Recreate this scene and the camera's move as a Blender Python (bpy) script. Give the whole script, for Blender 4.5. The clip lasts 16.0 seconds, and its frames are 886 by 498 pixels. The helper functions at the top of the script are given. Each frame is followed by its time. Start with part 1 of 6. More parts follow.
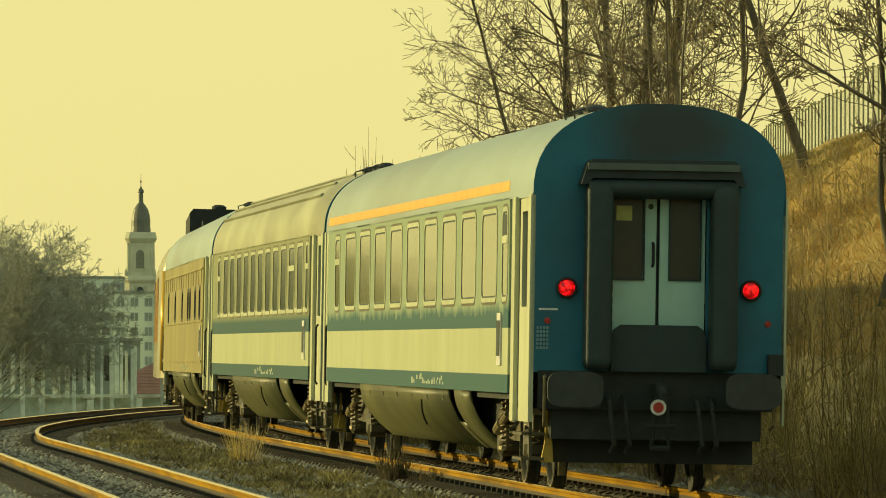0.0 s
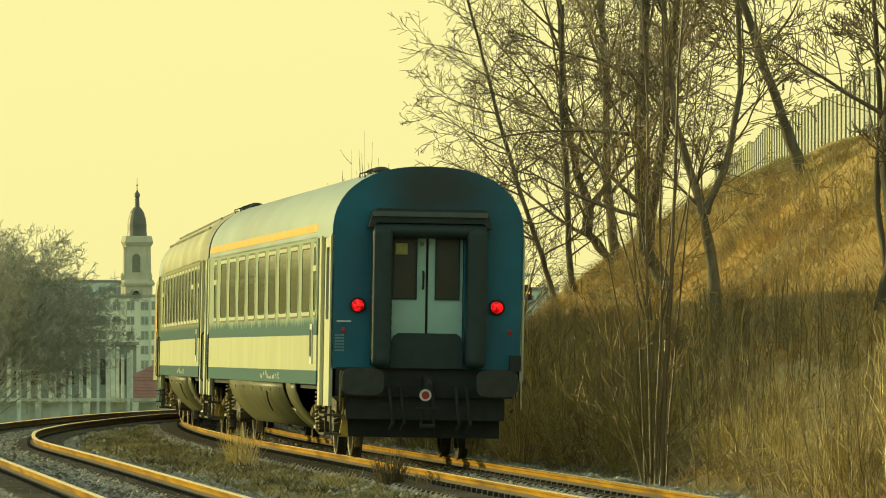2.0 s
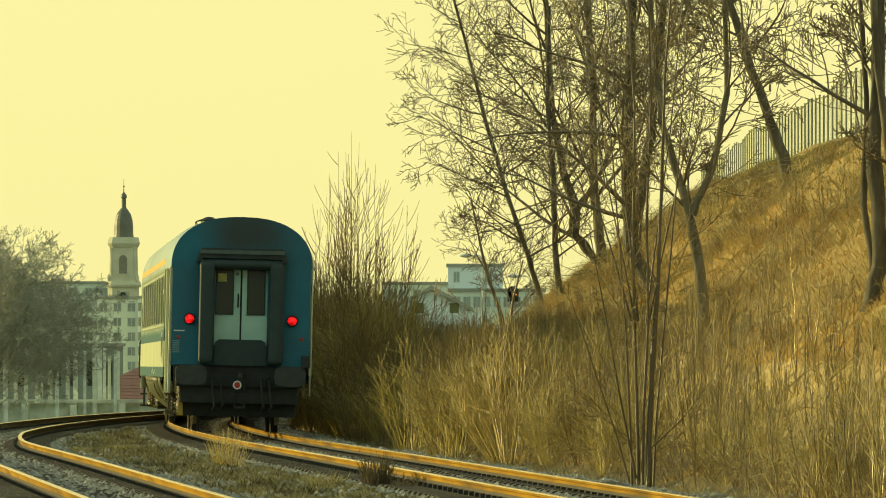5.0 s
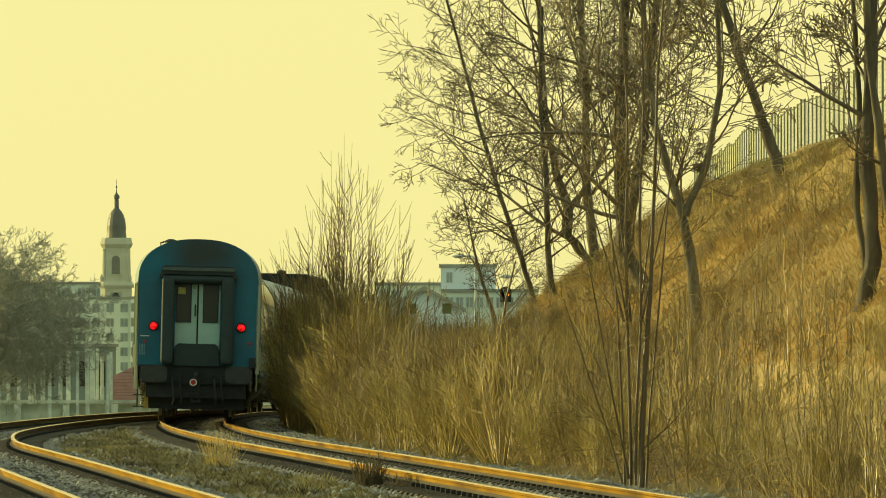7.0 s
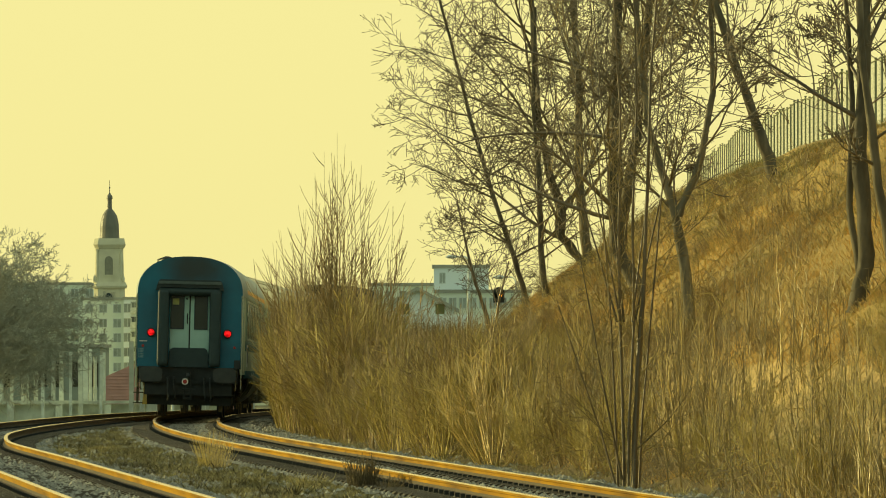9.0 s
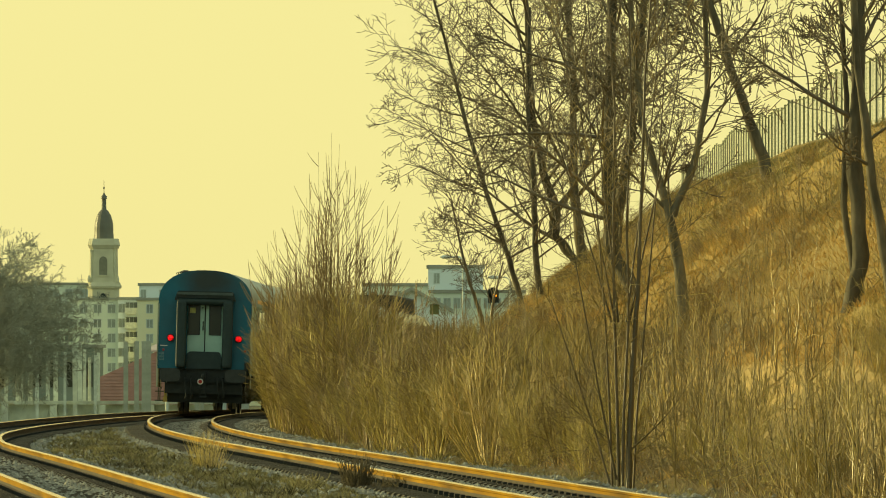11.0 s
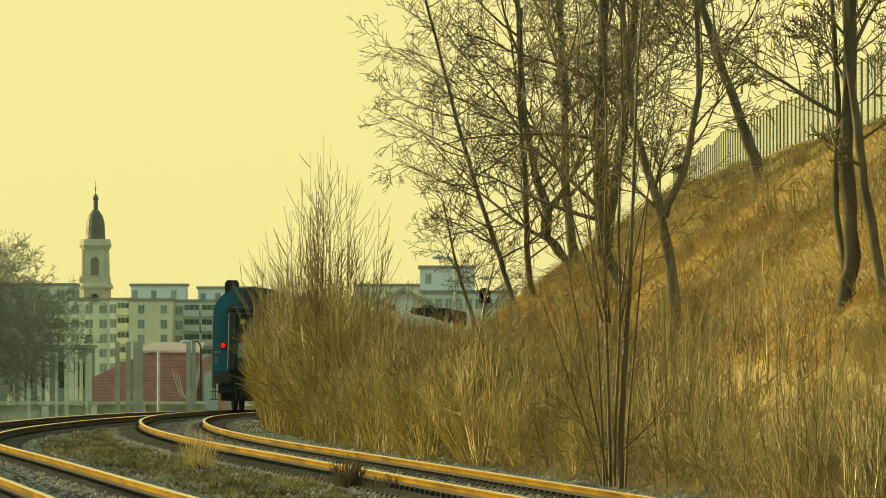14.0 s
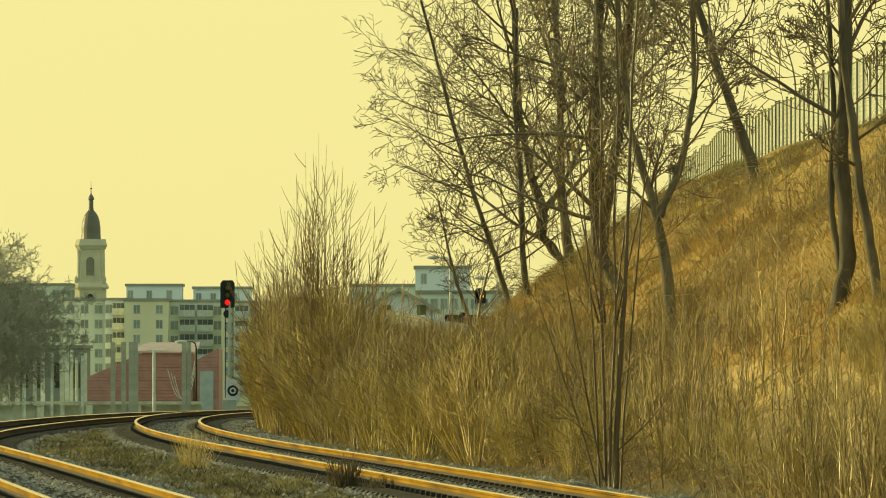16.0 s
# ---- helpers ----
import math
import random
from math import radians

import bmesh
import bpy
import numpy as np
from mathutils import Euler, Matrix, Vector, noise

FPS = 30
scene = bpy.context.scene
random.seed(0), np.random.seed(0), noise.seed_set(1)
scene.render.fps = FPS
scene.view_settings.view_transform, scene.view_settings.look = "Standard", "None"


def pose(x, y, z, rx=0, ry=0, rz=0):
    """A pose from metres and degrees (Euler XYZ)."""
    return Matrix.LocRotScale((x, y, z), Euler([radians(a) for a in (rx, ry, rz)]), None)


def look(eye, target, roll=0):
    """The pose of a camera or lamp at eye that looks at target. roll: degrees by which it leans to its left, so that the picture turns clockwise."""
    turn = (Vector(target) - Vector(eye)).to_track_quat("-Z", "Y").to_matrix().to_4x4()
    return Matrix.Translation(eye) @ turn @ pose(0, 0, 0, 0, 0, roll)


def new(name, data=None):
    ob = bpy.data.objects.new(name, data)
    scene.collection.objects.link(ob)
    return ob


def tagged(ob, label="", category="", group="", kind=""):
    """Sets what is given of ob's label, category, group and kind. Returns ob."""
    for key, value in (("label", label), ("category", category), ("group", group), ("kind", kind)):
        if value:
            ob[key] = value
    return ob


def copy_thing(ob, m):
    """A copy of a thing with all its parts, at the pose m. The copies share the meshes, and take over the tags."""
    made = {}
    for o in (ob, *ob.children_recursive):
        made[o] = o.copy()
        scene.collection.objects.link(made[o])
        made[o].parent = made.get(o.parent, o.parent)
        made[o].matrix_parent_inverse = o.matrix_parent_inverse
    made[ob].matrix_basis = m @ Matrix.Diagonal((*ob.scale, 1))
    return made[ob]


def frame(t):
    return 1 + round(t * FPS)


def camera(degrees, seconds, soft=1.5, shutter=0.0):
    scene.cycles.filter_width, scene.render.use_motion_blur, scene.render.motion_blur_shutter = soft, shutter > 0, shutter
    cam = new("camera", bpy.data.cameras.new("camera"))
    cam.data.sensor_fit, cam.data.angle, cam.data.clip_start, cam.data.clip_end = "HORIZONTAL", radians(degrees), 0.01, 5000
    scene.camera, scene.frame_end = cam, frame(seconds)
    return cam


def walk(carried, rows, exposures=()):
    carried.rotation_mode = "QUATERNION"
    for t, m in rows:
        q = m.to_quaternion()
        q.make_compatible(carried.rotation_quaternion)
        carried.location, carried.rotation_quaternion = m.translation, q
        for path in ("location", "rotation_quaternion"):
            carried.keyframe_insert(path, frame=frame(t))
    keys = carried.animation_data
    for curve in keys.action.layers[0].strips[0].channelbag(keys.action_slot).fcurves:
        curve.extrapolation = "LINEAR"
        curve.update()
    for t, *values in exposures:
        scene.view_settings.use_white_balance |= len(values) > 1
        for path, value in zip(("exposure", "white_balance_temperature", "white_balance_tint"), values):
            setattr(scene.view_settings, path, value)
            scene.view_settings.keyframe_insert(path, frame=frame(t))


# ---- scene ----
cam = camera(7.121, 16.0, soft=1.0)
EYE = (0.0, 0.0, 1.56)


def aim(a, b):
    """The camera turned a to the left and b down from its last pose, in units of 1/12.6 mrad."""
    return look(EYE, (-a * 1000 / 12600, 1000, 1.56 + (179 + b) * 1000 / 12600))


walk(cam, [(0.0, aim(88, -12.5)), (0.25, aim(90.5, -11)), (0.5, aim(91, -9)), (1.0, aim(88, -7)), (1.5, aim(86, -6)), (2.0, aim(81.3, -5.7)), (2.5, aim(77, -5.2)),
           (3.0, aim(72.5, -4.5)), (3.5, aim(69, -4)), (4.0, aim(65, -3.8)), (5.2, aim(56.5, -3.3)), (6.5, aim(48, -2.7)), (7.0, aim(45, -2.5)), (7.5, aim(42, -2.2)),
           (8.0, aim(39, -2)), (8.5, aim(36, -1.7)), (9.0, aim(32.7, -1.5)), (10.2, aim(26.5, -1.2)), (11.5, aim(20, -1)), (12.0, aim(17, -0.8)), (12.5, aim(15.3, -0.5)),
           (13.0, aim(13, -0.4)), (13.5, aim(11, -0.3)), (14.0, aim(8, -0.2)), (14.5, aim(6, -0.1)), (15.0, aim(4, 0)), (15.5, aim(2, 0)), (16.0, aim(0, 0))],
     exposures=[(0, -0.08, 8200, 4), (1.5, 0.13, 7600, 4), (4, 0.14, 7600, 4), (7, 0.07, 7800, 4), (12, 0.02, 8000, 4), (16, 0.02, 8100, 4)])

# ---------------------------------------------------------------- sky and sun
SUN_TURN, SUN_HEIGHT = -67.0, 10.5          # degrees right of +y, degrees up
world = bpy.data.worlds.new("hazy_sky")
scene.world = world
world.use_nodes = True
wn, wl = world.node_tree.nodes, world.node_tree.links
sky = wn.new("ShaderNodeTexSky")
sky.sky_type, sky.sun_disc = "NISHITA", False
sky.sun_elevation, sky.sun_rotation = radians(SUN_HEIGHT), radians(SUN_TURN)
sky.dust_density, sky.air_density, sky.ozone_density, sky.altitude = 2.0, 1.0, 1.0, 300
# thick yellow haze, brightest on the sun's side
aim_co = wn.new("ShaderNodeTexCoord")
toward = wn.new("ShaderNodeVectorMath")
toward.operation = "DOT_PRODUCT"
toward.inputs[1].default_value = (-0.42, 0.88, 0.2)
wl.new(aim_co.outputs["Generated"], toward.inputs[0])
side_of_sun = wn.new("ShaderNodeMapRange")
side_of_sun.interpolation_type = "SMOOTHSTEP"
side_of_sun.inputs[1].default_value, side_of_sun.inputs[2].default_value = -0.7, 0.85
wl.new(toward.outputs["Value"], side_of_sun.inputs[0])
haze = wn.new("ShaderNodeMix")
haze.data_type = "RGBA"
haze.inputs[6].default_value, haze.inputs[7].default_value = (0.46, 0.70, 0.66, 1), (0.81, 0.785, 0.38, 1)
wl.new(side_of_sun.outputs[0], haze.inputs[0])
thin = wn.new("ShaderNodeVectorMath")
thin.operation = "SCALE"
thin.inputs["Scale"].default_value = 0.012
wl.new(sky.outputs[0], thin.inputs[0])
# the haze thins to a pale grey-blue towards the zenith
height = wn.new("ShaderNodeSeparateXYZ")
wl.new(aim_co.outputs["Generated"], height.inputs[0])
fade = wn.new("ShaderNodeMapRange")
fade.interpolation_type = "SMOOTHSTEP"
fade.inputs[1].default_value, fade.inputs[2].default_value = 0.06, 0.7
wl.new(height.outputs[2], fade.inputs[0])
lay = wn.new("ShaderNodeMix")
lay.data_type = "RGBA"
lay.inputs[7].default_value = (0.36, 0.47, 0.45, 1)
wl.new(fade.outputs[0], lay.inputs[0]), wl.new(haze.outputs[2], lay.inputs[6])
whole = wn.new("ShaderNodeVectorMath")
wl.new(thin.outputs[0], whole.inputs[0]), wl.new(lay.outputs[2], whole.inputs[1])
wl.new(whole.outputs[0], wn["Background"].inputs[0])
wn["Background"].inputs[1].default_value = 1.0
sun_data = bpy.data.lights.new("sun", "SUN")
sun_data.energy, sun_data.angle, sun_data.color = 3.7, radians(0.8), (1.0, 0.90, 0.46)
sun_lamp = new("sun", sun_data)
sun_lamp.matrix_world = look((-200 * math.sin(radians(-SUN_TURN)), 200 * math.cos(radians(SUN_TURN)), 200 * math.tan(radians(SUN_HEIGHT))), (0, 0, 0))

# ---------------------------------------------------------------- materials
def rgba(c):
    return (c[0], c[1], c[2], 1.0)


def surface(name, c1, c2=None, scale=8.0, fine=90.0, rough=0.8, metal=0.0, bump=0.2, vary=0.12, dirt=None, dirt_amount=0.0, stretch=(1, 1, 1), spec=0.4, relief=0.02):
    """A two-scale noise material: large stains between c1 and c2, fine grain with relief, and a spread from piece to piece."""
    m = bpy.data.materials.new(name)
    m.use_nodes = True
    n, l = m.node_tree.nodes, m.node_tree.links
    b = n["Principled BSDF"]
    c2 = c2 or tuple(v * 0.7 for v in c1)
    co = n.new("ShaderNodeTexCoord")
    mp = n.new("ShaderNodeMapping")
    mp.inputs["Scale"].default_value = stretch
    l.new(co.outputs["Object"], mp.inputs[0])
    big = n.new("ShaderNodeTexNoise")
    big.inputs["Scale"].default_value, big.inputs["Detail"].default_value = scale, 5.0
    small = n.new("ShaderNodeTexNoise")
    small.inputs["Scale"].default_value, small.inputs["Detail"].default_value = fine, 3.0
    l.new(mp.outputs[0], big.inputs[0]), l.new(mp.outputs[0], small.inputs[0])
    ramp = n.new("ShaderNodeMapRange")
    ramp.inputs[1].default_value, ramp.inputs[2].default_value = 0.32, 0.68
    l.new(big.outputs[0], ramp.inputs[0])
    mix = n.new("ShaderNodeMix")
    mix.data_type = "RGBA"
    mix.inputs[6].default_value, mix.inputs[7].default_value = rgba(c1), rgba(c2)
    l.new(ramp.outputs[0], mix.inputs[0])
    last = mix.outputs[2]
    if dirt:
        d = n.new("ShaderNodeTexNoise")
        d.inputs["Scale"].default_value, d.inputs["Detail"].default_value = scale * 0.45, 8.0
        l.new(mp.outputs[0], d.inputs[0])
        r = n.new("ShaderNodeMapRange")
        r.inputs[1].default_value, r.inputs[2].default_value, r.inputs[4].default_value = 0.5, 0.75, dirt_amount
        l.new(d.outputs[0], r.inputs[0])
        md = n.new("ShaderNodeMix")
        md.data_type = "RGBA"
        md.inputs[7].default_value = rgba(dirt)
        l.new(r.outputs[0], md.inputs[0]), l.new(last, md.inputs[6])
        last = md.outputs[2]
    # brightness: fine grain and the piece's own chance
    geo, info = n.new("ShaderNodeNewGeometry"), n.new("ShaderNodeObjectInfo")
    add = n.new("ShaderNodeMath")
    l.new(geo.outputs["Random Per Island"], add.inputs[0]), l.new(info.outputs["Random"], add.inputs[1])
    frac = n.new("ShaderNodeMath")
    frac.operation = "FRACT"
    l.new(add.outputs[0], frac.inputs[0])
    g = n.new("ShaderNodeMath")
    g.operation = "ADD"
    l.new(frac.outputs[0], g.inputs[0]), l.new(small.outputs[0], g.inputs[1])
    v = n.new("ShaderNodeMapRange")
    v.inputs[1].default_value, v.inputs[2].default_value = 0.2, 1.8
    v.inputs[3].default_value, v.inputs[4].default_value = 1.0 - vary, 1.0 + vary
    l.new(g.outputs[0], v.inputs[0])
    hsv = n.new("ShaderNodeHueSaturation")
    l.new(last, hsv.inputs["Color"]), l.new(v.outputs[0], hsv.inputs["Value"])
    l.new(hsv.outputs[0], b.inputs["Base Color"])
    b.inputs["Roughness"].default_value, b.inputs["Metallic"].default_value = rough, metal
    b.inputs["Specular IOR Level"].default_value = spec
    if bump:
        bp = n.new("ShaderNodeBump")
        bp.inputs["Strength"].default_value, bp.inputs["Distance"].default_value = bump, relief
        l.new(small.outputs[0], bp.inputs["Height"]), l.new(bp.outputs[0], b.inputs["Normal"])
    return m


def glow(name, colour, strength):
    m = bpy.data.materials.new(name)
    m.use_nodes = True
    b = m.node_tree.nodes["Principled BSDF"]
    b.inputs["Base Color"].default_value = rgba(colour)
    b.inputs["Emission Color"].default_value = rgba(colour)
    b.inputs["Emission Strength"].default_value = strength
    b.inputs["Roughness"].default_value = 0.3
    return m


def livery(name, cream, teal, top_edge=1.99, ragged=0.10, grime=(0.34, 0.36, 0.22)):
    """Coach side paint: teal band, cream band, worn teal band, cream window strip, streaked by rain."""
    m = surface(name, cream, tuple(v * 0.86 for v in cream), scale=1.3, fine=30, rough=0.62, bump=0.03, vary=0.05, stretch=(1, 1, 0.35), spec=0.15)
    n, l = m.node_tree.nodes, m.node_tree.links
    b = n["Principled BSDF"]
    src = b.inputs["Base Color"].links[0].from_socket
    co, xyz = n.new("ShaderNodeTexCoord"), n.new("ShaderNodeSeparateXYZ")
    l.new(co.outputs["Object"], xyz.inputs[0])
    ns = n.new("ShaderNodeTexNoise")
    ns.inputs["Scale"].default_value, ns.inputs["Detail"].default_value = 2.2, 9.0
    l.new(co.outputs["Object"], ns.inputs[0])
    off = n.new("ShaderNodeMath")
    off.operation = "MULTIPLY_ADD"
    off.inputs[1].default_value, off.inputs[2].default_value = ragged * 4, top_edge - ragged * 2
    l.new(ns.outputs[0], off.inputs[0])

    def test(op, a, val):
        t = n.new("ShaderNodeMath")
        t.operation = op
        l.new(a, t.inputs[0])
        if isinstance(val, float):
            t.inputs[1].default_value = val
        else:
            l.new(val, t.inputs[1])
        return t.outputs[0]

    z = xyz.outputs[2]
    low = test("LESS_THAN", z, 1.205)
    fade = n.new("ShaderNodeMapRange")
    fade.inputs[1].default_value, fade.inputs[2].default_value = -0.02, 0.1
    l.new(test("SUBTRACT", off.outputs[0], z), fade.inputs[0])
    mid = test("MULTIPLY", test("GREATER_THAN", z, 1.70), fade.outputs[0])
    both = test("ADD", low, mid)
    mx = n.new("ShaderNodeMix")
    mx.data_type = "RGBA"
    mx.inputs[7].default_value = rgba(teal)
    strip = n.new("ShaderNodeMix")
    strip.data_type = "RGBA"
    strip.inputs[7].default_value = rgba(grime)
    ns2 = n.new("ShaderNodeTexNoise")
    ns2.inputs["Scale"].default_value, ns2.inputs["Detail"].default_value = 1.4, 6.0
    l.new(co.outputs["Object"], ns2.inputs[0])
    fog = test("MULTIPLY", test("GREATER_THAN", z, 1.86), test("MULTIPLY_ADD", ns2.outputs[0], 1.1))
    l.new(fog, strip.inputs[0]), l.new(src, strip.inputs[6]), l.new(strip.outputs[2], mx.inputs[6])
    l.new(both, mx.inputs[0]), l.new(mx.outputs[2], b.inputs["Base Color"])
    return m


M_CREAM = surface("cream_paint", (0.53, 0.54, 0.345), (0.43, 0.435, 0.28), 1.5, 40, 0.6, bump=0.03, vary=0.05, stretch=(1, 1, 0.4))
M_SIDE = livery("coach_livery", (0.475, 0.495, 0.31), (0.040, 0.112, 0.112), 1.95, 0.085, (0.27, 0.34, 0.23))
M_SIDE_OLD = livery("worn_coach_livery", (0.465, 0.485, 0.30), (0.038, 0.098, 0.095), 1.97, 0.008, (0.26, 0.27, 0.15))
M_ROOF = surface("roof_paint", (0.34, 0.425, 0.39), (0.265, 0.33, 0.30), 0.8, 25, 0.5, bump=0.05, vary=0.06, dirt=(0.22, 0.2, 0.15), dirt_amount=0.5, stretch=(1, 0.3, 1))
M_ROOF_OLD = surface("roof_tarnished", (0.45, 0.45, 0.28), (0.22, 0.215, 0.12), 1.2, 25, 0.3, metal=0.35, bump=0.08, vary=0.08, dirt=(0.14, 0.12, 0.08), dirt_amount=0.6, stretch=(1, 0.25, 1))
M_ORANGE = surface("orange_stripe", (0.85, 0.42, 0.06), (0.75, 0.36, 0.06), 3, 40, 0.45, bump=0.02, vary=0.04)
M_TEAL = surface("teal_paint", (0.005, 0.15, 0.215), (0.004, 0.108, 0.158), 1.6, 40, 0.5, bump=0.04, vary=0.06, dirt=(0.05, 0.055, 0.05), dirt_amount=0.35)
# Sooty black, also used to paint the shade in openings and recesses.
M_SOOT_SHADE = surface("soot_and_shade_black", (0.03, 0.045, 0.042), (0.02, 0.03, 0.028), 2.5, 50, 0.7, bump=0.08)
M_RUBBER = surface("black_rubber", (0.018, 0.038, 0.037), (0.025, 0.046, 0.044), 6, 80, 0.62, bump=0.15, vary=0.2)
M_DARK = surface("dirty_black_steel", (0.019, 0.025, 0.023), (0.03, 0.034, 0.029), 5, 60, 0.75, bump=0.25, vary=0.25)
M_BUFFER = surface("greased_buffer_steel", (0.035, 0.04, 0.036), (0.05, 0.055, 0.048), 5, 60, 0.55, metal=0.3, bump=0.1)
M_HOOD = surface("worn_hood_plate", (0.085, 0.115, 0.10), (0.055, 0.08, 0.07), 3, 60, 0.5, bump=0.08)
M_DOOR = surface("grey_door_paint", (0.43, 0.66, 0.55), (0.36, 0.56, 0.46), 2, 50, 0.5, bump=0.03, vary=0.05, dirt=(0.15, 0.16, 0.13), dirt_amount=0.4)
M_UNDER = surface("dusty_underframe", (0.10, 0.085, 0.04), (0.055, 0.047, 0.024), 1.2, 50, 0.5, bump=0.15, vary=0.12, dirt=(0.06, 0.05, 0.03), dirt_amount=0.6)
M_SPRING = surface("dusty_spring_steel", (0.27, 0.21, 0.10), (0.12, 0.095, 0.045), 8, 60, 0.45, metal=0.3, bump=0.15)
M_TYRE = surface("bright_tyre_steel", (0.55, 0.46, 0.28), (0.4, 0.33, 0.2), 8, 60, 0.32, metal=0.9, bump=0.05)
M_ALU = surface("window_frame_metal", (0.53, 0.55, 0.36), (0.43, 0.45, 0.3), 4, 50, 0.6, bump=0.03, spec=0.2)
M_WHITE = surface("white_marking", (0.75, 0.74, 0.66), None, 10, 80, 0.5, bump=0.02)
M_RED = surface("red_enamel", (0.45, 0.03, 0.02), None, 10, 80, 0.35, bump=0.02)
M_BEIGE = surface("beige_coach_paint", (0.33, 0.275, 0.09), (0.23, 0.19, 0.06), 1.2, 40, 0.5, bump=0.04, vary=0.06, dirt=(0.2, 0.14, 0.06), dirt_amount=0.4, stretch=(1, 1, 0.4))
M_TAIL = glow("lit_red_tail_lamp", (0.8, 0.006, 0.012), 1.0)
_n, _l = M_TAIL.node_tree.nodes, M_TAIL.node_tree.links
_v, _c, _r = _n.new("ShaderNodeTexVoronoi"), _n.new("ShaderNodeTexCoord"), _n.new("ShaderNodeMapRange")
_v.inputs["Scale"].default_value = 22
_r.inputs[1].default_value, _r.inputs[2].default_value, _r.inputs[3].default_value, _r.inputs[4].default_value = 0.05, 0.7, 2.2, 0.16
_l.new(_c.outputs["Object"], _v.inputs["Vector"]), _l.new(_v.outputs["Distance"], _r.inputs[0]), _l.new(_r.outputs[0], _n["Principled BSDF"].inputs["Emission Strength"])
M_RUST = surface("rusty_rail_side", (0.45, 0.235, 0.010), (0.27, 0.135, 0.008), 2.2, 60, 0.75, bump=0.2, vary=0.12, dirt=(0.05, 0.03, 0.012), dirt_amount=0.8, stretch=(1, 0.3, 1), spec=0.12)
# Grime on web and foot; also paints the shade on the right faces.
M_WEB_SHADE = surface("shaded_grimy_rail_web", (0.075, 0.05, 0.022), (0.04, 0.028, 0.014), 3, 60, 0.7, bump=0.2, vary=0.12, dirt=(0.05, 0.03, 0.016), dirt_amount=0.7)
M_HEAD = surface("polished_rail_head", (0.82, 0.60, 0.30), (0.66, 0.45, 0.2), 6, 60, 0.24, metal=0.95, bump=0.03, vary=0.05)
M_SLEEPER = surface("oily_sleeper", (0.10, 0.085, 0.055), (0.06, 0.05, 0.035), 5, 60, 0.85, bump=0.35, vary=0.25)
M_STONE = surface("grey_ballast_stone", (0.38, 0.37, 0.30), (0.20, 0.195, 0.16), 5, 40, 0.85, bump=0.2, vary=0.45)
M_EARTH = surface("ballast_and_soil", (0.24, 0.22, 0.155), (0.11, 0.10, 0.068), 5.0, 24, 0.95, bump=1.0, vary=0.4, dirt=(0.12, 0.13, 0.06), dirt_amount=0.6, relief=0.05)
M_GRASS = surface("dry_golden_grass", (0.68, 0.42, 0.125), (0.38, 0.225, 0.066), 0.5, 20, 0.75, bump=0.0, vary=0.5, stretch=(1, 0.2, 1), dirt=(0.16, 0.115, 0.05), dirt_amount=0.6)
M_GRASS_OLIVE = surface("olive_hill_grass", (0.30, 0.26, 0.09), (0.19, 0.17, 0.06), 0.5, 20, 0.75, bump=0.0, vary=0.45, stretch=(1, 0.2, 1))
M_GRASS_DULL = surface("dull_winter_grass", (0.40, 0.335, 0.14), (0.17, 0.15, 0.065), 0.5, 20, 0.8, bump=0.0, vary=0.45)
M_WEED = surface("rotting_weed", (0.11, 0.085, 0.04), (0.05, 0.042, 0.022), 0.8, 20, 0.85, bump=0.0, vary=0.5)
M_BARK = surface("grey_brown_bark", (0.19, 0.16, 0.10), (0.065, 0.055, 0.034), 3, 14, 0.85, bump=0.8, vary=0.45, stretch=(1, 1, 0.35), relief=0.02)
# Paler than the slope: sunlight on the shelf is put into the straw colour.
M_BENCH = surface("sunlit_pale_straw", (0.72, 0.495, 0.19), (0.43, 0.295, 0.11), 0.8, 14, 0.9, bump=1.0, vary=0.3, stretch=(1, 0.25, 1), dirt=(0.2, 0.14, 0.05), dirt_amount=0.6, relief=0.03)
M_TWIG = surface("dark_twig_bark", (0.18, 0.13, 0.062), (0.09, 0.066, 0.033), 3, 45, 0.45, bump=0.1, vary=0.3, spec=0.6)
M_STEM = surface("golden_shrub_stem", (0.54, 0.405, 0.105), (0.22, 0.165, 0.045), 0.6, 30, 0.5, bump=0.05, vary=0.7, spec=0.5)
M_STEM_PALE = surface("bright_golden_stem", (0.56, 0.385, 0.095), (0.32, 0.215, 0.055), 0.8, 30, 0.4, bump=0.05, vary=0.4, spec=0.8)
M_YOUNG = surface("smooth_young_bark", (0.15, 0.10, 0.042), (0.065, 0.045, 0.02), 1.5, 30, 0.45, bump=0.1, vary=0.35, spec=0.6, stretch=(1, 1, 0.3))
M_SAPLING = surface("dark_sapling_bark", (0.33, 0.235, 0.075), (0.11, 0.076, 0.028), 0.6, 30, 0.5, bump=0.05, vary=0.6, spec=0.4)
M_STEM_DARK = surface("brown_shrub_stem", (0.33, 0.22, 0.072), (0.13, 0.086, 0.03), 0.6, 30, 0.5, bump=0.05, vary=0.5, spec=0.5)


def glass_pane(name, tint, rough=0.06):
    m = surface(name, tint, tuple(v * 0.8 for v in tint), 0.7, 30, rough, bump=0.004, vary=0.1, spec=0.35)
    m.node_tree.nodes["Principled BSDF"].inputs["Coat Weight"].default_value = 0.12
    m.node_tree.nodes["Principled BSDF"].inputs["Specular Tint"].default_value = (1.0, 0.92, 0.62, 1.0)
    m.node_tree.nodes["Principled BSDF"].inputs["Coat Roughness"].default_value = 0.03
    return m


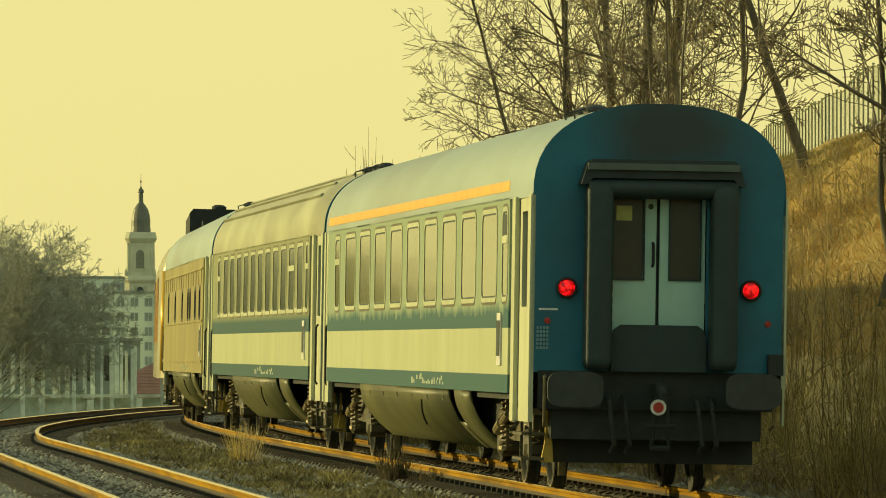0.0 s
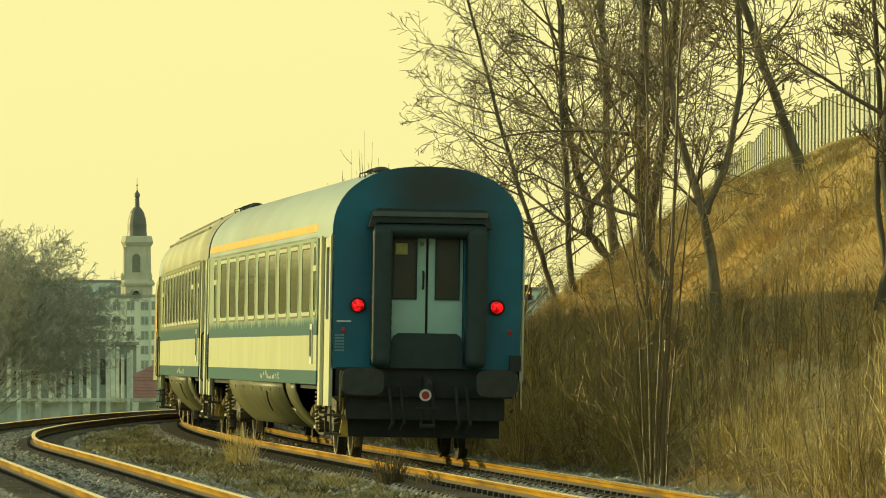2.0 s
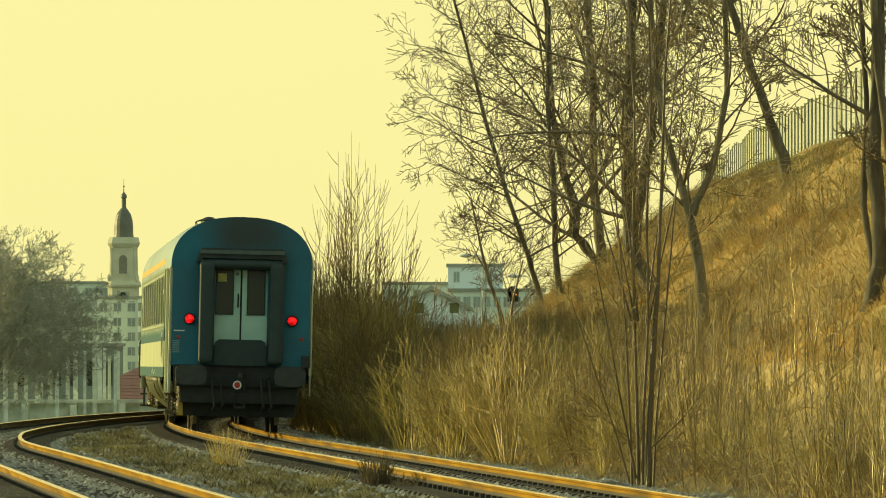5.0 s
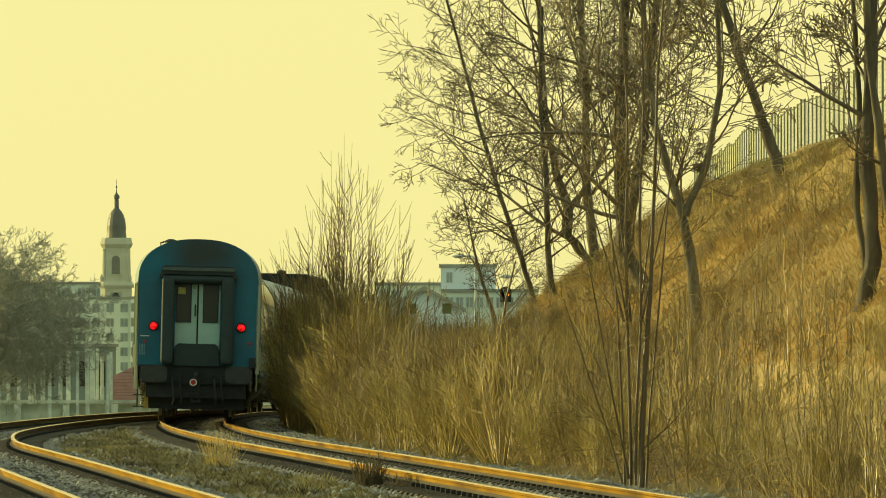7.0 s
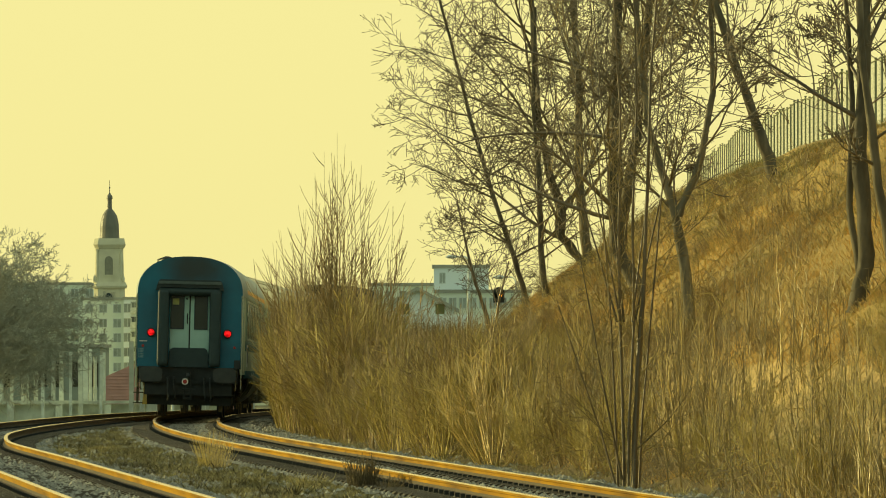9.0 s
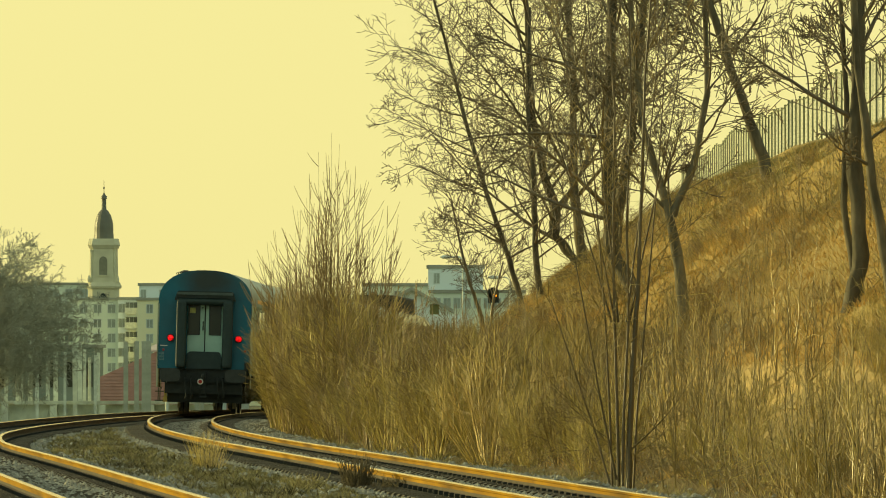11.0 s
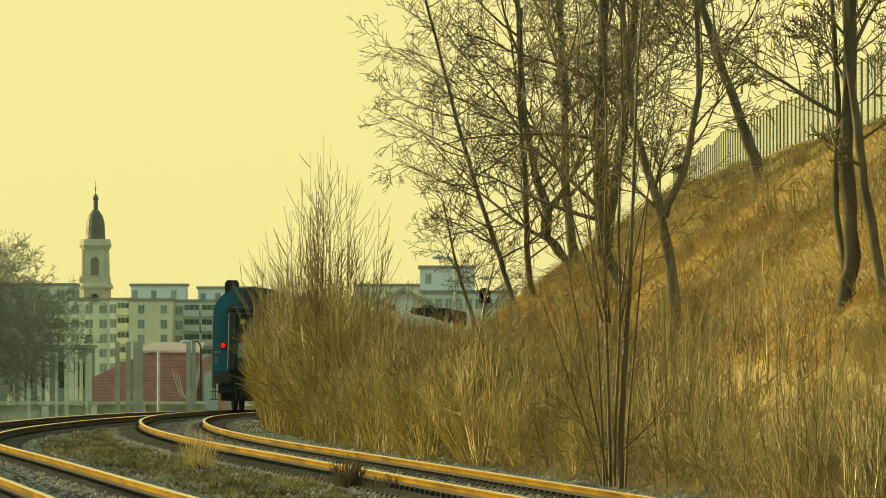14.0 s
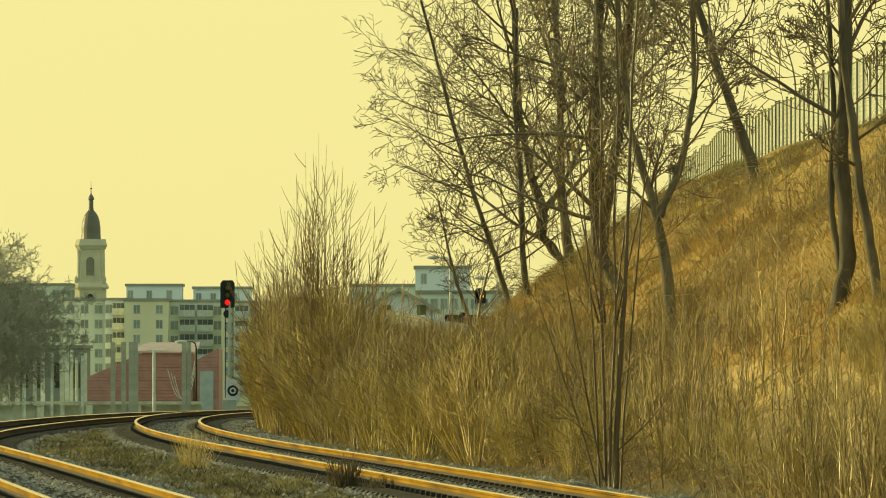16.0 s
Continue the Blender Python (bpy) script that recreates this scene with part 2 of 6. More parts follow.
M_GLASS = glass_pane("tinted_coach_glass", (0.19, 0.185, 0.055), 0.05)
M_GLASS_OLD = glass_pane("greenish_coach_glass", (0.07, 0.085, 0.035), 0.1)
M_GLASS_OLD.node_tree.nodes["Principled BSDF"].inputs["Coat Weight"].default_value = 0.0
M_GLASS_DIM = surface("dusty_door_glass", (0.036, 0.034, 0.016), (0.05, 0.046, 0.022), 2, 40, 0.3, bump=0.0, vary=0.1, spec=0.4)



def soot_stain(m, centre, size, colour, amount):
    """Lays a soft-edged soot stain over a paint, about a point of the thing."""
    n, l = m.node_tree.nodes, m.node_tree.links
    b = n["Principled BSDF"]
    src = b.inputs["Base Color"].links[0].from_socket
    co, mp = n.new("ShaderNodeTexCoord"), n.new("ShaderNodeMapping")
    mp.inputs["Location"].default_value = [-c / s for c, s in zip(centre, size)]
    mp.inputs["Scale"].default_value = [1 / s for s in size]
    l.new(co.outputs["Object"], mp.inputs[0])
    ln = n.new("ShaderNodeVectorMath")
    ln.operation = "LENGTH"
    l.new(mp.outputs[0], ln.inputs[0])
    ns = n.new("ShaderNodeTexNoise")
    ns.inputs["Scale"].default_value, ns.inputs["Detail"].default_value = 2.5, 6.0
    l.new(co.outputs["Object"], ns.inputs[0])
    ad = n.new("ShaderNodeMath")
    ad.operation = "MULTIPLY_ADD"
    ad.inputs[1].default_value = 0.5
    l.new(ns.outputs[0], ad.inputs[0]), l.new(ln.outputs["Value"], ad.inputs[2])
    r = n.new("ShaderNodeMapRange")
    r.interpolation_type = "SMOOTHSTEP"
    r.inputs[1].default_value, r.inputs[2].default_value, r.inputs[3].default_value, r.inputs[4].default_value = 0.45, 1.35, amount, 0.0
    l.new(ad.outputs[0], r.inputs[0])
    mx = n.new("ShaderNodeMix")
    mx.data_type = "RGBA"
    mx.inputs[7].default_value = rgba(colour)
    l.new(r.outputs[0], mx.inputs[0]), l.new(src, mx.inputs[6]), l.new(mx.outputs[2], b.inputs["Base Color"])


soot_stain(M_TEAL, (0.08, 0, 3.75), (1.0, 50.0, 0.75), (0.032, 0.036, 0.03), 0.92)
# ---------------------------------------------------------------- mesh tools
def mesh_object(name, verts, faces, mats, index=None, smooth_shade=False):
    me = bpy.data.meshes.new(name)
    me.from_pydata(verts, [], faces)
    for m in mats:
        me.materials.append(m)
    if index is not None:
        me.polygons.foreach_set("material_index", index)
    if smooth_shade:
        me.polygons.foreach_set("use_smooth", [True] * len(me.polygons))
    me.update()
    return new(name, me)


def part(name, bm, material, parent=None, label="", bevel=0.0, smooth_shade=False):
    """Links a bmesh as one mesh object under a thing or a part."""
    if bevel:
        bmesh.ops.bevel(bm, geom=[e for e in bm.edges if len(e.link_faces) == 2 and e.calc_face_angle(0) > 0.5], offset=bevel, segments=2, affect="EDGES", clamp_overlap=True)
    bmesh.ops.recalc_face_normals(bm, faces=bm.faces[:])
    me = bpy.data.meshes.new(name)
    if smooth_shade:
        for f in bm.faces:
            f.smooth = True
    bm.to_mesh(me)
    bm.free()
    for m in (material if isinstance(material, (list, tuple)) else [material]):
        me.materials.append(m)
    ob = new(name, me)
    if parent:
        ob.parent = parent
    if label:
        tagged(ob, label)
    return ob


def thing(name, m, label, category, group="", kind=""):
    ob = new(name)
    ob.empty_display_size = 0.3
    ob.matrix_world = m
    return tagged(ob, label, category, group, kind)


def box(bm, x0, x1, y0, y1, z0, z1, mat=0):
    v = [bm.verts.new((x, y, z)) for z in (z0, z1) for y in (y0, y1) for x in (x0, x1)]
    for f in ((0, 2, 3, 1), (4, 5, 7, 6), (0, 1, 5, 4), (2, 6, 7, 3), (0, 4, 6, 2), (1, 3, 7, 5)):
        bm.faces.new([v[i] for i in f]).material_index = mat
    return v


def extrude_poly(bm, pts, y0, y1, mat=0):
    """A plate with the outline pts (x, z), from y0 to y1."""
    a = [bm.verts.new((x, y0, z)) for x, z in pts]
    b = [bm.verts.new((x, y1, z)) for x, z in pts]
    bm.faces.new(a).material_index = mat
    bm.faces.new(b[::-1]).material_index = mat
    for i in range(len(pts)):
        j = (i + 1) % len(pts)
        bm.faces.new((a[j], a[i], b[i], b[j])).material_index = mat


def framed_plate(bm, o, h, y0, y1):
    """A plate from y0 to y1 with an opening: o and h are (x0, x1, z0, z1)."""
    loops = []
    for q, y in ((o, y0), (o, y1), (h, y1), (h, y0)):
        loops.append([bm.verts.new((x, y, z)) for x, z in ((q[0], q[2]), (q[1], q[2]), (q[1], q[3]), (q[0], q[3]))])
    for a, b in zip(loops, loops[1:] + loops[:1]):
        for i in range(4):
            j = (i + 1) % 4
            bm.faces.new((a[i], a[j], b[j], b[i]))


def loft(bm, rings, closed=True, caps=True, mat=0):
    rows = [[bm.verts.new(p) for p in r] for r in rings]
    n = len(rows[0])
    for a, b in zip(rows, rows[1:]):
        for i in range(n if closed else n - 1):
            j = (i + 1) % n
            bm.faces.new((a[i], a[j], b[j], b[i])).material_index = mat
    if caps and closed:
        bm.faces.new(rows[0][::-1]).material_index = mat
        bm.faces.new(rows[-1]).material_index = mat


def disc_ring(c, axis, r, n=16):
    """Points of a circle about the centre c, square to the axis."""
    axis = Vector(axis).normalized()
    s = axis.orthogonal().normalized()
    t = axis.cross(s)
    return [Vector(c) + r * (math.cos(2 * math.pi * i / n) * s + math.sin(2 * math.pi * i / n) * t) for i in range(n)]


def tube(bm, pts, r, n=8, mat=0):
    """A round bar along the points; r: one radius or one for each point."""
    pts = [Vector(p) for p in pts]
    rs = r if isinstance(r, (list, tuple)) else [r] * len(pts)
    d0 = (pts[1] - pts[0]).normalized()
    s = d0.orthogonal().normalized()
    rings = []
    for i, p in enumerate(pts):
        d = (pts[min(i + 1, len(pts) - 1)] - pts[max(i - 1, 0)]).normalized()
        s = (s - d * s.dot(d)).normalized()
        t = d.cross(s)
        rings.append([p + rs[i] * (math.cos(2 * math.pi * k / n) * s + math.sin(2 * math.pi * k / n) * t) for k in range(n)])
    loft(bm, rings, mat=mat)


def turned(bm, profile, centre=(0, 0, 0), axis="z", n=20, mat=0):
    """A body of revolution from (radius, height) pairs."""
    rings = []
    for r, h in profile:
        ring = []
        for k in range(n):
            a = 2 * math.pi * k / n
            c, s = max(r, 1e-4) * math.cos(a), max(r, 1e-4) * math.sin(a)
            p = (c, s, h) if axis == "z" else ((h, c, s) if axis == "x" else (c, h, s))
            ring.append(Vector(p) + Vector(centre))
        rings.append(ring)
    loft(bm, rings, mat=mat)

# ---------------------------------------------------------------- the line and the lie of the land
def smooth(t):
    t = min(1.0, max(0.0, t))
    return t * t * (3 - 2 * t)


def interp(x, table):
    """A smooth curve through (x, value) pairs."""
    if x <= table[0][0]:
        return table[0][1]
    for (x0, v0), (x1, v1) in zip(table, table[1:]):
        if x <= x1:
            return v0 + (v1 - v0) * (x - x0) / (x1 - x0)
    return table[-1][1]


STEP = 0.5
LINE = []                       # centre of the main track: y, x, heading (radians, right is positive), z, cant


def make_line():
    x, y, th = 0.0, -20.0, -0.105825
    xs = []
    while y < 620:
        k = 0.00123956 * min(1.0, max(0.0, (y - 109.1) / 10.5))
        if y > 250:
            k *= 1 - 0.88 * smooth((y - 250) / 14)
        if y > 380:
            k = 0.0
        drop = 0.0 if y < 100 else (2.4e-5 * (y - 100) ** 2 if y < 300 else 0.96 + 0.0096 * (y - 300))
        xs.append((y, x, th, -drop, 0.016 + 0.008 * smooth((y - 100) / 60)))
        th += k * STEP
        x += math.tan(th) * STEP
        y += STEP
    at74 = xs[int((74.0 + 20) / STEP)][1]
    LINE.extend((y, x - at74 + 1.6933, th, z, c) for y, x, th, z, c in xs)


make_line()


def line(y):
    """x, heading, z and cant of the main track at the depth y."""
    q = min(max((y + 20) / STEP, 0), len(LINE) - 1.001)
    i = int(q)
    a, b, w = LINE[i], LINE[i + 1], q - i
    return [a[j] + (b[j] - a[j]) * w for j in (1, 2, 3, 4)]


# the siding draws in and joins the main track
SIDING = [(-20, -4.9), (60, -4.9), (100, -5.05), (121, -5.2), (135, -4.85), (150, -4.05), (165, -3.1), (180, -2.2), (195, -1.38), (210, -0.72), (225, -0.3), (240, -0.08), (255, 0.0)]
CREST_U = [(-20, 12.5), (185, 12.5), (215, 11.0), (255, 9.0), (275, 6.9), (290, 5.5), (330, 5.0)]
CREST_Z = [(-20, 7.0), (110, 6.8), (122, 6.35), (131, 6.15), (150, 6.05), (180, 5.9), (200, 5.4), (222, 4.9), (255, 4.3), (275, 3.5), (290, 3.0), (320, 0.8), (345, 0.0)]
FENCE_X = [(112, 7.9), (131, 8.15), (175, 8.45), (240, 9.0), (300, 9.4)]
FENCE_Z = [(131, 6.15), (175, 6.85), (240, 8.0), (300, 8.8)]     # rise of the upland above the track's shoulder
RISE = [(0, 0), (0.1, 0.075), (0.2, 0.12), (0.3, 0.155), (0.42, 0.29), (0.6, 0.52), (0.8, 0.78), (0.93, 0.94), (1, 1)]


def ground_z(x, y):
    """Height of the ground."""
    tx, th, tz, cant = line(y)
    u = x - tx
    base = tz - 0.24
    side = interp(y, SIDING)
    # low dip between the tracks, shoulders outside of them
    if u < 0:
        mid = math.exp(-((u - side / 2) / 1.0) ** 2)
        base += -0.02 * mid
        if u < side - 2.4:
            base -= 0.35 * smooth((side - 2.4 - u) / 3) + 0.9 * smooth((side - 6 - u) / 12)
    h = 0.0
    if u > 2.0:
        base -= 0.12 * smooth((u - 2.0) / 0.8)
        uc, zc = interp(y, CREST_U), interp(y, CREST_Z)
        t = (u - 3.0) / max(uc - 3.0, 1.0)
        h = zc * (interp(t - 0.05, RISE) + 2 * interp(t, RISE) + interp(t + 0.05, RISE)) / 4 if t > -0.05 else 0.0
        if t > 1:
            uf = max(interp(y, FENCE_X) - tx, uc + 0.4)
            zf = interp(y, FENCE_Z) if y > 131 else zc
            h = zc + (zf - zc) * min(1.0, (u - uc) / (uf - uc)) + 0.25 * smooth((u - uf) / 6)
    z = base + h
    if y > 330:
        z -= 2.4 * smooth((y - 330) / 90)
    if h > 0.15:
        rough = 1.0 if y > 122 or u < 4.4 or u > 7.4 else 0.25
        z += rough * (0.24 * noise.noise(Vector((u * 0.45, y * 0.1, 3.1))) + 0.17 * noise.noise(Vector((u * 1.2, y * 0.2, 7))) + 0.07 * noise.noise(Vector((u * 2.8, y * 0.5, 9))))
    elif abs(u) > 1.5 and abs(u - side) > 1.5:
        z += 0.07 * noise.noise(Vector((x * 0.9, y * 0.3, 4.0))) + 0.09 * noise.noise(Vector((x * 1.2, y * 0.8, 1.0))) + 0.06 * noise.noise(Vector((x * 4.0, y * 1.2, 5.0)))
    return z


def bench(u, y):
    """Whether a spot lies on the sunlit shelf at the foot of the slope."""
    return 78 < y < 117 and 4.0 + 0.4 * noise.noise(Vector((0.0, y * 0.15, 2.0))) < u < 6.6 + 0.08 * noise.noise(Vector((3.0, y * 0.2, 2.0)))


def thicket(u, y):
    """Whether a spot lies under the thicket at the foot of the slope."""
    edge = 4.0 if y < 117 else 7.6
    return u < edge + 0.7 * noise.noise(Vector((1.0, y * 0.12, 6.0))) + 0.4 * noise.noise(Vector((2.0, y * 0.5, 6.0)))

# ---------------------------------------------------------------- ground
M_HILL = surface("dry_hillside_soil", (0.47, 0.32, 0.105), (0.26, 0.185, 0.062), 0.5, 9, 0.95, bump=1.0, vary=0.35, dirt=(0.10, 0.075, 0.03), dirt_amount=0.85, stretch=(1, 0.2, 1), relief=0.05)
# Dark soil colour stands in for the shade among the dense stems.
M_THICKET_SHADE = surface("thicket_shaded_soil", (0.20, 0.14, 0.052), (0.085, 0.062, 0.026), 1.1, 18, 0.95, bump=1.0, vary=0.3, relief=0.05)
M_MEADOW = surface("mossy_trackside_soil", (0.20, 0.18, 0.085), (0.085, 0.085, 0.04), 2.2, 18, 0.95, bump=1.0, vary=0.25)


def axis_steps(dense0, dense1, step, lo, hi):
    a = list(np.arange(dense0, dense1 + 1e-6, step))
    g, v = step, dense1
    while v < hi:
        g *= 1.35
        v += g
        a.append(min(v, hi))
    g, v = step, dense0
    while v > lo:
        g *= 1.35
        v -= g
        a.insert(0, max(v, lo))
    return a


def build_ground():
    xs = axis_steps(-13.0, 12.2, 0.22, -4500, 4500)
    ys = axis_steps(58.0, 300.0, 0.45, -800, 4600)
    verts = [(x, y, ground_z(x, y)) for y in ys for x in xs]
    nx = len(xs)
    faces, idx = [], []
    for j in range(len(ys) - 1):
        y = (ys[j] + ys[j + 1]) / 2
        tx, side = line(y)[0], interp(y, SIDING)
        for i in range(nx - 1):
            a = j * nx + i
            faces.append((a, a + 1, a + nx + 1, a + nx))
            u = (xs[i] + xs[i + 1]) / 2 - tx
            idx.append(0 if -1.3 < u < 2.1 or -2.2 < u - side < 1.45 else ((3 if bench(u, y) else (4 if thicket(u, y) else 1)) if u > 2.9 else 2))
    tagged(mesh_object("ground", verts, faces, [M_EARTH, M_HILL, M_MEADOW, M_BENCH, M_THICKET_SHADE], idx, True), "ballast bed, mossy strip and dry grassy embankment", "ground", kind="structure")


build_ground()

# ---------------------------------------------------------------- tracks
RAIL_49 = [(-0.0625, -0.159), (0.0625, -0.159), (0.0625, -0.149), (0.012, -0.128), (0.0105, -0.09), (0.009, -0.05), (0.032, -0.040), (0.0345, -0.012), (0.028, -0.002),
        (0.012, 0.0), (-0.012, 0.0), (-0.028, -0.002), (-0.0345, -0.012), (-0.032, -0.040), (-0.009, -0.05), (-0.0105, -0.09), (-0.012, -0.128), (-0.0625, -0.149)]
RAIL = [(x, z * 0.9) for x, z in RAIL_49]


def track_point(y, v, siding=False):
    """A point at rail height v metres right of a track's centre; also the heading there."""
    x, th, z, cant = line(y)
    if siding:
        s0, s1 = interp(y - 4, SIDING), interp(y + 4, SIDING)
        off = (s0 + s1 + 2 * interp(y, SIDING)) / 4
        th += math.atan((s1 - s0) / 8)
        z -= cant * off * smooth((y - 150) / 70)
        cant *= smooth((y - 150) / 70)
    else:
        off = 0.0
    return Vector((x + off + v * math.cos(th), y - v * math.sin(th), z - cant * v)), th


def build_rail(parent, v, y0, y1, siding):
    verts, faces, idx = [], [], []
    n, k, y = len(RAIL), 0, y0
    while y <= y1:
        p, th = track_point(y, v, siding)
        for px, pz in RAIL:
            verts.append((p.x + px * math.cos(th), p.y - px * math.sin(th), p.z + pz))
        if k:
            for i in range(n):
                j = (i + 1) % n
                faces.append(((k - 1) * n + i, (k - 1) * n + j, k * n + j, k * n + i))
                # Left faces bright as sunlit, right faces dark as shaded, by material.
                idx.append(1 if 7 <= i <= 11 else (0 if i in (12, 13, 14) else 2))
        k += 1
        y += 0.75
    ob = mesh_object("rail", verts, faces, [M_RUST, M_HEAD, M_WEB_SHADE], idx)
    ob.parent = parent
    return ob


def build_track(name, label, siding, y1_left, y1_right, sleepers):
    t = thing(name, Matrix(), label, "railway track", kind="structure")
    build_rail(t, -0.7525, 30, y1_left, siding), build_rail(t, 0.7525, 30, y1_right, siding)
    bm = bmesh.new()
    extrude_poly(bm, [(-1.3, -0.06), (-1.3, 0.1), (-1.27, 0.13), (-0.5, 0.13), (-0.42, 0.10), (0.42, 0.10), (0.5, 0.13), (1.27, 0.13), (1.3, 0.1), (1.3, -0.06)], -0.13, 0.13)
    proto = part("sleeper", bm, M_SLEEPER, t)
    y, first = 70.0, True
    clips_v, clips_f = [], []
    rng = random.Random(5 if siding else 4)
    while y < sleepers:
        p, th = track_point(y, 0, siding)
        m = Matrix.Translation(p + Vector((0, 0, -0.278))) @ pose(0, 0, 0, 0, 0, -math.degrees(th) + rng.uniform(-0.8, 0.8))
        if first:
            proto.matrix_basis, first = m, False
        else:
            o = new("sleeper", proto.data)
            o.parent, o.matrix_basis = t, m
        for v in (-0.7525, 0.7525):
            for s in (-1, 1):
                q, _ = track_point(y, v + s * 0.085, siding)
                c, sn = math.cos(th), math.sin(th)
                b = len(clips_v)
                for dz in (-0.165, -0.112):
                    for du, dv in ((-0.028, -0.05), (0.028, -0.05), (0.022, 0.05), (-0.022, 0.05)):
                        clips_v.append((q.x + du * c + dv * sn, q.y - du * sn + dv * c, q.z + dz))
                clips_f += [(b, b + 1, b + 5, b + 4), (b + 1, b + 2, b + 6, b + 5), (b + 2, b + 3, b + 7, b + 6), (b + 3, b, b + 4, b + 7), (b + 4, b + 5, b + 6, b + 7)]
        y += 0.6
    ob = mesh_object("rail_fastening", clips_v, clips_f, [M_DARK])
    ob.parent = t
    tagged(ob, "dark steel rail clips", kind="stuff")


build_track("track_main", "rusty main track with shiny rail heads on ballast", False, 520, 520, 248)
build_track("track_siding", "rusty siding track that joins the main track", True, 246, 192, 196)


def scatter_stones():
    rng = np.random.default_rng(3)
    verts, faces = [], []
    base = np.array([(1, 0, 0), (0, 1, 0), (-1, 0, 0), (0, -1, 0), (0, 0, 0.8)])
    tri = ((0, 1, 4), (1, 2, 4), (2, 3, 4), (3, 0, 4))
    for _ in range(64000):
        y = 70 + 135 * rng.random() ** 1.3
        on_siding = rng.random() < 0.5
        v = rng.uniform(-1, 1)
        v = math.copysign(abs(v) ** 0.8, v) * (2.3 if on_siding else 2.25)
        if not on_siding and v < -1.45 and rng.random() < 0.75:
            continue
        if rng.random() < 0.12:
            v = rng.uniform(-3.2, 3.2)
        x = line(y)[0] + (interp(y, SIDING) if on_siding else 0.0) + v
        r = rng.uniform(0.02, 0.05)
        p = base * r * rng.uniform(0.7, 1.25, (5, 3))
        a = rng.uniform(0, 6.28)
        c, s = math.cos(a), math.sin(a)
        z = ground_z(x, y) + r * 0.1 + (0.05 if abs(v) < 1.6 else 0.0)
        b = len(verts)
        verts += [(x + q[0] * c - q[1] * s, y + q[0] * s + q[1] * c, z + q[2]) for q in p]
        faces += [(b + i, b + j, b + k) for i, j, k in tri]
    tagged(mesh_object("ballast_stones", verts, faces, [M_STONE]), "loose grey crushed ballast stones round the tracks", "ballast", kind="stuff")


scatter_stones()

# ---------------------------------------------------------------- train
def half_profile(hw, z0, z_side, z_top, n=12, power=2.35):
    """Left half of a coach's cross-section from the sole bar to the crown."""
    pts = [(-hw, z0), (-hw, z_side)]
    for i in range(1, n + 1):
        a = math.pi / 2 * i / n
        s = math.sin(a)
        pts.append((-hw * max(0.0, 1 - s ** power) ** (1 / power), z_side + (z_top - z_side) * s))
    return pts


def full_profile(hw, z0, z_side, z_top, n=12):
    left = half_profile(hw, z0, z_side, z_top, n)
    return left + [(-x, z) for x, z in left[-2::-1]]


def wall_panel(bm, side, hw, y0, y1, z0, z1, holes, thick=0.05):
    """A coach side with openings: holes are (y0, y1, z0, z1)."""
    ys = sorted({y0, y1, *[h[0] for h in holes], *[h[1] for h in holes]})
    zs = sorted({z0, z1, *[h[2] for h in holes], *[h[3] for h in holes]})
    x0, x1 = side * hw, side * (hw - thick)

    def solid(i, j):
        if not (0 <= i < len(ys) - 1 and 0 <= j < len(zs) - 1):
            return False
        cy, cz = (ys[i] + ys[i + 1]) / 2, (zs[j] + zs[j + 1]) / 2
        return not any(h[0] < cy < h[1] and h[2] < cz < h[3] for h in holes)

    seen = {}

    def vert(x, y, z):
        key = (round(x, 5), round(y, 5), round(z, 5))
        if key not in seen:
            seen[key] = bm.verts.new((x, y, z))
        return seen[key]

    for i in range(len(ys) - 1):
        for j in range(len(zs) - 1):
            if not solid(i, j):
                continue
            a, b, c, d = ys[i], ys[i + 1], zs[j], zs[j + 1]
            for x in (x0, x1):
                bm.faces.new([vert(x, a, c), vert(x, b, c), vert(x, b, d), vert(x, a, d)])
            for (ni, nj), (p, q) in {(i - 1, j): ((a, c), (a, d)), (i + 1, j): ((b, c), (b, d)), (i, j - 1): ((a, c), (b, c)), (i, j + 1): ((a, d), (b, d))}.items():
                if not solid(ni, nj):
                    bm.faces.new([vert(x0, *p), vert(x0, *q), vert(x1, *q), vert(x1, *p)])


def rounded(y0, y1, z0, z1, r, n=4):
    """Outline of a rectangle with rounded corners."""
    pts = []
    for cy, cz, a0 in ((y1 - r, z1 - r, 0), (y0 + r, z1 - r, 90), (y0 + r, z0 + r, 180), (y1 - r, z0 + r, 270)):
        for i in range(n + 1):
            a = radians(a0 + 90 * i / n)
            pts.append((cy + r * math.cos(a), cz + r * math.sin(a)))
    return pts


def frame_ring(bm, side, hw, y0, y1, z0, z1, w=0.05, proud=0.018, back=0.03, r=0.11):
    """A window frame with rounded corners round an opening."""
    outer, inner = rounded(y0 - w, y1 + w, z0 - w, z1 + w, r + w), rounded(y0, y1, z0, z1, r)
    loops = []
    for pts, x in ((outer, hw - back), (outer, hw + proud), (inner, hw + proud), (inner, hw - back)):
        loops.append([bm.verts.new((side * x, y, z)) for y, z in pts])
    n = len(outer)
    for a, b in zip(loops, loops[1:] + loops[:1]):
        for i in range(n):
            j = (i + 1) % n
            bm.faces.new((a[i], a[j], b[j], b[i]))


def pane_box(bm, side, hw, y0, y1, z0, z1, inset=0.02):
    xa, xb = sorted((side * (hw - inset), side * (hw - inset - 0.012)))
    box(bm, xa, xb, y0, y1, z0, z1)


def coil(bm, x, y, z0, z1, r, wire, turns=5):
    n = turns * 10
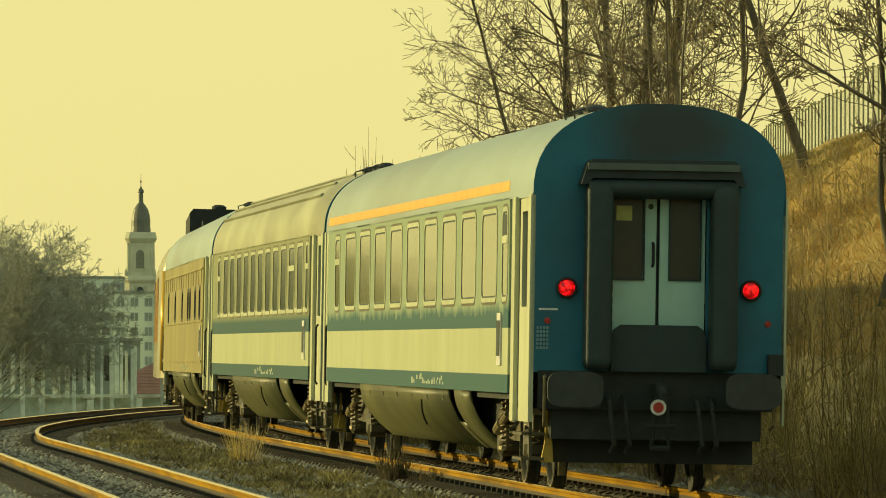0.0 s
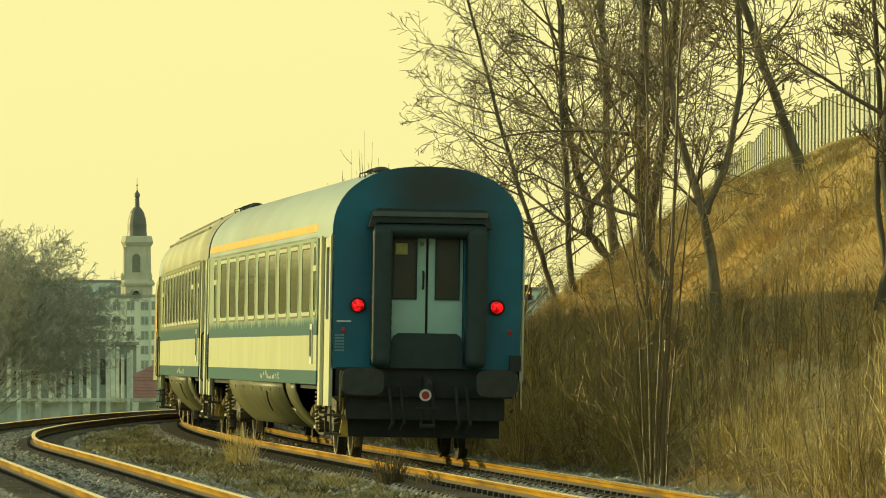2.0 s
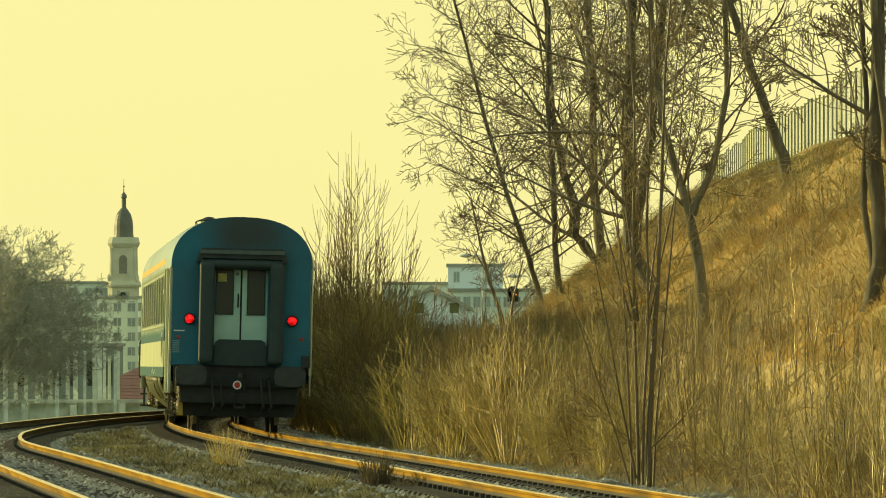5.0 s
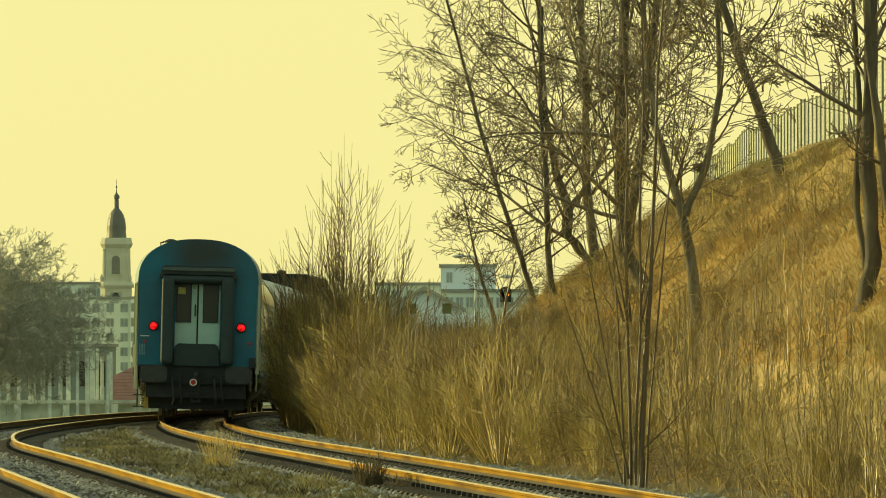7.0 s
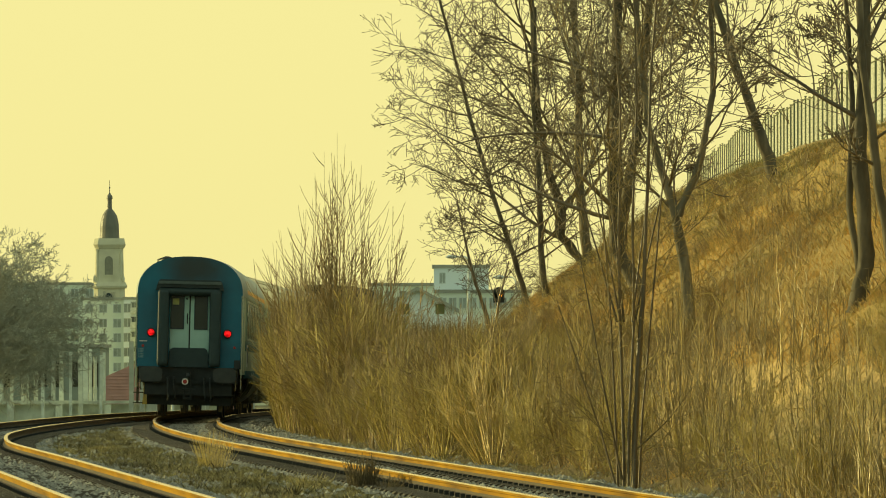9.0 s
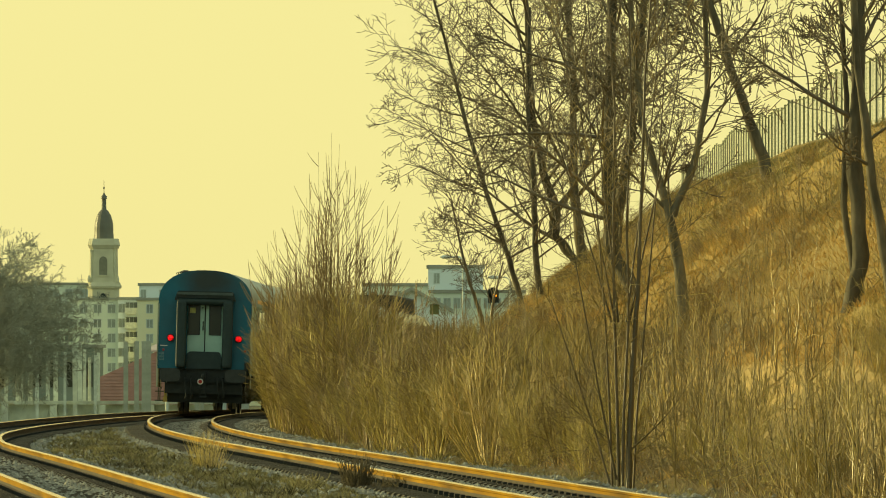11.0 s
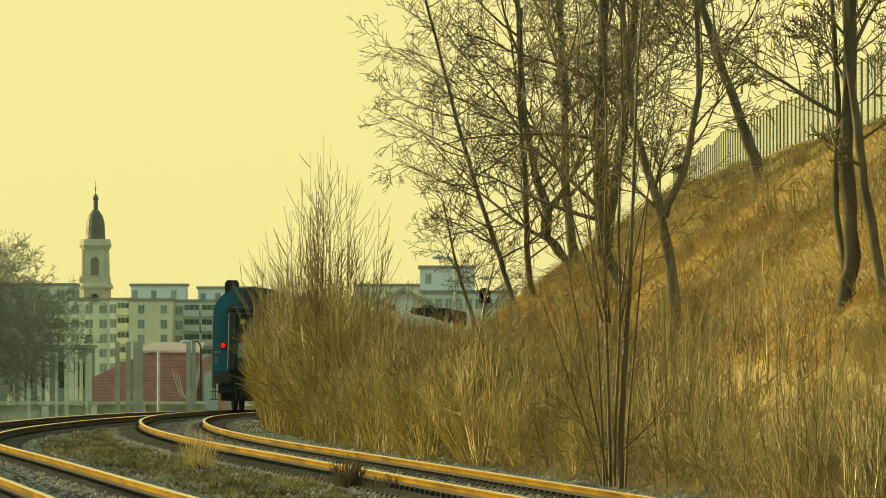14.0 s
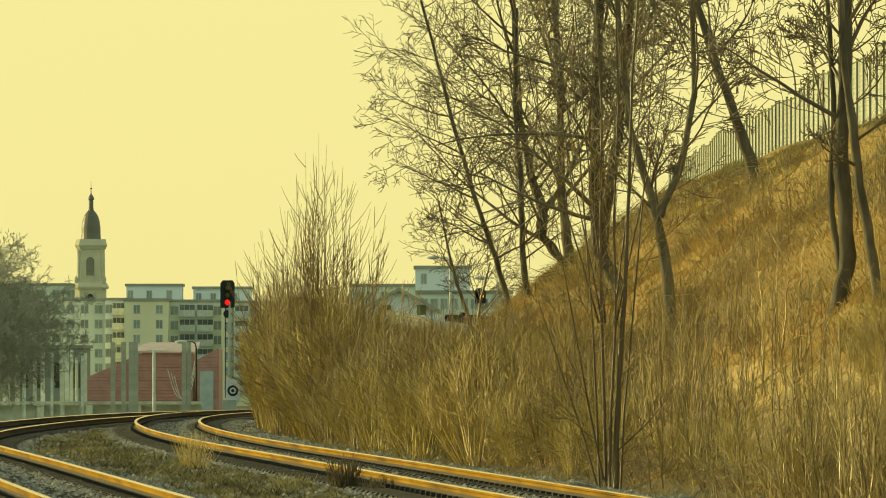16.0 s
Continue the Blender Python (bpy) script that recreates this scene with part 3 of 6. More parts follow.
    tube(bm, [(x + r * math.cos(2 * math.pi * i / 10), y + r * math.sin(2 * math.pi * i / 10), z0 + (z1 - z0) * i / n) for i in range(n + 1)], wire, 5)


M_SKIRT = surface("dusty_skirt_paint", (0.13, 0.13, 0.055), (0.075, 0.075, 0.032), 0.9, 40, 0.48, bump=0.1, vary=0.08, dirt=(0.045, 0.042, 0.022), dirt_amount=0.6, spec=0.35)
M_BRACKET = surface("sunlit_bracket_yellow", (0.62, 0.42, 0.08), (0.45, 0.3, 0.06), 6, 60, 0.6, bump=0.1)
M_FADED = surface("faded_side_marking", (0.46, 0.5, 0.38), None, 10, 60, 0.6, bump=0.0)


def wheelset(parent, y):
    """Axle with two wheels, turning about its own centre."""
    ob = new("wheelset")
    ob.empty_display_size = 0.2
    ob.parent = parent
    ob.matrix_basis = pose(0, y, 0.46)
    for s in (-1, 1):
        bm = bmesh.new()
        prof = [(0.06, 0.70), (0.36, 0.715), (0.38, 0.685), (0.485, 0.685), (0.487, 0.70), (0.463, 0.725), (0.46, 0.815), (0.385, 0.82), (0.36, 0.775), (0.14, 0.78), (0.12, 0.86), (0.06, 0.86)]
        turned(bm, [(r, s * h) for r, h in prof], axis="x", n=28)
        wheel = part("wheel", bm, M_DARK, ob)
        bm = bmesh.new()
        loop = disc_ring((s * 0.815, 0, 0), (1, 0, 0), 0.448, 28)
        tube(bm, loop + [loop[0]], 0.013, 5)
        part("tyre_edge", bm, M_TYRE, wheel)
    bm = bmesh.new()
    tube(bm, [(-0.86, 0, 0), (0.86, 0, 0)], 0.085, 10)
    part("axle", bm, M_DARK, ob)
    return ob


def bogie(parent, y, wheels):
    b = new("bogie")
    b.empty_display_size = 0.3
    b.parent = parent
    b.matrix_basis = pose(0, y, 0)
    bm = bmesh.new()
    for s in (-1, 1):
        extrude_side = [(-1.75, 0.62), (-1.0, 0.66), (-0.7, 0.48), (0.7, 0.48), (1.0, 0.66), (1.75, 0.62), (1.75, 0.78), (0.9, 0.84), (-0.9, 0.84), (-1.75, 0.78)]
        a = [bm.verts.new((s * 0.93, p, q)) for p, q in extrude_side]
        c = [bm.verts.new((s * 1.07, p, q)) for p, q in extrude_side]
        bm.faces.new(a), bm.faces.new(c[::-1])
        for i in range(len(a)):
            j = (i + 1) % len(a)
            bm.faces.new((a[i], a[j], c[j], c[i]))
    box(bm, -1.0, 1.0, -0.22, 0.22, 0.5, 0.8)
    for yy in (-1.72, 1.72):
        box(bm, -1.0, 1.0, yy - 0.06, yy + 0.06, 0.6, 0.74)
    part("bogie_frame", bm, M_UNDER, b)
    for s in (-1, 1):
        for yy in (-1.25, 1.25):
            bm = bmesh.new()
            turned(bm, [(0.17, 0.88), (0.17, 1.08), (0.12, 1.12)] if s > 0 else [(0.17, -0.88), (0.17, -1.08), (0.12, -1.12)], (0, yy, 0.46), "x", 12)
            box(bm, s * 1.0 - 0.09, s * 1.0 + 0.09, yy - 0.34, yy + 0.34, 0.36, 0.45)
            part("axle_box", bm, M_UNDER, b)
            for dy in (-0.24, 0.24):
                bm = bmesh.new()
                coil(bm, s * 1.02, yy + dy, 0.43, 0.76, 0.055, 0.011)
                part("coil_spring", bm, M_SPRING, b)
        bm = bmesh.new()
        tube(bm, [(s * 1.2, -0.5, 0.78), (s * 1.2, 0.5, 0.6)], 0.045, 8)
        tube(bm, [(s * 1.2, 0.1, 0.67), (s * 1.2, 0.55, 0.59)], 0.065, 8)
        part("damper", bm, M_SPRING, b)
        for yy in (-0.0,):
            bm = bmesh.new()
            coil(bm, s * 1.16, yy, 0.42, 0.98, 0.066, 0.012, 9)
            tube(bm, [(s * 1.16, yy, 0.4), (s * 1.16, yy, 1.0)], 0.025, 8)
            tube(bm, [(s * 1.16, yy, 0.38), (s * 1.16, yy, 0.42)], 0.09, 10)
            part("coil_spring", bm, M_SPRING, b)
    for yy in (-1.95, 1.95):
        for s in (-1, 1):
            bm = bmesh.new()
            box(bm, s * 0.78 - 0.04, s * 0.78 + 0.04, yy - 0.02, yy + 0.02, 0.14, 0.72)
            part("guard_iron", bm, M_SPRING, b, bevel=0.008)
    for yy in (-1.25, 1.25):
        wheels.append(wheelset(b, yy))
    return b


def coach_end(c, hw, sgn, y_face, z_side, z_top, wall_mat, rear):
    """End wall with gangway, doors, buffers and drawgear. sgn -1: the end that faces back."""
    def Y(d):
        return y_face + sgn * d

    half = half_profile(hw, 1.24, z_side, z_top)
    dw, dz = 0.50, 3.12
    zc = [z for x, z in half if x >= -dw]
    up = z_side + (z_top - z_side) * (1 - (dw / hw) ** 2.35) ** (1 / 2.35)
    left = [(-dw, 1.24), (-hw, 1.24)] + [p for p in half[1:] if p[0] < -dw] + [(-dw, up)]
    bm = bmesh.new()
    ya, yb = Y(0), Y(-0.06)
    extrude_poly(bm, left, ya, yb)
    extrude_poly(bm, [(-x, z) for x, z in left[::-1]], ya, yb)
    top = [(-dw, dz), (-dw, up)] + [p for p in half if p[0] > -dw]
    top += [(-x, z) for x, z in top[::-1] if abs(x) > 1e-3]
    extrude_poly(bm, top, ya, yb)
    end = part("end_wall", bm, wall_mat, c, "teal-painted coach end wall" if rear else "")
    # hood and rubber bellows
    bm = bmesh.new()
    ring = [(-0.86, 3.19), (-0.79, 3.42), (-0.74, 3.455), (0.74, 3.455), (0.79, 3.42), (0.86, 3.19), (0.80, 3.19), (0.74, 3.26), (-0.74, 3.26), (-0.80, 3.19)]
    extrude_poly(bm, ring, Y(0.30), Y(0.0))
    part("gangway_hood", bm, M_SOOT_SHADE, end, bevel=0.012)
    bm = bmesh.new()
    box(bm, -0.79, 0.79, min(Y(0.30), Y(0.345)), max(Y(0.30), Y(0.345)), 3.345, 3.415)
    part("hood_plate", bm, M_HOOD, end, bevel=0.015)
    for s in (-1, 1):
        bm = bmesh.new()
        n = 14
        rings = []
        for i in range(33):
            z = 1.28 + 1.92 * i / 32
            pinch = 1.0 if 0 < i < 32 else 0.8
            cs = [(math.cos(2 * math.pi * (q + 0.5) / n), math.sin(2 * math.pi * (q + 0.5) / n)) for q in range(n)]
            fold = 1.0 - 0.035 * (i % 2)
            rings.append([(s * 0.655 + 0.145 * fold * pinch * math.copysign(abs(ca) ** 0.4, ca), Y(0.17) + 0.18 * pinch * math.copysign(abs(sa) ** 0.4, sa), z) for ca, sa in cs])
        loft(bm, rings)
        part("rubber_bellows", bm, M_RUBBER, end, smooth_shade=True)
    bm = bmesh.new()
    rings = [[(x, Y(0.17) + 0.16 * math.sin(2 * math.pi * q / 12), 3.16 + 0.11 * math.cos(2 * math.pi * q / 12)) for q in range(12)] for x in (-0.78, -0.4, 0, 0.4, 0.78)]
    loft(bm, rings)
    part("rubber_bellows", bm, M_RUBBER, end, smooth_shade=True)
    # door leaves
    for s in (-1, 1):
        a, b = sorted((s * 0.018, s * 0.495))
        w0, w1 = (a + 0.03, b - 0.14) if s < 0 else (a + 0.11, b - 0.06)
        leaf = bmesh.new()
        y0, y1 = sorted((Y(-0.10), Y(-0.145)))
        framed_plate(leaf, (a, b, 1.26, 3.11), (w0, w1, 2.23, 3.05), y0, y1)
        door = part("gangway_door", leaf, M_DOOR, c, "grey-white gangway door leaf" if rear else "")
        bm = bmesh.new()
        box(bm, w0, w1, y0 + 0.012, y1 - 0.012, 2.23, 3.05)
        part("door_pane", bm, M_GLASS_DIM, door)
        bm = bmesh.new()
        yk = Y(-0.085)
        framed_plate(bm, (w0 - 0.018, w1 + 0.018, 2.21, 3.07), (w0, w1, 2.23, 3.05), yk - 0.012, yk + 0.012)
        part("pane_seal", bm, M_RUBBER, door)
        if s < 0:
            bm = bmesh.new()
            tube(bm, [(-0.055, Y(-0.095), 2.36), (-0.055, Y(-0.04), 2.38), (-0.055, Y(-0.04), 2.58), (-0.055, Y(-0.095), 2.6)], 0.016, 8)
            part("door_handle", bm, M_DARK, door)
            bm = bmesh.new()
            turned(bm, [(0.03, 0), (0.03, 0.02), (0.02, 0.03)], (-0.08, Y(-0.1), 2.98), "y", 12)
            part("door_lock", bm, M_DARK, door)
            if rear:
                bm = bmesh.new()
                box(bm, -0.44, -0.275, Y(-0.105) - 0.003, Y(-0.105) + 0.003, 2.83, 2.985)
                part("paper_notice", bm, surface("yellowed_paper", (0.62, 0.62, 0.22), None, 6, 60, 0.8, bump=0.0), door, "pale yellow paper notice")
    bm = bmesh.new()
    ya, yb = sorted((Y(-0.15), Y(-0.17)))
    box(bm, -0.5, 0.5, ya, yb, 1.24, 3.12)
    part("door_backing", bm, M_DARK, c)
    # folded fall plate, rounded at the top
    pts = [(-0.5, 1.26), (-0.5, 1.62), (-0.47, 1.70), (-0.40, 1.745), (0.40, 1.745), (0.46, 1.70), (0.49, 1.60), (0.49, 1.26)]
    bm = bmesh.new()
    extrude_poly(bm, pts, Y(0.12), Y(0.06))
    part("fall_plate", bm, M_RUBBER, c, "black folded gangway fall plate" if rear else "", bevel=0.01)
    # headstock, buffers, drawgear
    bm = bmesh.new()
    ya, yb = sorted((Y(0.02), Y(-0.25)))
    box(bm, -1.25, 1.25, ya, yb, 0.86, 1.26)
    part("headstock", bm, M_DARK, c, bevel=0.02)
    bm = bmesh.new()
    box(bm, -1.1, 1.1, min(Y(-0.05), Y(-0.5)), max(Y(-0.05), Y(-0.5)), 0.55, 0.858)
    part("end_beam", bm, M_DARK, c, bevel=0.02)
    bm = bmesh.new()
    box(bm, -1.05, 1.08, min(Y(-0.51), Y(-0.56)), max(Y(-0.51), Y(-0.56)), 0.30, 0.84)
    part("apron", bm, M_DARK, c, bevel=0.02)
    # Bracket coloured yellow for the sunlight that catches it from the left.
    bm = bmesh.new()
    extrude_poly(bm, [(-1.17, 0.3), (-1.04, 0.3), (-1.05, 0.5), (-1.07, 0.84), (-1.12, 0.84), (-1.13, 0.5)], Y(-0.32), Y(-0.38))
    part("step_bracket", bm, M_BRACKET, c, bevel=0.008)
    for s in (-1, 1):
        bm = bmesh.new()
        turned(bm, [(0.13, 0), (0.13, 0.30), (0.09, 0.31), (0.09, 0.55)], (s * 0.90, Y(0.02) if sgn > 0 else Y(0.57), 1.07), "y", 14)
        buf = part("buffer", bm, M_DARK, c)
        hw2, hh = 0.29, 0.185
        pts = []
        for q in range(24):
            a = 2 * math.pi * q / 24
            ca, sa = math.cos(a), math.sin(a)
            pts.append((s * 0.925 + hw2 * math.copysign(abs(ca) ** 0.55, ca), 1.07 + hh * math.copysign(abs(sa) ** 0.5, sa)))
        bm = bmesh.new()
        extrude_poly(bm, pts, Y(0.57), Y(0.62))
        part("buffer_plate", bm, M_BUFFER, buf, bevel=0.012)
    bm = bmesh.new()
    box(bm, -0.06, 0.06, min(Y(0.02), Y(0.42)), max(Y(0.02), Y(0.42)), 0.98, 1.14)
    tube(bm, [(0, Y(0.40), 1.08), (0, Y(0.52), 1.02), (0.0, Y(0.50), 0.93), (0, Y(0.38), 0.94)], 0.045, 8)
    part("drawhook", bm, M_DARK, c)
    bm = bmesh.new()
    for s in (-1, 1):
        tube(bm, [(s * 0.06, Y(0.38), 1.0), (s * 0.07, Y(0.36), 0.72), (s * 0.09, Y(0.3), 0.48)], 0.022, 6)
    tube(bm, [(-0.1, Y(0.3), 0.47), (0.1, Y(0.3), 0.47)], 0.03, 6)
    tube(bm, [(-0.16, Y(0.36), 0.7), (0.16, Y(0.36), 0.7)], 0.025, 6)
    part("screw_coupling", bm, M_DARK, c)
    for x in (-0.52, -0.36, 0.40, 0.55):
        bm = bmesh.new()
        tube(bm, [(x, Y(0.0), 1.0), (x, Y(0.18), 0.95), (x + 0.02, Y(0.25), 0.72), (x + 0.05, Y(0.24), 0.5), (x + 0.02, Y(0.16), 0.42)], 0.026, 7)
        part("brake_hose", bm, M_DARK, c)
    for s in (-1, 1):
        bm = bmesh.new()
        tube(bm, [(s * 1.18, Y(0.05), 1.2), (s * 1.2, Y(0.2), 1.18), (s * 1.2, Y(0.2), 0.72), (s * 1.18, Y(0.05), 0.68)], 0.018, 6)
        part("shunter_handle", bm, M_SPRING, c)
        # corner post strip, cream where the side paint turns the corner
        bm = bmesh.new()
        box(bm, s * hw - 0.012, s * hw + 0.012, min(Y(-0.004), Y(-0.12)), max(Y(-0.004), Y(-0.12)), 0.72, z_side)
        part("corner_strip", bm, M_CREAM, c)


def tail_lamp(c, x, y, z):
    bm = bmesh.new()
    turned(bm, [(0.112, 0.02), (0.112, -0.035), (0.095, -0.045), (0.088, -0.03), (0.086, 0.0)], (x, y, z), "y", 20)
    lamp = part("tail_lamp", bm, M_DARK, c, "red tail lamp, lit")
    bm = bmesh.new()
    turned(bm, [(0.085, -0.01), (0.078, -0.03), (0.045, -0.042), (0.001, -0.046)], (x, y, z), "y", 20)
    part("lens", bm, M_TAIL, lamp)


def coach(name, label, windows, roof_mat, side_mat, stripe=False, rear=False, ribbed=False, wheels=None, window_z=(2.03, 2.94), hopper=(), L=26.1, pane_mat=M_GLASS, pane_inset=0.001):
    """A 26.4 m main-line coach. Its origin is at rail height under its back end, +y forward."""
    c = thing(name, Matrix(), label, "railway coach")
    hw, he = 1.41, 1.325
    e0, e1 = L - 1.45, L - 1.15
    zs, zt = 3.10, 4.05
    z0 = 1.01
    # roof: from one cantrail over the crown to the other
    bm = bmesh.new()
    stations = [(0.0, he), (1.15, he + 0.03), (1.45, hw), (e0, hw), (e1, he + 0.03), (L, he)]
    more = [stations[0], stations[1]] + [(1.45 + (e0 - 1.45) * i / 16, hw) for i in range(17)] + stations[4:]
    rings = []
    for y, w in more:
        prof = full_profile(w, zs - 0.04, zs, zt, 14)
        rings.append([(x, y, z) for x, z in prof])
    loft(bm, rings, closed=False)
    roof = part("roof", bm, roof_mat, c, smooth_shade=True)
    if ribbed:
        for k in range(9):
            bm = bmesh.new()
            a = 0.62 + k * 0.24
            s = math.sin(a)
            x = -hw * max(0, 1 - s ** 2.35) ** (1 / 2.35) * (1 if math.cos(a) > 0 else -1)
            z = zs + (zt - zs) * s
            nrm = Vector((x / hw ** 2, 0, (z - zs) / (zt - zs) ** 2)).normalized()
            tube(bm, [Vector((x, 1.6, z)) + nrm * 0.004, Vector((x, e0 - 0.15, z)) + nrm * 0.006], 0.03, 6)
            part("roof_rib", bm, roof_mat, roof)
    if stripe:
        bm = bmesh.new()
        for s in (-1, 1):
            prof = []
            for i in range(5):
                zz = 3.15 + 0.11 * i / 4
                sn = (zz - zs) / (zt - zs)
                prof.append((s * (hw * (1 - sn ** 2.35) ** (1 / 2.35) + 0.003), zz))
            loft(bm, [[(x, y, z) for x, z in prof] for y in (1.5, L / 2, e0 - 0.05)], closed=False)
        part("first_class_stripe", bm, M_ORANGE, c, "orange first-class stripe below the roof")
    # roof ventilators at both ends
    for y in ((0.55, 1.35, L - 1.4, L - 0.6) if rear else (0.6,)):
        bm = bmesh.new()
        turned(bm, [(0.13, -0.05), (0.13, 0.05), (0.15, 0.06), (0.12, 0.10), (0.06, 0.125), (0.001, 0.13)], (-0.62, y, 3.92), "z", 16)
        tube(bm, [(-0.84, y - 0.1, 3.82), (-0.86, y - 0.1, 3.96), (-0.74, y - 0.1, 4.0)], 0.012, 5)
        part("roof_ventilator", bm, M_DARK if y > 2 else M_BUFFER, roof)
    # walls, windows
    for s in (-1, 1):
        holes = [(y0, y1, window_z[0], window_z[1]) for y0, y1 in windows]
        bm = bmesh.new()
        wall_panel(bm, s, hw, 1.45, e0, z0, zs - 0.02, holes)
        wall = part("side_wall", bm, side_mat, c)
        for y0, y1 in windows:
            bm = bmesh.new()
            frame_ring(bm, s, hw, y0, y1, window_z[0], window_z[1], 0.05, 0.006)
            w = part("window", bm, M_ALU, c)
            bm = bmesh.new()
            frame_ring(bm, s, hw, y0 + 0.035, y1 - 0.035, window_z[0] + 0.018, window_z[1] - 0.018, 0.035, 0.003, 0.03, 0.09)
            part("pane_seal", bm, M_RUBBER, w)
            bm = bmesh.new()
            frame_ring(bm, s, hw, y0 - 0.05, y1 + 0.05, window_z[0] - 0.05, window_z[1] + 0.05, 0.03, 0.002, 0.01, 0.16)
            part("outer_seal", bm, M_UNDER, w)
            bm = bmesh.new()
            pane_box(bm, s, hw, y0, y1, window_z[0], window_z[1], pane_inset)
            part("pane", bm, pane_mat, w)
            if y0 < 2 and rear:
                # Dark box over the pane paints the unlit gap of the open vent.
                bm = bmesh.new()
                xa, xb = sorted((s * (hw + 0.002), s * (hw - 0.02)))
                box(bm, xa, xb, y0 + 0.03, y1 - 0.03, 2.69, window_z[1] - 0.03)
                part("vent_opening", bm, M_SOOT_SHADE, w)
            if window_z[1] > 2.7 and ((y1 - y0) < 0.9 or round(y0, 1) in hopper):
                bm = bmesh.new()
                xa, xb = sorted((s * (hw + 0.012), s * (hw - 0.03)))
                box(bm, xa, xb, y0, y1, 2.60, 2.68)
                part("transom", bm, M_ALU, w)
        # end zones: tapered panels with the doors
        for e, (ya, yb) in enumerate(((0.0, 1.45), (L - 1.45, L))):
            d0, d1 = (0.22, 1.12) if e == 0 else (L - 1.12, L - 0.22)
            bm = bmesh.new()
            near, far = (he + 0.022, he + 0.06) if e == 0 else (he + 0.06, he + 0.022)
            wall_panel(bm, s, near, ya, d0 - 0.012, 0.72 if s < 0 else 1.1, zs - 0.02, [])
            part("door_post", bm, M_CREAM, c)
            bm = bmesh.new()
            wall_panel(bm, s, far, d1 + 0.012, yb, 0.72 if s < 0 else 1.1, zs - 0.02, [])
            part("door_post", bm, M_CREAM, c)
            bm = bmesh.new()
            wall_panel(bm, s, he + 0.005, d0, d1, 0.72 if s < 0 else 1.1, zs - 0.04, [(d0 + 0.2, d0 + 0.7, 1.92, 2.92)])
            door = part("entrance_door", bm, M_CREAM, c, "cream coach entrance door with a narrow window")
            bm = bmesh.new()
            pane_box(bm, s, he + 0.005, d0 + 0.2, d0 + 0.7, 1.92, 2.92, 0.045)
            part("pane", bm, M_GLASS_DIM, door)
            if not (rear and e == 0):
                bm = bmesh.new()
                x = s * (he + 0.05)
                tube(bm, [(x, d0 - 0.06, 0.95), (x + s * 0.03, d0 - 0.06, 1.0), (x + s * 0.03, d0 - 0.06, 1.75), (x, d0 - 0.06, 1.8)], 0.016, 6)
                part("grab_rail", bm, M_DARK, c)
            elif s > 0:
                continue
            bm = bmesh.new()
            for zz in (0.32, 0.58):
                xa, xb = sorted((s * (he - 0.18), s * (he + 0.06)))
                box(bm, xa, xb, d0 + 0.02, d1 - 0.02, zz, zz + 0.03)
            for yy in (d0 + 0.02, d1 - 0.05):
                xa, xb = sorted((s * (he - 0.05), s * (he - 0.02)))
                box(bm, xa, xb, yy, yy + 0.03, 0.32, 0.75)
            part("door_steps", bm, M_UNDER, c)
        # destination board with its white holder
        bm = bmesh.new()
        xa, xb = sorted((s * (hw + 0.02), s * hw))
        box(bm, xa, xb, 2.05, 2.42, 1.30, 1.86)
        board = part("board_holder", bm, M_WHITE, c, bevel=0.006)
        bm = bmesh.new()
        xa, xb = sorted((s * (hw + 0.028), s * (hw + 0.019)))
        box(bm, xa, xb, 2.09, 2.38, 1.40, 1.78)
        part("board", bm, M_SOOT_SHADE, board)
        # painted lettering, too small to read
        rl = random.Random(17)
        ya = 8.0
        while ya < 12.2:
            wd = rl.uniform(0.03, 0.14)
            if rl.random() < 0.75:
                bm = bmesh.new()
                xa, xb = sorted((s * (hw + 0.003), s * hw))
                zz = rl.choice((1.06, 1.06, 1.11))
                box(bm, xa, xb, ya, ya + wd, zz, zz + rl.choice((0.03, 0.05, 0.075)))
                part("lettering_bar", bm, M_FADED, c)
            ya += wd + rl.uniform(0.02, 0.09)
        # curved skirt over the underfloor boxes
        for ya, yb in ((5.6, 7.3), (8.0, L - 6.5)):
            bm = bmesh.new()
            prof = [(s * (hw - 0.025 - 0.45 * (i / 9) ** 2.0), 1.005 - 0.66 * i / 9) for i in range(10)]
            outer = [(x, z) for x, z in prof]
            inner = [(x - s * 0.03, z) for x, z in prof][::-1]
            extrude_poly(bm, outer + inner, ya, yb)
            part("side_skirt", bm, M_SKIRT, c, "dusty olive-grey underfloor skirt", smooth_shade=True)
        prof = [(s * (hw - 0.021 - 0.45 * (i / 9) ** 2.0), 1.005 - 0.66 * i / 9) for i in range(10)]
        # lower half of the gap between the skirts is closed
        bm = bmesh.new()
        low = prof[5:]
        extrude_poly(bm, [(x - s * 0.006, z) for x, z in low] + [(x - s * 0.03, z) for x, z in low][::-1], 7.3, 8.0)
        part("side_skirt", bm, M_SKIRT, c, smooth_shade=True)
        for q in range(6):
            ys = 8.6 + q * (L - 16.5) / 5
            bm = bmesh.new()
            tube(bm, [(prof[1][0] + s * 0.006, ys, prof[1][1]), (prof[2][0] + s * 0.006, ys + 0.02, prof[2][1] + 0.02)], 0.008, 5)
            part("panel_latch", bm, M_ALU, c)
        # Thin dark bar drawn in place of a diagonal slit in the skirt.
        bm = bmesh.new()
        tube(bm, [(x + s * 0.004, 11.3 + 0.28 * k, z) for k, (x, z) in enumerate(prof[2:7])], 0.012, 5)
        part("cable_duct", bm, M_DARK, c)
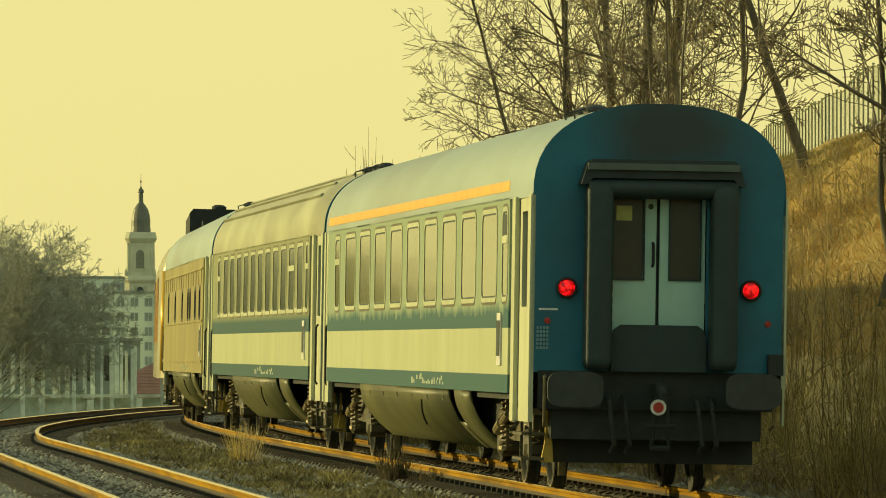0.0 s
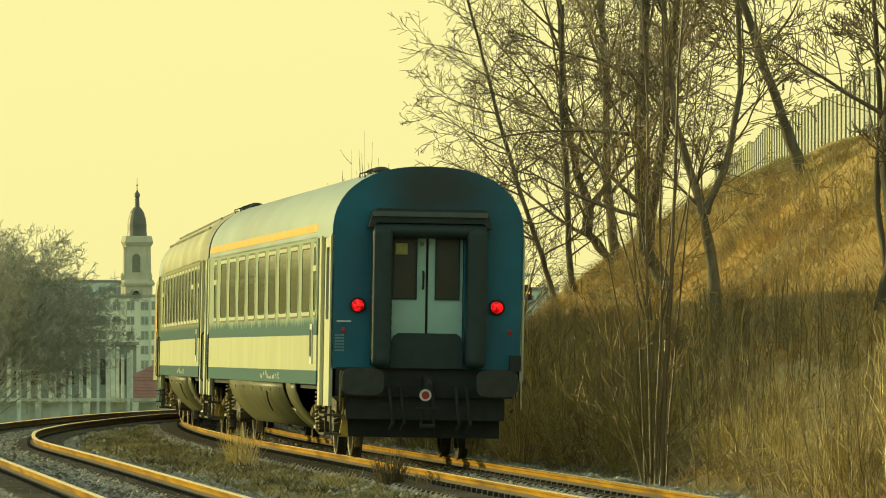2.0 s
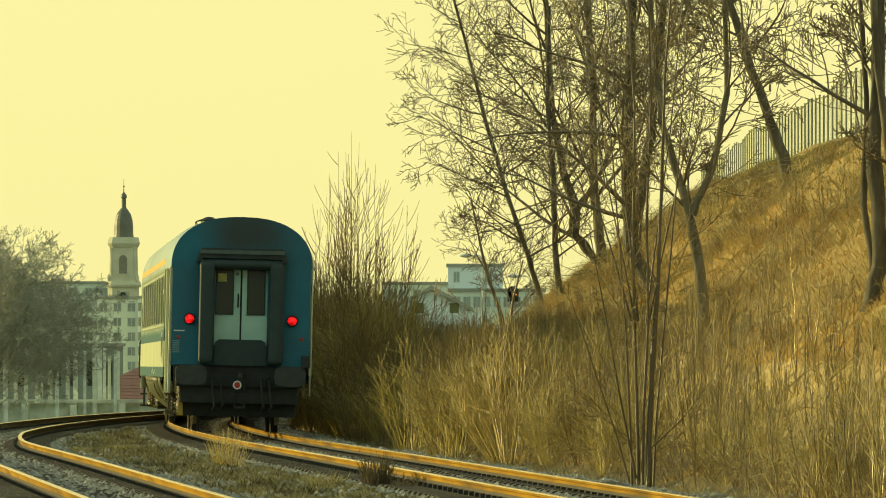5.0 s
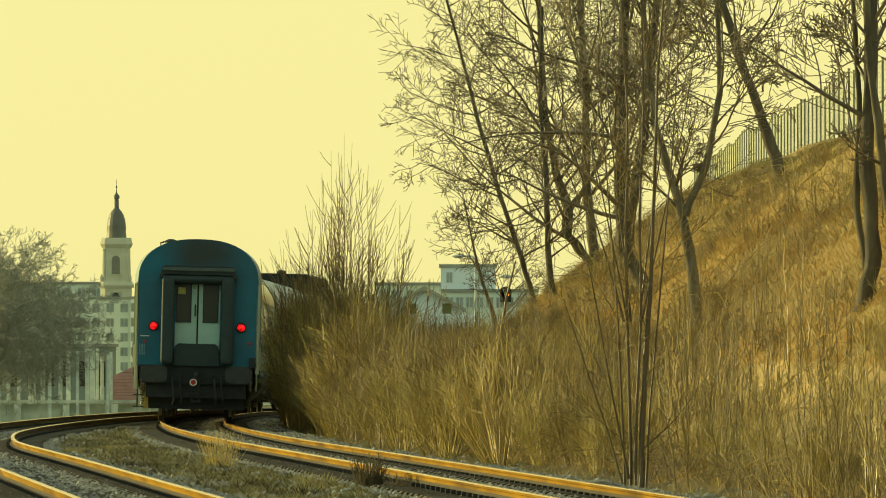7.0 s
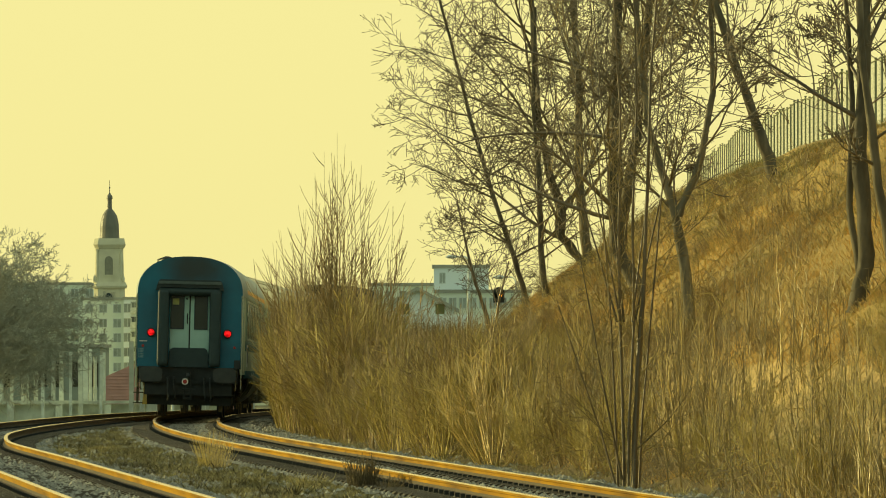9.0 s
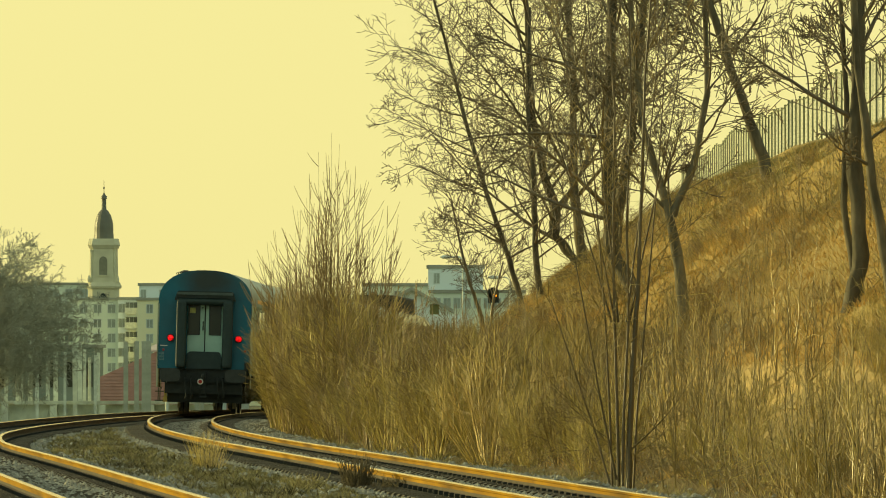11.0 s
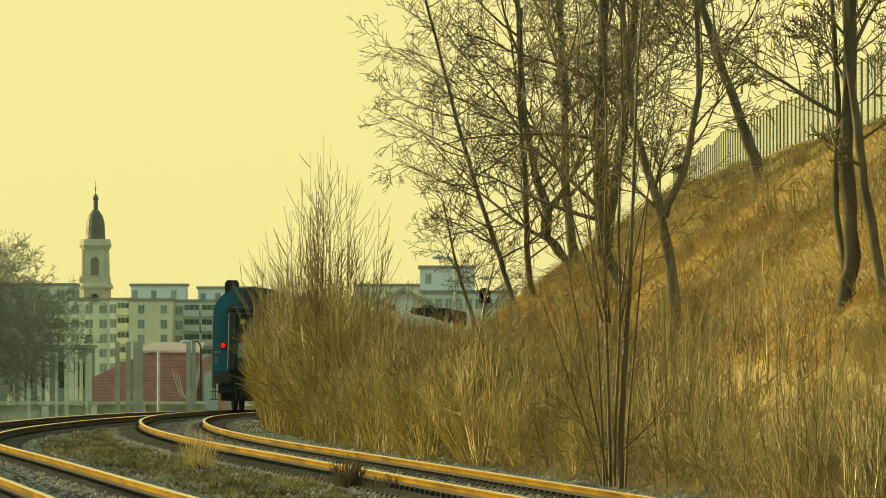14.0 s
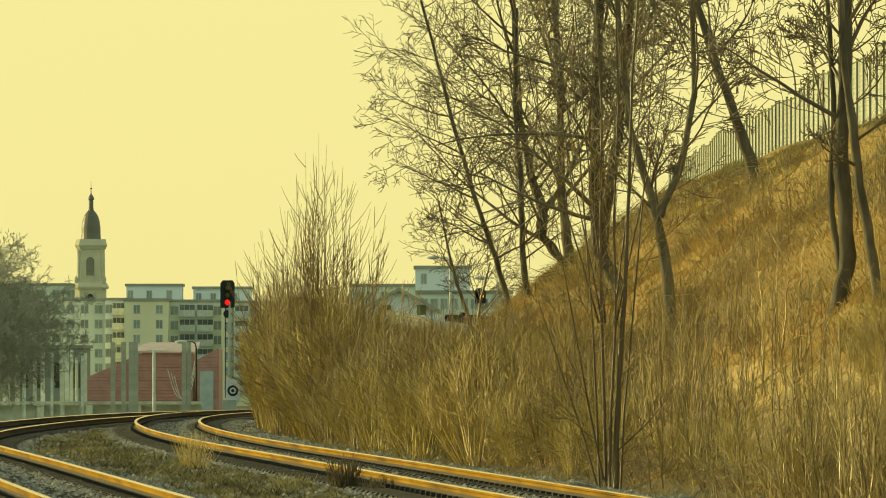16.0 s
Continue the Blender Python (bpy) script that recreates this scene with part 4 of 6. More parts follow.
    bm = bmesh.new()
    box(bm, -1.3, 1.3, 0.3, L - 0.3, 0.94, 1.02)
    box(bm, -0.85, 0.85, 5.7, L - 6.6, 0.4, 0.94)
    part("underframe", bm, M_DARK, c)
    bm = bmesh.new()
    box(bm, -1.2, 1.2, 0.3, L - 0.3, 1.95, 1.98)
    box(bm, -0.02, 0.02, 1.6, e0 - 0.15, 1.1, 3.3)
    part("interior", bm, M_SOOT_SHADE, c)
    coach_end(c, he, -1, 0.0, zs, zt, M_TEAL, rear)
    coach_end(c, he, 1, L, zs, zt, M_TEAL, False)
    wl_ = wheels if wheels is not None else []
    bogie(c, 3.7, wl_), bogie(c, L - 3.4, wl_)
    if rear:
        for x in (-0.965, 0.965):
            tail_lamp(c, x, -0.02, 2.12)
        for x in (-1.16, 1.15):
            bm = bmesh.new()
            turned(bm, [(0.034, 0.01), (0.034, -0.012), (0.001, -0.016)], (x, 0.0, 1.775), "y", 14)
            part("reflector", bm, M_RED, c, "small red reflector")
        disc = bmesh.new()
        turned(disc, [(0.082, 0.02), (0.082, 0.0), (0.001, -0.002)], (-0.06, -0.60, 0.895), "y", 22)
        d = part("tail_disc", disc, M_WHITE, c, "round red and white tail disc")
        bm = bmesh.new()
        turned(bm, [(0.054, 0.0), (0.054, -0.006), (0.001, -0.008)], (-0.06, -0.602, 0.895), "y", 22)
        part("disc_centre", bm, M_RED, d)
        bm = bmesh.new()
        box(bm, -1.25, -1.05, -0.006, 0.0, 1.885, 1.905)
        part("lettering_bar", bm, M_WHITE, c)
        for i in range(6):
            for j in range(4):
                bm = bmesh.new()
                x, z = -1.27 + j * 0.034, 1.48 + i * 0.042
                box(bm, x, x + 0.022, -0.005, 0.0, z, z + 0.026)
                part("lettering_bar", bm, surface("faded_marking", (0.22, 0.36, 0.36), None, 10, 60, 0.6, bump=0.0) if not (i or j) else bpy.data.materials["faded_marking"], c)
        bm = bmesh.new()
        box(bm, 1.15, 1.3, -0.12, 0.02, 1.24, 1.46)
        part("cable_socket", bm, M_DARK, c, bevel=0.015)
    return c


def win(centres, w):
    return [(y - w / 2, y + w / 2) for y in centres]


WHEELS = []
first_windows = [(1.62, 2.12)] + win([3.45 + 2.2 * i for i in range(9)], 1.5) + [(22.75, 23.45)]
coach_rear = coach("passenger_coach", "cream and teal first-class passenger coach with orange stripe", first_windows, M_ROOF, M_SIDE, True, True, wheels=WHEELS)
second_windows = [(1.62, 2.12)] + win([3.2 + 1.62 * i for i in range(11)], 1.05) + [(20.8, 21.4)]
coach_mid = coach("passenger_coach", "cream and teal passenger coach with tarnished ribbed roof", second_windows, M_ROOF_OLD, M_SIDE_OLD, ribbed=True, wheels=WHEELS, L=24.2, hopper=(2.6, 4.3, 9.3, 10.9, 15.9), pane_mat=M_GLASS_OLD)
coach_front = coach("passenger_coach", "beige passenger coach with narrow slit windows", win([3.0, 5.2, 7.8, 8.9, 12.0, 16.0, 20.0], 0.62), M_ROOF, M_BEIGE, wheels=WHEELS, window_z=(2.0, 2.52), L=24.2, pane_mat=M_GLASS_DIM, pane_inset=0.09)


def dress_coaches():
    """Pale sill plates between the windows, belt rails on the beige coach."""
    for s in (-1, 1):
        for a, b in zip(second_windows, second_windows[1:]):
            bm = bmesh.new()
            xa, xb = sorted((s * 1.4115, s * 1.40))
            box(bm, xa, xb, a[1] + 0.1, b[0] - 0.1, 1.985, 2.05)
            part("sill_plate", bm, M_CREAM, coach_mid)
        for z, h in ((1.93, 0.035), (1.20, 0.05), (2.86, 0.03)):
            bm = bmesh.new()
            xa, xb = sorted((s * 1.43, s * 1.38))
            box(bm, xa, xb, 1.6, 22.6, z, z + h)
            part("belt_rail", bm, M_BEIGE, coach_front, bevel=0.008)
        for i in range(16):
            bm = bmesh.new()
            xa, xb = sorted((s * 1.42, s * 1.38))
            box(bm, xa, xb, 2.2 + 1.3 * i, 2.23 + 1.3 * i, 2.6, 2.86)
            part("side_rib", bm, M_BEIGE, coach_front)


dress_coaches()
# Frames and panes blackened to paint the shade in the slit windows.
for o in coach_front.children:
    if o.name.split(".")[0] == "window":
        o.data.materials[0] = M_SOOT_SHADE
        for q in o.children:
            if q.name.split(".")[0] == "pane":
                q.data.materials[0] = M_RUBBER


def locomotive():
    c = thing("diesel_locomotive", Matrix(), "grey diesel locomotive with black roof and orange band", "locomotive")
    L, hw = 17.0, 1.5
    body = surface("loco_grey_paint", (0.42, 0.38, 0.24), (0.3, 0.27, 0.17), 1.2, 40, 0.22, metal=0.3, bump=0.01)
    band = surface("loco_orange_paint", (0.9, 0.42, 0.06), (0.75, 0.33, 0.05), 1.2, 40, 0.12, bump=0.03)
    bm = bmesh.new()
    rings = []
    for y, w, top in ((0.35, 1.3, 3.7), (0.55, 1.42, 3.85), (1.0, 1.5, 3.95), (1.6, 1.5, 4.0), (15.4, 1.5, 4.0), (16.0, 1.5, 3.95), (16.45, 1.42, 3.85), (16.65, 1.3, 3.7)):
        rings.append([(x, y, z) for x, z in full_profile(w, 0.85, 3.0, top, 8)])
    loft(bm, rings)
    part("body", bm, body, c, smooth_shade=False)
    bm = bmesh.new()
    for s in (-1, 1):
        xa, xb = sorted((s * 1.504, s * 1.49))
        box(bm, xa, xb, 1.1, 15.9, 1.6, 2.98)
    part("side_band", bm, band, c, "orange-red band along the locomotive side")
    # Gold posts added at the corners to show the sun's glint there.
    for sx in (-1, 1):
        bm = bmesh.new()
        tube(bm, [(sx * 1.36, 0.42, 1.0), (sx * 1.36, 0.42, 3.1)], 0.09, 12)
        part("corner_post", bm, surface("sun_glint_gold", (0.95, 0.55, 0.10), (0.85, 0.48, 0.08), 2, 30, 0.16, metal=0.5, bump=0.0) if sx < 0 else bpy.data.materials["sun_glint_gold"], c, "rounded corner coloured gold as a sun glint", smooth_shade=True)
    bm = bmesh.new()
    extrude_poly(bm, [(-0.85, 3.85), (-0.85, 4.42), (-0.78, 4.5), (0.78, 4.5), (0.85, 4.42), (0.85, 3.85)], 4.2, 14.0)
    part("roof_housing", bm, M_DARK, c, "sooty black roof housing", bevel=0.03)
    bm = bmesh.new()
    extrude_poly(bm, [(-0.6, 3.9), (-0.6, 4.2), (0.6, 4.2), (0.6, 3.9)], 1.6, 3.6)
    part("exhaust_grille", bm, M_DARK, c, bevel=0.03)
    bm = bmesh.new()
    extrude_poly(bm, [(-0.75, 3.9), (-0.75, 4.2), (-0.6, 4.3), (0.6, 4.3), (0.75, 4.2), (0.75, 3.9)], 14.25, 15.5)
    part("fan_housing", bm, M_DARK, c, bevel=0.03)
    for x in (-0.6, 0.0, 0.6):
        bm = bmesh.new()
        tube(bm, [(x, 14.4, 4.28), (x, 14.4, 4.4), (x, 15.3, 4.4), (x, 15.3, 4.28)], 0.025, 6)
        part("lifting_bar", bm, M_SPRING, c)
    bm = bmesh.new()
    turned(bm, [(0.16, 0.0), (0.16, 0.1), (0.1, 0.14), (0.001, 0.15)], (-0.2, 6.5, 4.5), "z", 14)
    part("exhaust_stack", bm, M_DARK, c)
    for y0 in (0.30, 16.55):
        for s in (-1, 1):
            bm = bmesh.new()
            a, b = sorted((s * 0.1, s * 1.0))
            box(bm, a, b, y0, y0 + 0.12, 2.55, 3.3)
            part("cab_window", bm, M_GLASS, c, bevel=0.03)
    for s in (-1, 1):
        for y in (1.4, 14.9):
            bm = bmesh.new()
            xa, xb = sorted((s * 1.51, s * 1.46))
            box(bm, xa, xb, y, y + 0.7, 2.4, 3.0)
            part("cab_window", bm, M_GLASS, c, bevel=0.01)
    bm = bmesh.new()
    box(bm, -1.3, 1.3, 0.4, 16.6, 0.7, 0.95)
    box(bm, -1.2, 1.2, 6.5, 10.5, 0.25, 0.75)
    part("underframe", bm, M_DARK, c, bevel=0.03)
    for y in (0.4, 16.6):
        for s in (-1, 1):
            bm = bmesh.new()
            d = -1 if y < 8 else 1
            turned(bm, [(0.12, 0), (0.12, d * 0.45), (0.26, d * 0.46), (0.26, d * 0.52)], (s * 0.875, y, 1.06), "y", 14)
            part("buffer", bm, M_DARK, c)
    w_ = []
    bogie(c, 4.0, w_), bogie(c, 13.0, w_)
    WHEELS.extend(w_)
    return c


loco = locomotive()
TRAIN = [(coach_rear, 0.0, 3.7, 22.7, 0.0), (coach_mid, 26.4, 3.7, 20.8, 0.0), (coach_front, 50.9, 3.7, 20.8, 0.0), (loco, 75.2, 4.0, 13.0, 0.0)]

# ---------------------------------------------------------------- trees, shrubs and grass
class Bundle:
    """Collects many thin tapered bars into one mesh."""

    def __init__(self):
        self.v, self.f = [], []

    def bar(self, pts, r0, r1, n=3):
        b = len(self.v)
        k = len(pts)
        d = (pts[-1] - pts[0])
        s = d.orthogonal().normalized()
        t = d.normalized().cross(s)
        for i, p in enumerate(pts):
            r = r0 + (r1 - r0) * i / (k - 1)
            for q in range(n):
                a = 2 * math.pi * q / n
                o = r * (math.cos(a) * s + math.sin(a) * t)
                self.v.append((p.x + o.x, p.y + o.y, p.z + o.z))
        for i in range(k - 1):
            for q in range(n):
                w = (q + 1) % n
                self.f.append((b + i * n + q, b + i * n + w, b + (i + 1) * n + w, b + (i + 1) * n + q))

    def sprout(self, ring, n, tip):
        """A twig that grows out of a ring of the first bar."""
        self.v.append(tuple(tip))
        for q in range(n):
            self.f.append((ring * n + q, ring * n + (q + 1) % n, len(self.v) - 1))

    def link(self, name, mat, parent=None, smooth_shade=True):
        ob = mesh_object(name, self.v, self.f, [mat], None, smooth_shade)
        ob.parent = parent
        return ob


def rnd_dir(rng):
    while True:
        v = Vector((rng.uniform(-1, 1), rng.uniform(-1, 1), rng.uniform(-1, 1)))
        if 0.1 < v.length < 1:
            return v.normalized()


def limb(rng, p, d, length, r, up, level, wood, twigs, deep, bend=0.25, sub=5, floor=0.005):
    """Grows one branch and its side branches."""
    n = (6, 5, 3, 2)[min(level, 3)]
    pts = [p.copy()]
    q, dd = p.copy(), d.normalized()
    for i in range(n):
        dd = (dd + rnd_dir(rng) * bend * 0.55 + Vector((0, 0, up))).normalized()
        q = q + dd * (length / n)
        pts.append(q.copy())
    tip = max(floor, r * (0.25 if level < 2 else 0.5))
    (wood if level < 2 else twigs).bar(pts, max(r, floor), tip, 6 if level == 0 else (4 if level == 1 else 3))
    if level >= deep:
        return
    count = sub if level == 0 else max(3, sub - level)
    if level >= 2:
        count = max(3, count - 0)
    for k in range(count):
        f = 0.22 + 0.76 * (k + rng.random()) / count
        i = min(int(f * n), n - 1)
        w = f * n - i
        at = pts[i].lerp(pts[i + 1], w)
        ax = (pts[i + 1] - pts[i]).normalized()
        side = (rnd_dir(rng) - ax * 0.2)
        side = (side - ax * side.dot(ax)).normalized()
        spread = rng.uniform(0.55, 1.05)
        nd = (ax * math.cos(spread) + side * math.sin(spread)).normalized()
        ln = length * rng.uniform(0.42, 0.68) * (1.15 - 0.5 * f)
        limb(rng, at, nd, ln, r * rng.uniform(0.42, 0.6) * (1.05 - 0.4 * f), up, level + 1, wood, twigs, deep, bend, sub, floor)


def bare_tree(x, y, spines, seed, label, reach=1.9, start=0.3, count=11, deep=3, up=0.05, group="", bark=None, bend=0.3, sub=6, floor=0.0078, twig=None, arms=(), wide=(0.5, 1.15), pods=0):
    """A leafless tree. spines: trunks as lists of (dx, dy, dz, radius) from the foot; arms: extra long limbs as (start, way, length, radius)."""
    rng = random.Random(seed)
    z = ground_z(x, y) - 0.1
    t = thing("bare_tree", pose(x, y, z), label, "tree", group)
    twigs = Bundle()
    for spine in spines:
        trunk = Bundle()
        pts = [Vector(p[:3]) for p in spine]
        rr = [p[3] for p in spine]
        fine, fr = [], []
        for i in range(len(pts) - 1):
            for k in range(4):
                w = k / 4
                fine.append(pts[i].lerp(pts[i + 1], w) + rnd_dir(rng) * rr[i] * 0.16)
                fr.append(rr[i] + (rr[i + 1] - rr[i]) * w)
        fine.append(pts[-1])
        fr.append(rr[-1])
        bm_rings = len(fine)
        b, n = len(trunk.v), 9
        for i, p in enumerate(fine):
            lump = [1 + 0.2 * rng.uniform(-1, 1) for _ in range(n)]
            flare = 1.35 if i == 0 else 1.0
            for q in range(n):
                a = 2 * math.pi * q / n
                trunk.v.append((p.x + fr[i] * lump[q] * flare * math.cos(a), p.y + fr[i] * lump[q] * flare * math.sin(a), p.z))
        for i in range(bm_rings - 1):
            for q in range(n):
                w = (q + 1) % n
                trunk.f.append((b + i * n + q, b + i * n + w, b + (i + 1) * n + w, b + (i + 1) * n + q))
        for k in range(count):
            f = start + (1 - start) * (k + rng.random() * 0.9) / count
            i = min(int(f * (len(fine) - 1)), len(fine) - 2)
            ax = (fine[i + 1] - fine[i]).normalized()
            a = rng.uniform(0, 6.28)
            side = Vector((math.cos(a), math.sin(a) * 0.7, 0))
            spread = rng.uniform(*wide)
            d = (ax * math.cos(spread) + side * math.sin(spread)).normalized()
            wood = Bundle()
            limb(rng, fine[i], d, reach * rng.uniform(0.6, 1.15) * (1.25 - 0.55 * f), fr[i] * rng.uniform(0.3, 0.5), up, 0, wood, twigs, deep, bend, sub, floor)
            wood.link("limb", twig or M_TWIG, t)
        trunk.link("trunk", bark or M_BARK, t)
    for at, way, length, r in arms:
        wood = Bundle()
        limb(rng, Vector(at), Vector(way), length * 0.9, r, 0.01, 0, wood, twigs, deep, 0.26, 6, floor)
        wood.link("limb", twig or M_TWIG, t)
    if pods:
        b = Bundle()
        high = [Vector(p) for p in twigs.v if p[2] > 3.6]
        for _ in range(pods):
            p = rng.choice(high)
            b.bar([p, p + Vector((rng.uniform(-0.02, 0.02), 0, -0.05)), p + Vector((rng.uniform(-0.03, 0.03), 0, -rng.uniform(0.09, 0.16)))], 0.016, 0.005, 3)
        tagged(b.link("seed_pods", M_TWIG, t), "dry hanging seed pods", kind="stuff")
    tagged(twigs.link("crown", twig or M_TWIG, t), "fine leafless twigs")
    return t


def spine(points, r0, r1):
    n = len(points)
    return [(p[0], p[1], p[2], r0 + (r1 - r0) * i / (n - 1)) for i, p in enumerate(points)]


# slope trees: (x, y, trunks)
bare_tree(4.06, 126.0, [spine([(0, 0, 0), (-0.12, 0, 1.2), (-0.3, 0, 2.1), (-0.75, 0.1, 3.6), (-0.95, 0.2, 5.5), (-1.1, 0.2, 7.5)], 0.11, 0.035),
                        spine([(-0.25, 0, 2.0), (0.15, 0, 2.9), (0.4, 0.1, 4.2), (0.35, 0.1, 6.0), (0.5, 0.1, 8)], 0.075, 0.025)], 11, "leafless forked tree on the grassy slope", 1.9, 0.35, 14, group="slope trees")
bare_tree(6.35, 144.0, [spine([(0, 0, 0), (-0.3, 0, 1.0), (-0.75, 0, 2.2), (-1.2, 0, 3.6), (-1.7, 0.1, 5.2), (-2.1, 0.2, 7.2)], 0.13, 0.05)], 12, "leafless leaning tree with dry pods at the top of the slope", 2.2, 0.4, 13, pods=220, group="slope trees")
bare_tree(5.89, 105.5, [spine([(0, 0, 0), (0.1, 0, 0.9), (0.02, 0, 2.4), (0.1, 0, 4.3), (0.02, 0, 6.2), (0.1, 0, 8)], 0.145, 0.06),
                        spine([(0.1, 0.3, 0.2), (-0.12, 0.3, 1.6), (-0.08, 0.3, 3.2), (-0.2, 0.3, 5.2), (-0.35, 0.2, 7)], 0.06, 0.025)], 13, "thick leafless tree with rough bark on the slope", 2.0, 0.42, 9, wide=(0.6, 1.4), group="slope trees")
bare_tree(6.26, 102.0, [spine([(0, 0, 0), (-0.15, 0, 0.9), (-0.32, 0, 2.0), (-0.5, 0, 3.4), (-0.6, 0, 5.2), (-0.7, 0, 7)], 0.085, 0.035)], 14, "slender leaning leafless tree in sunlight", 1.2, 0.35, 7, group="slope trees")
bare_tree(3.63, 140.2, [spine([(0, 0, 0), (-0.33, 0, 0.55), (-0.58, 0, 1.1), (-0.64, 0, 2.5), (-0.6, 0, 4.2), (-0.55, 0, 6.0), (-0.45, 0, 8.0)], 0.17, 0.08),
                       spine([(-0.5, 0.3, 1.4), (-0.25, 0.3, 2.8), (-0.05, 0.3, 4.4), (0.1, 0.3, 6.2), (0.05, 0.3, 8)], 0.12, 0.05)], 15, "large leafless tree with two heavy trunks", 2.6, 0.35, 6, group="slope trees", bend=0.35,
          arms=[((-0.6, 0, 1.6), (-1, 0, 0.12), 2.9, 0.05), ((-0.62, 0, 3.2), (-1, 0.1, 0.1), 3.6, 0.045), ((-0.6, 0.3, 4.4), (-1, -0.1, 0.25), 3.2, 0.04)])
bare_tree(3.3, 183.0, [spine([(0, 0, 0), (-0.3, 0, 0.35), (-0.75, 0, 0.9), (-0.75, 0, 1.6), (-1.05, 0, 2.5), (-1.35, 0, 4.0), (-1.45, 0, 6.0), (-1.6, 0, 8.5)], 0.17, 0.06),
                       spine([(0, 0.2, 0), (-0.15, 0.2, 1.1), (-0.3, 0.2, 2.6), (-0.25, 0.2, 4.5), (-0.4, 0.2, 6.5), (-0.3, 0.2, 9)], 0.14, 0.06)], 16, "old leafless tree with a crooked trunk", 4.0, 0.28, 15, group="slope trees", bend=0.35, deep=3)
bare_tree(1.82, 190.0, [spine([(0, 0, 0), (-0.4, 0, 1.4), (-0.95, 0, 3.0), (-1.6, 0, 5.2), (-2.1, 0, 7.2), (-2.6, 0, 9)], 0.08, 0.03)], 27, "slender leafless tree that leans out over the slope", 2.5, 0.2, 20, group="slope trees", bend=0.3, wide=(0.8, 1.5), up=0.02, sub=4, floor=0.0072,
          arms=[((-0.5, 0, 1.8), (-1, 0, 0.45), 2.4, 0.03), ((-0.95, 0, 3.0), (-1, 0, 0.55), 2.8, 0.03), ((-1.3, 0, 4.2), (-1, 0, 0.35), 2.6, 0.028), ((-1.6, 0, 5.2), (-1, 0, 0.3), 2.2, 0.025), ((-1.85, 0, 6.2), (-1, 0, 0.6), 1.7, 0.02), ((-1.1, 0, 3.6), (1, 0, 0.5), 2.4, 0.03)])
bare_tree(1.05, 248.0, [spine([(0, 0, 0), (-0.15, 0, 1.4), (-0.55, 0, 2.6), (-0.9, 0, 4.0), (-1.2, 0, 5.5)], 0.085, 0.03),
                       spine([(0, 0, 0.3), (0.15, 0, 1.3), (0.3, 0, 2.2), (0.6, 0, 3.4)], 0.07, 0.025)], 18, "small forked leafless tree", 1.9, 0.35, 9, group="slope trees", bark=M_TWIG, sub=5, floor=0.008)
bare_tree(2.16, 180.0, [spine([(0, 0, 0), (-0.15, 0, 1.5), (-0.2, 0, 3.2), (-0.35, 0, 5.0), (-0.3, 0, 7.5)], 0.09, 0.035)], 19, "slender leafless tree on the slope", 2.6, 0.22, 19, group="slope trees", wide=(0.8, 1.5), up=0.02, sub=5, floor=0.0072)
bare_tree(3.6, 158.0, [spine([(0, 0, 0), (-0.1, 0, 2.0), (-0.2, 0, 4.5), (-0.05, 0, 8.0)], 0.12, 0.05)], 20, "tall leafless tree on the slope", 2.4, 0.25, 5, group="slope trees")
# young multi-stemmed tree at the foot of the slope
bare_tree(2.22, 95.0, [spine([(0.08, 0, 0), (0.1, 0, 0.9), (0.14, 0, 1.9), (0.2, 0, 2.7), (0.26, 0, 4.2), (0.3, 0, 5.6), (0.42, 0, 7.2)], 0.044, 0.013),
                       spine([(-0.05, 0.05, 0), (-0.06, 0.05, 1.0), (-0.1, 0.05, 2.2), (-0.12, 0.05, 3.6), (-0.1, 0.05, 5.2), (-0.2, 0.05, 7.0)], 0.026, 0.010),
                       spine([(0.0, -0.05, 0), (0.02, -0.05, 1.2), (0.08, -0.05, 2.4), (0.06, -0.05, 3.8), (0.12, -0.05, 5.4), (0.08, -0.05, 7.0)], 0.023, 0.009),
                       spine([(-0.12, 0.1, 0), (-0.16, 0.1, 1.0), (-0.22, 0.1, 2.4), (-0.36, 0.1, 4.2), (-0.5, 0.1, 6.0)], 0.018, 0.007),
                       spine([(0.14, 0.1, 0), (0.2, 0.1, 1.2), (0.34, 0.1, 2.8), (0.5, 0.1, 4.6), (0.62, 0.1, 6.6)], 0.018, 0.007),
                       spine([(-0.1, 0, 0), (-0.35, 0.1, 0.9), (-0.62, 0.1, 1.7), (-0.95, 0.1, 2.7)], 0.018, 0.007),
                       spine([(-0.08, 0, 0.3), (-0.3, -0.1, 1.4), (-0.46, -0.1, 2.3), (-0.7, -0.1, 3.6)], 0.016, 0.007)]
          + [spine([(0.1 * dx, 0.1, 2.4), (0.3 * dx, 0.2, 3.4), (0.65 * dx, 0.2, 5.0), (dx, 0.2, 7.2)], 0.014, 0.006) for dx in (-1.4, -0.95, -0.5, 0.6, 1.0)], 21,
          "young many-stemmed tree beside the track", 1.0, 0.12, 7, 2, 0.07, group="slope trees", bark=M_YOUNG, twig=M_SAPLING, bend=0.22, sub=4, floor=0.0042)


def shrub(name, stems, height, spread, seed, mat, label, twigs=6, r=0.0066, lean=0.0):
    """A thicket of thin upright stems from one root, with its side twigs."""
    rng = random.Random(seed)
    t = thing(name, Matrix(), label, "shrub")
    b, side = Bundle(), Bundle()
    for i in range(stems):
        a = rng.uniform(0, 6.283)
        out = rng.random() ** 0.7 * spread
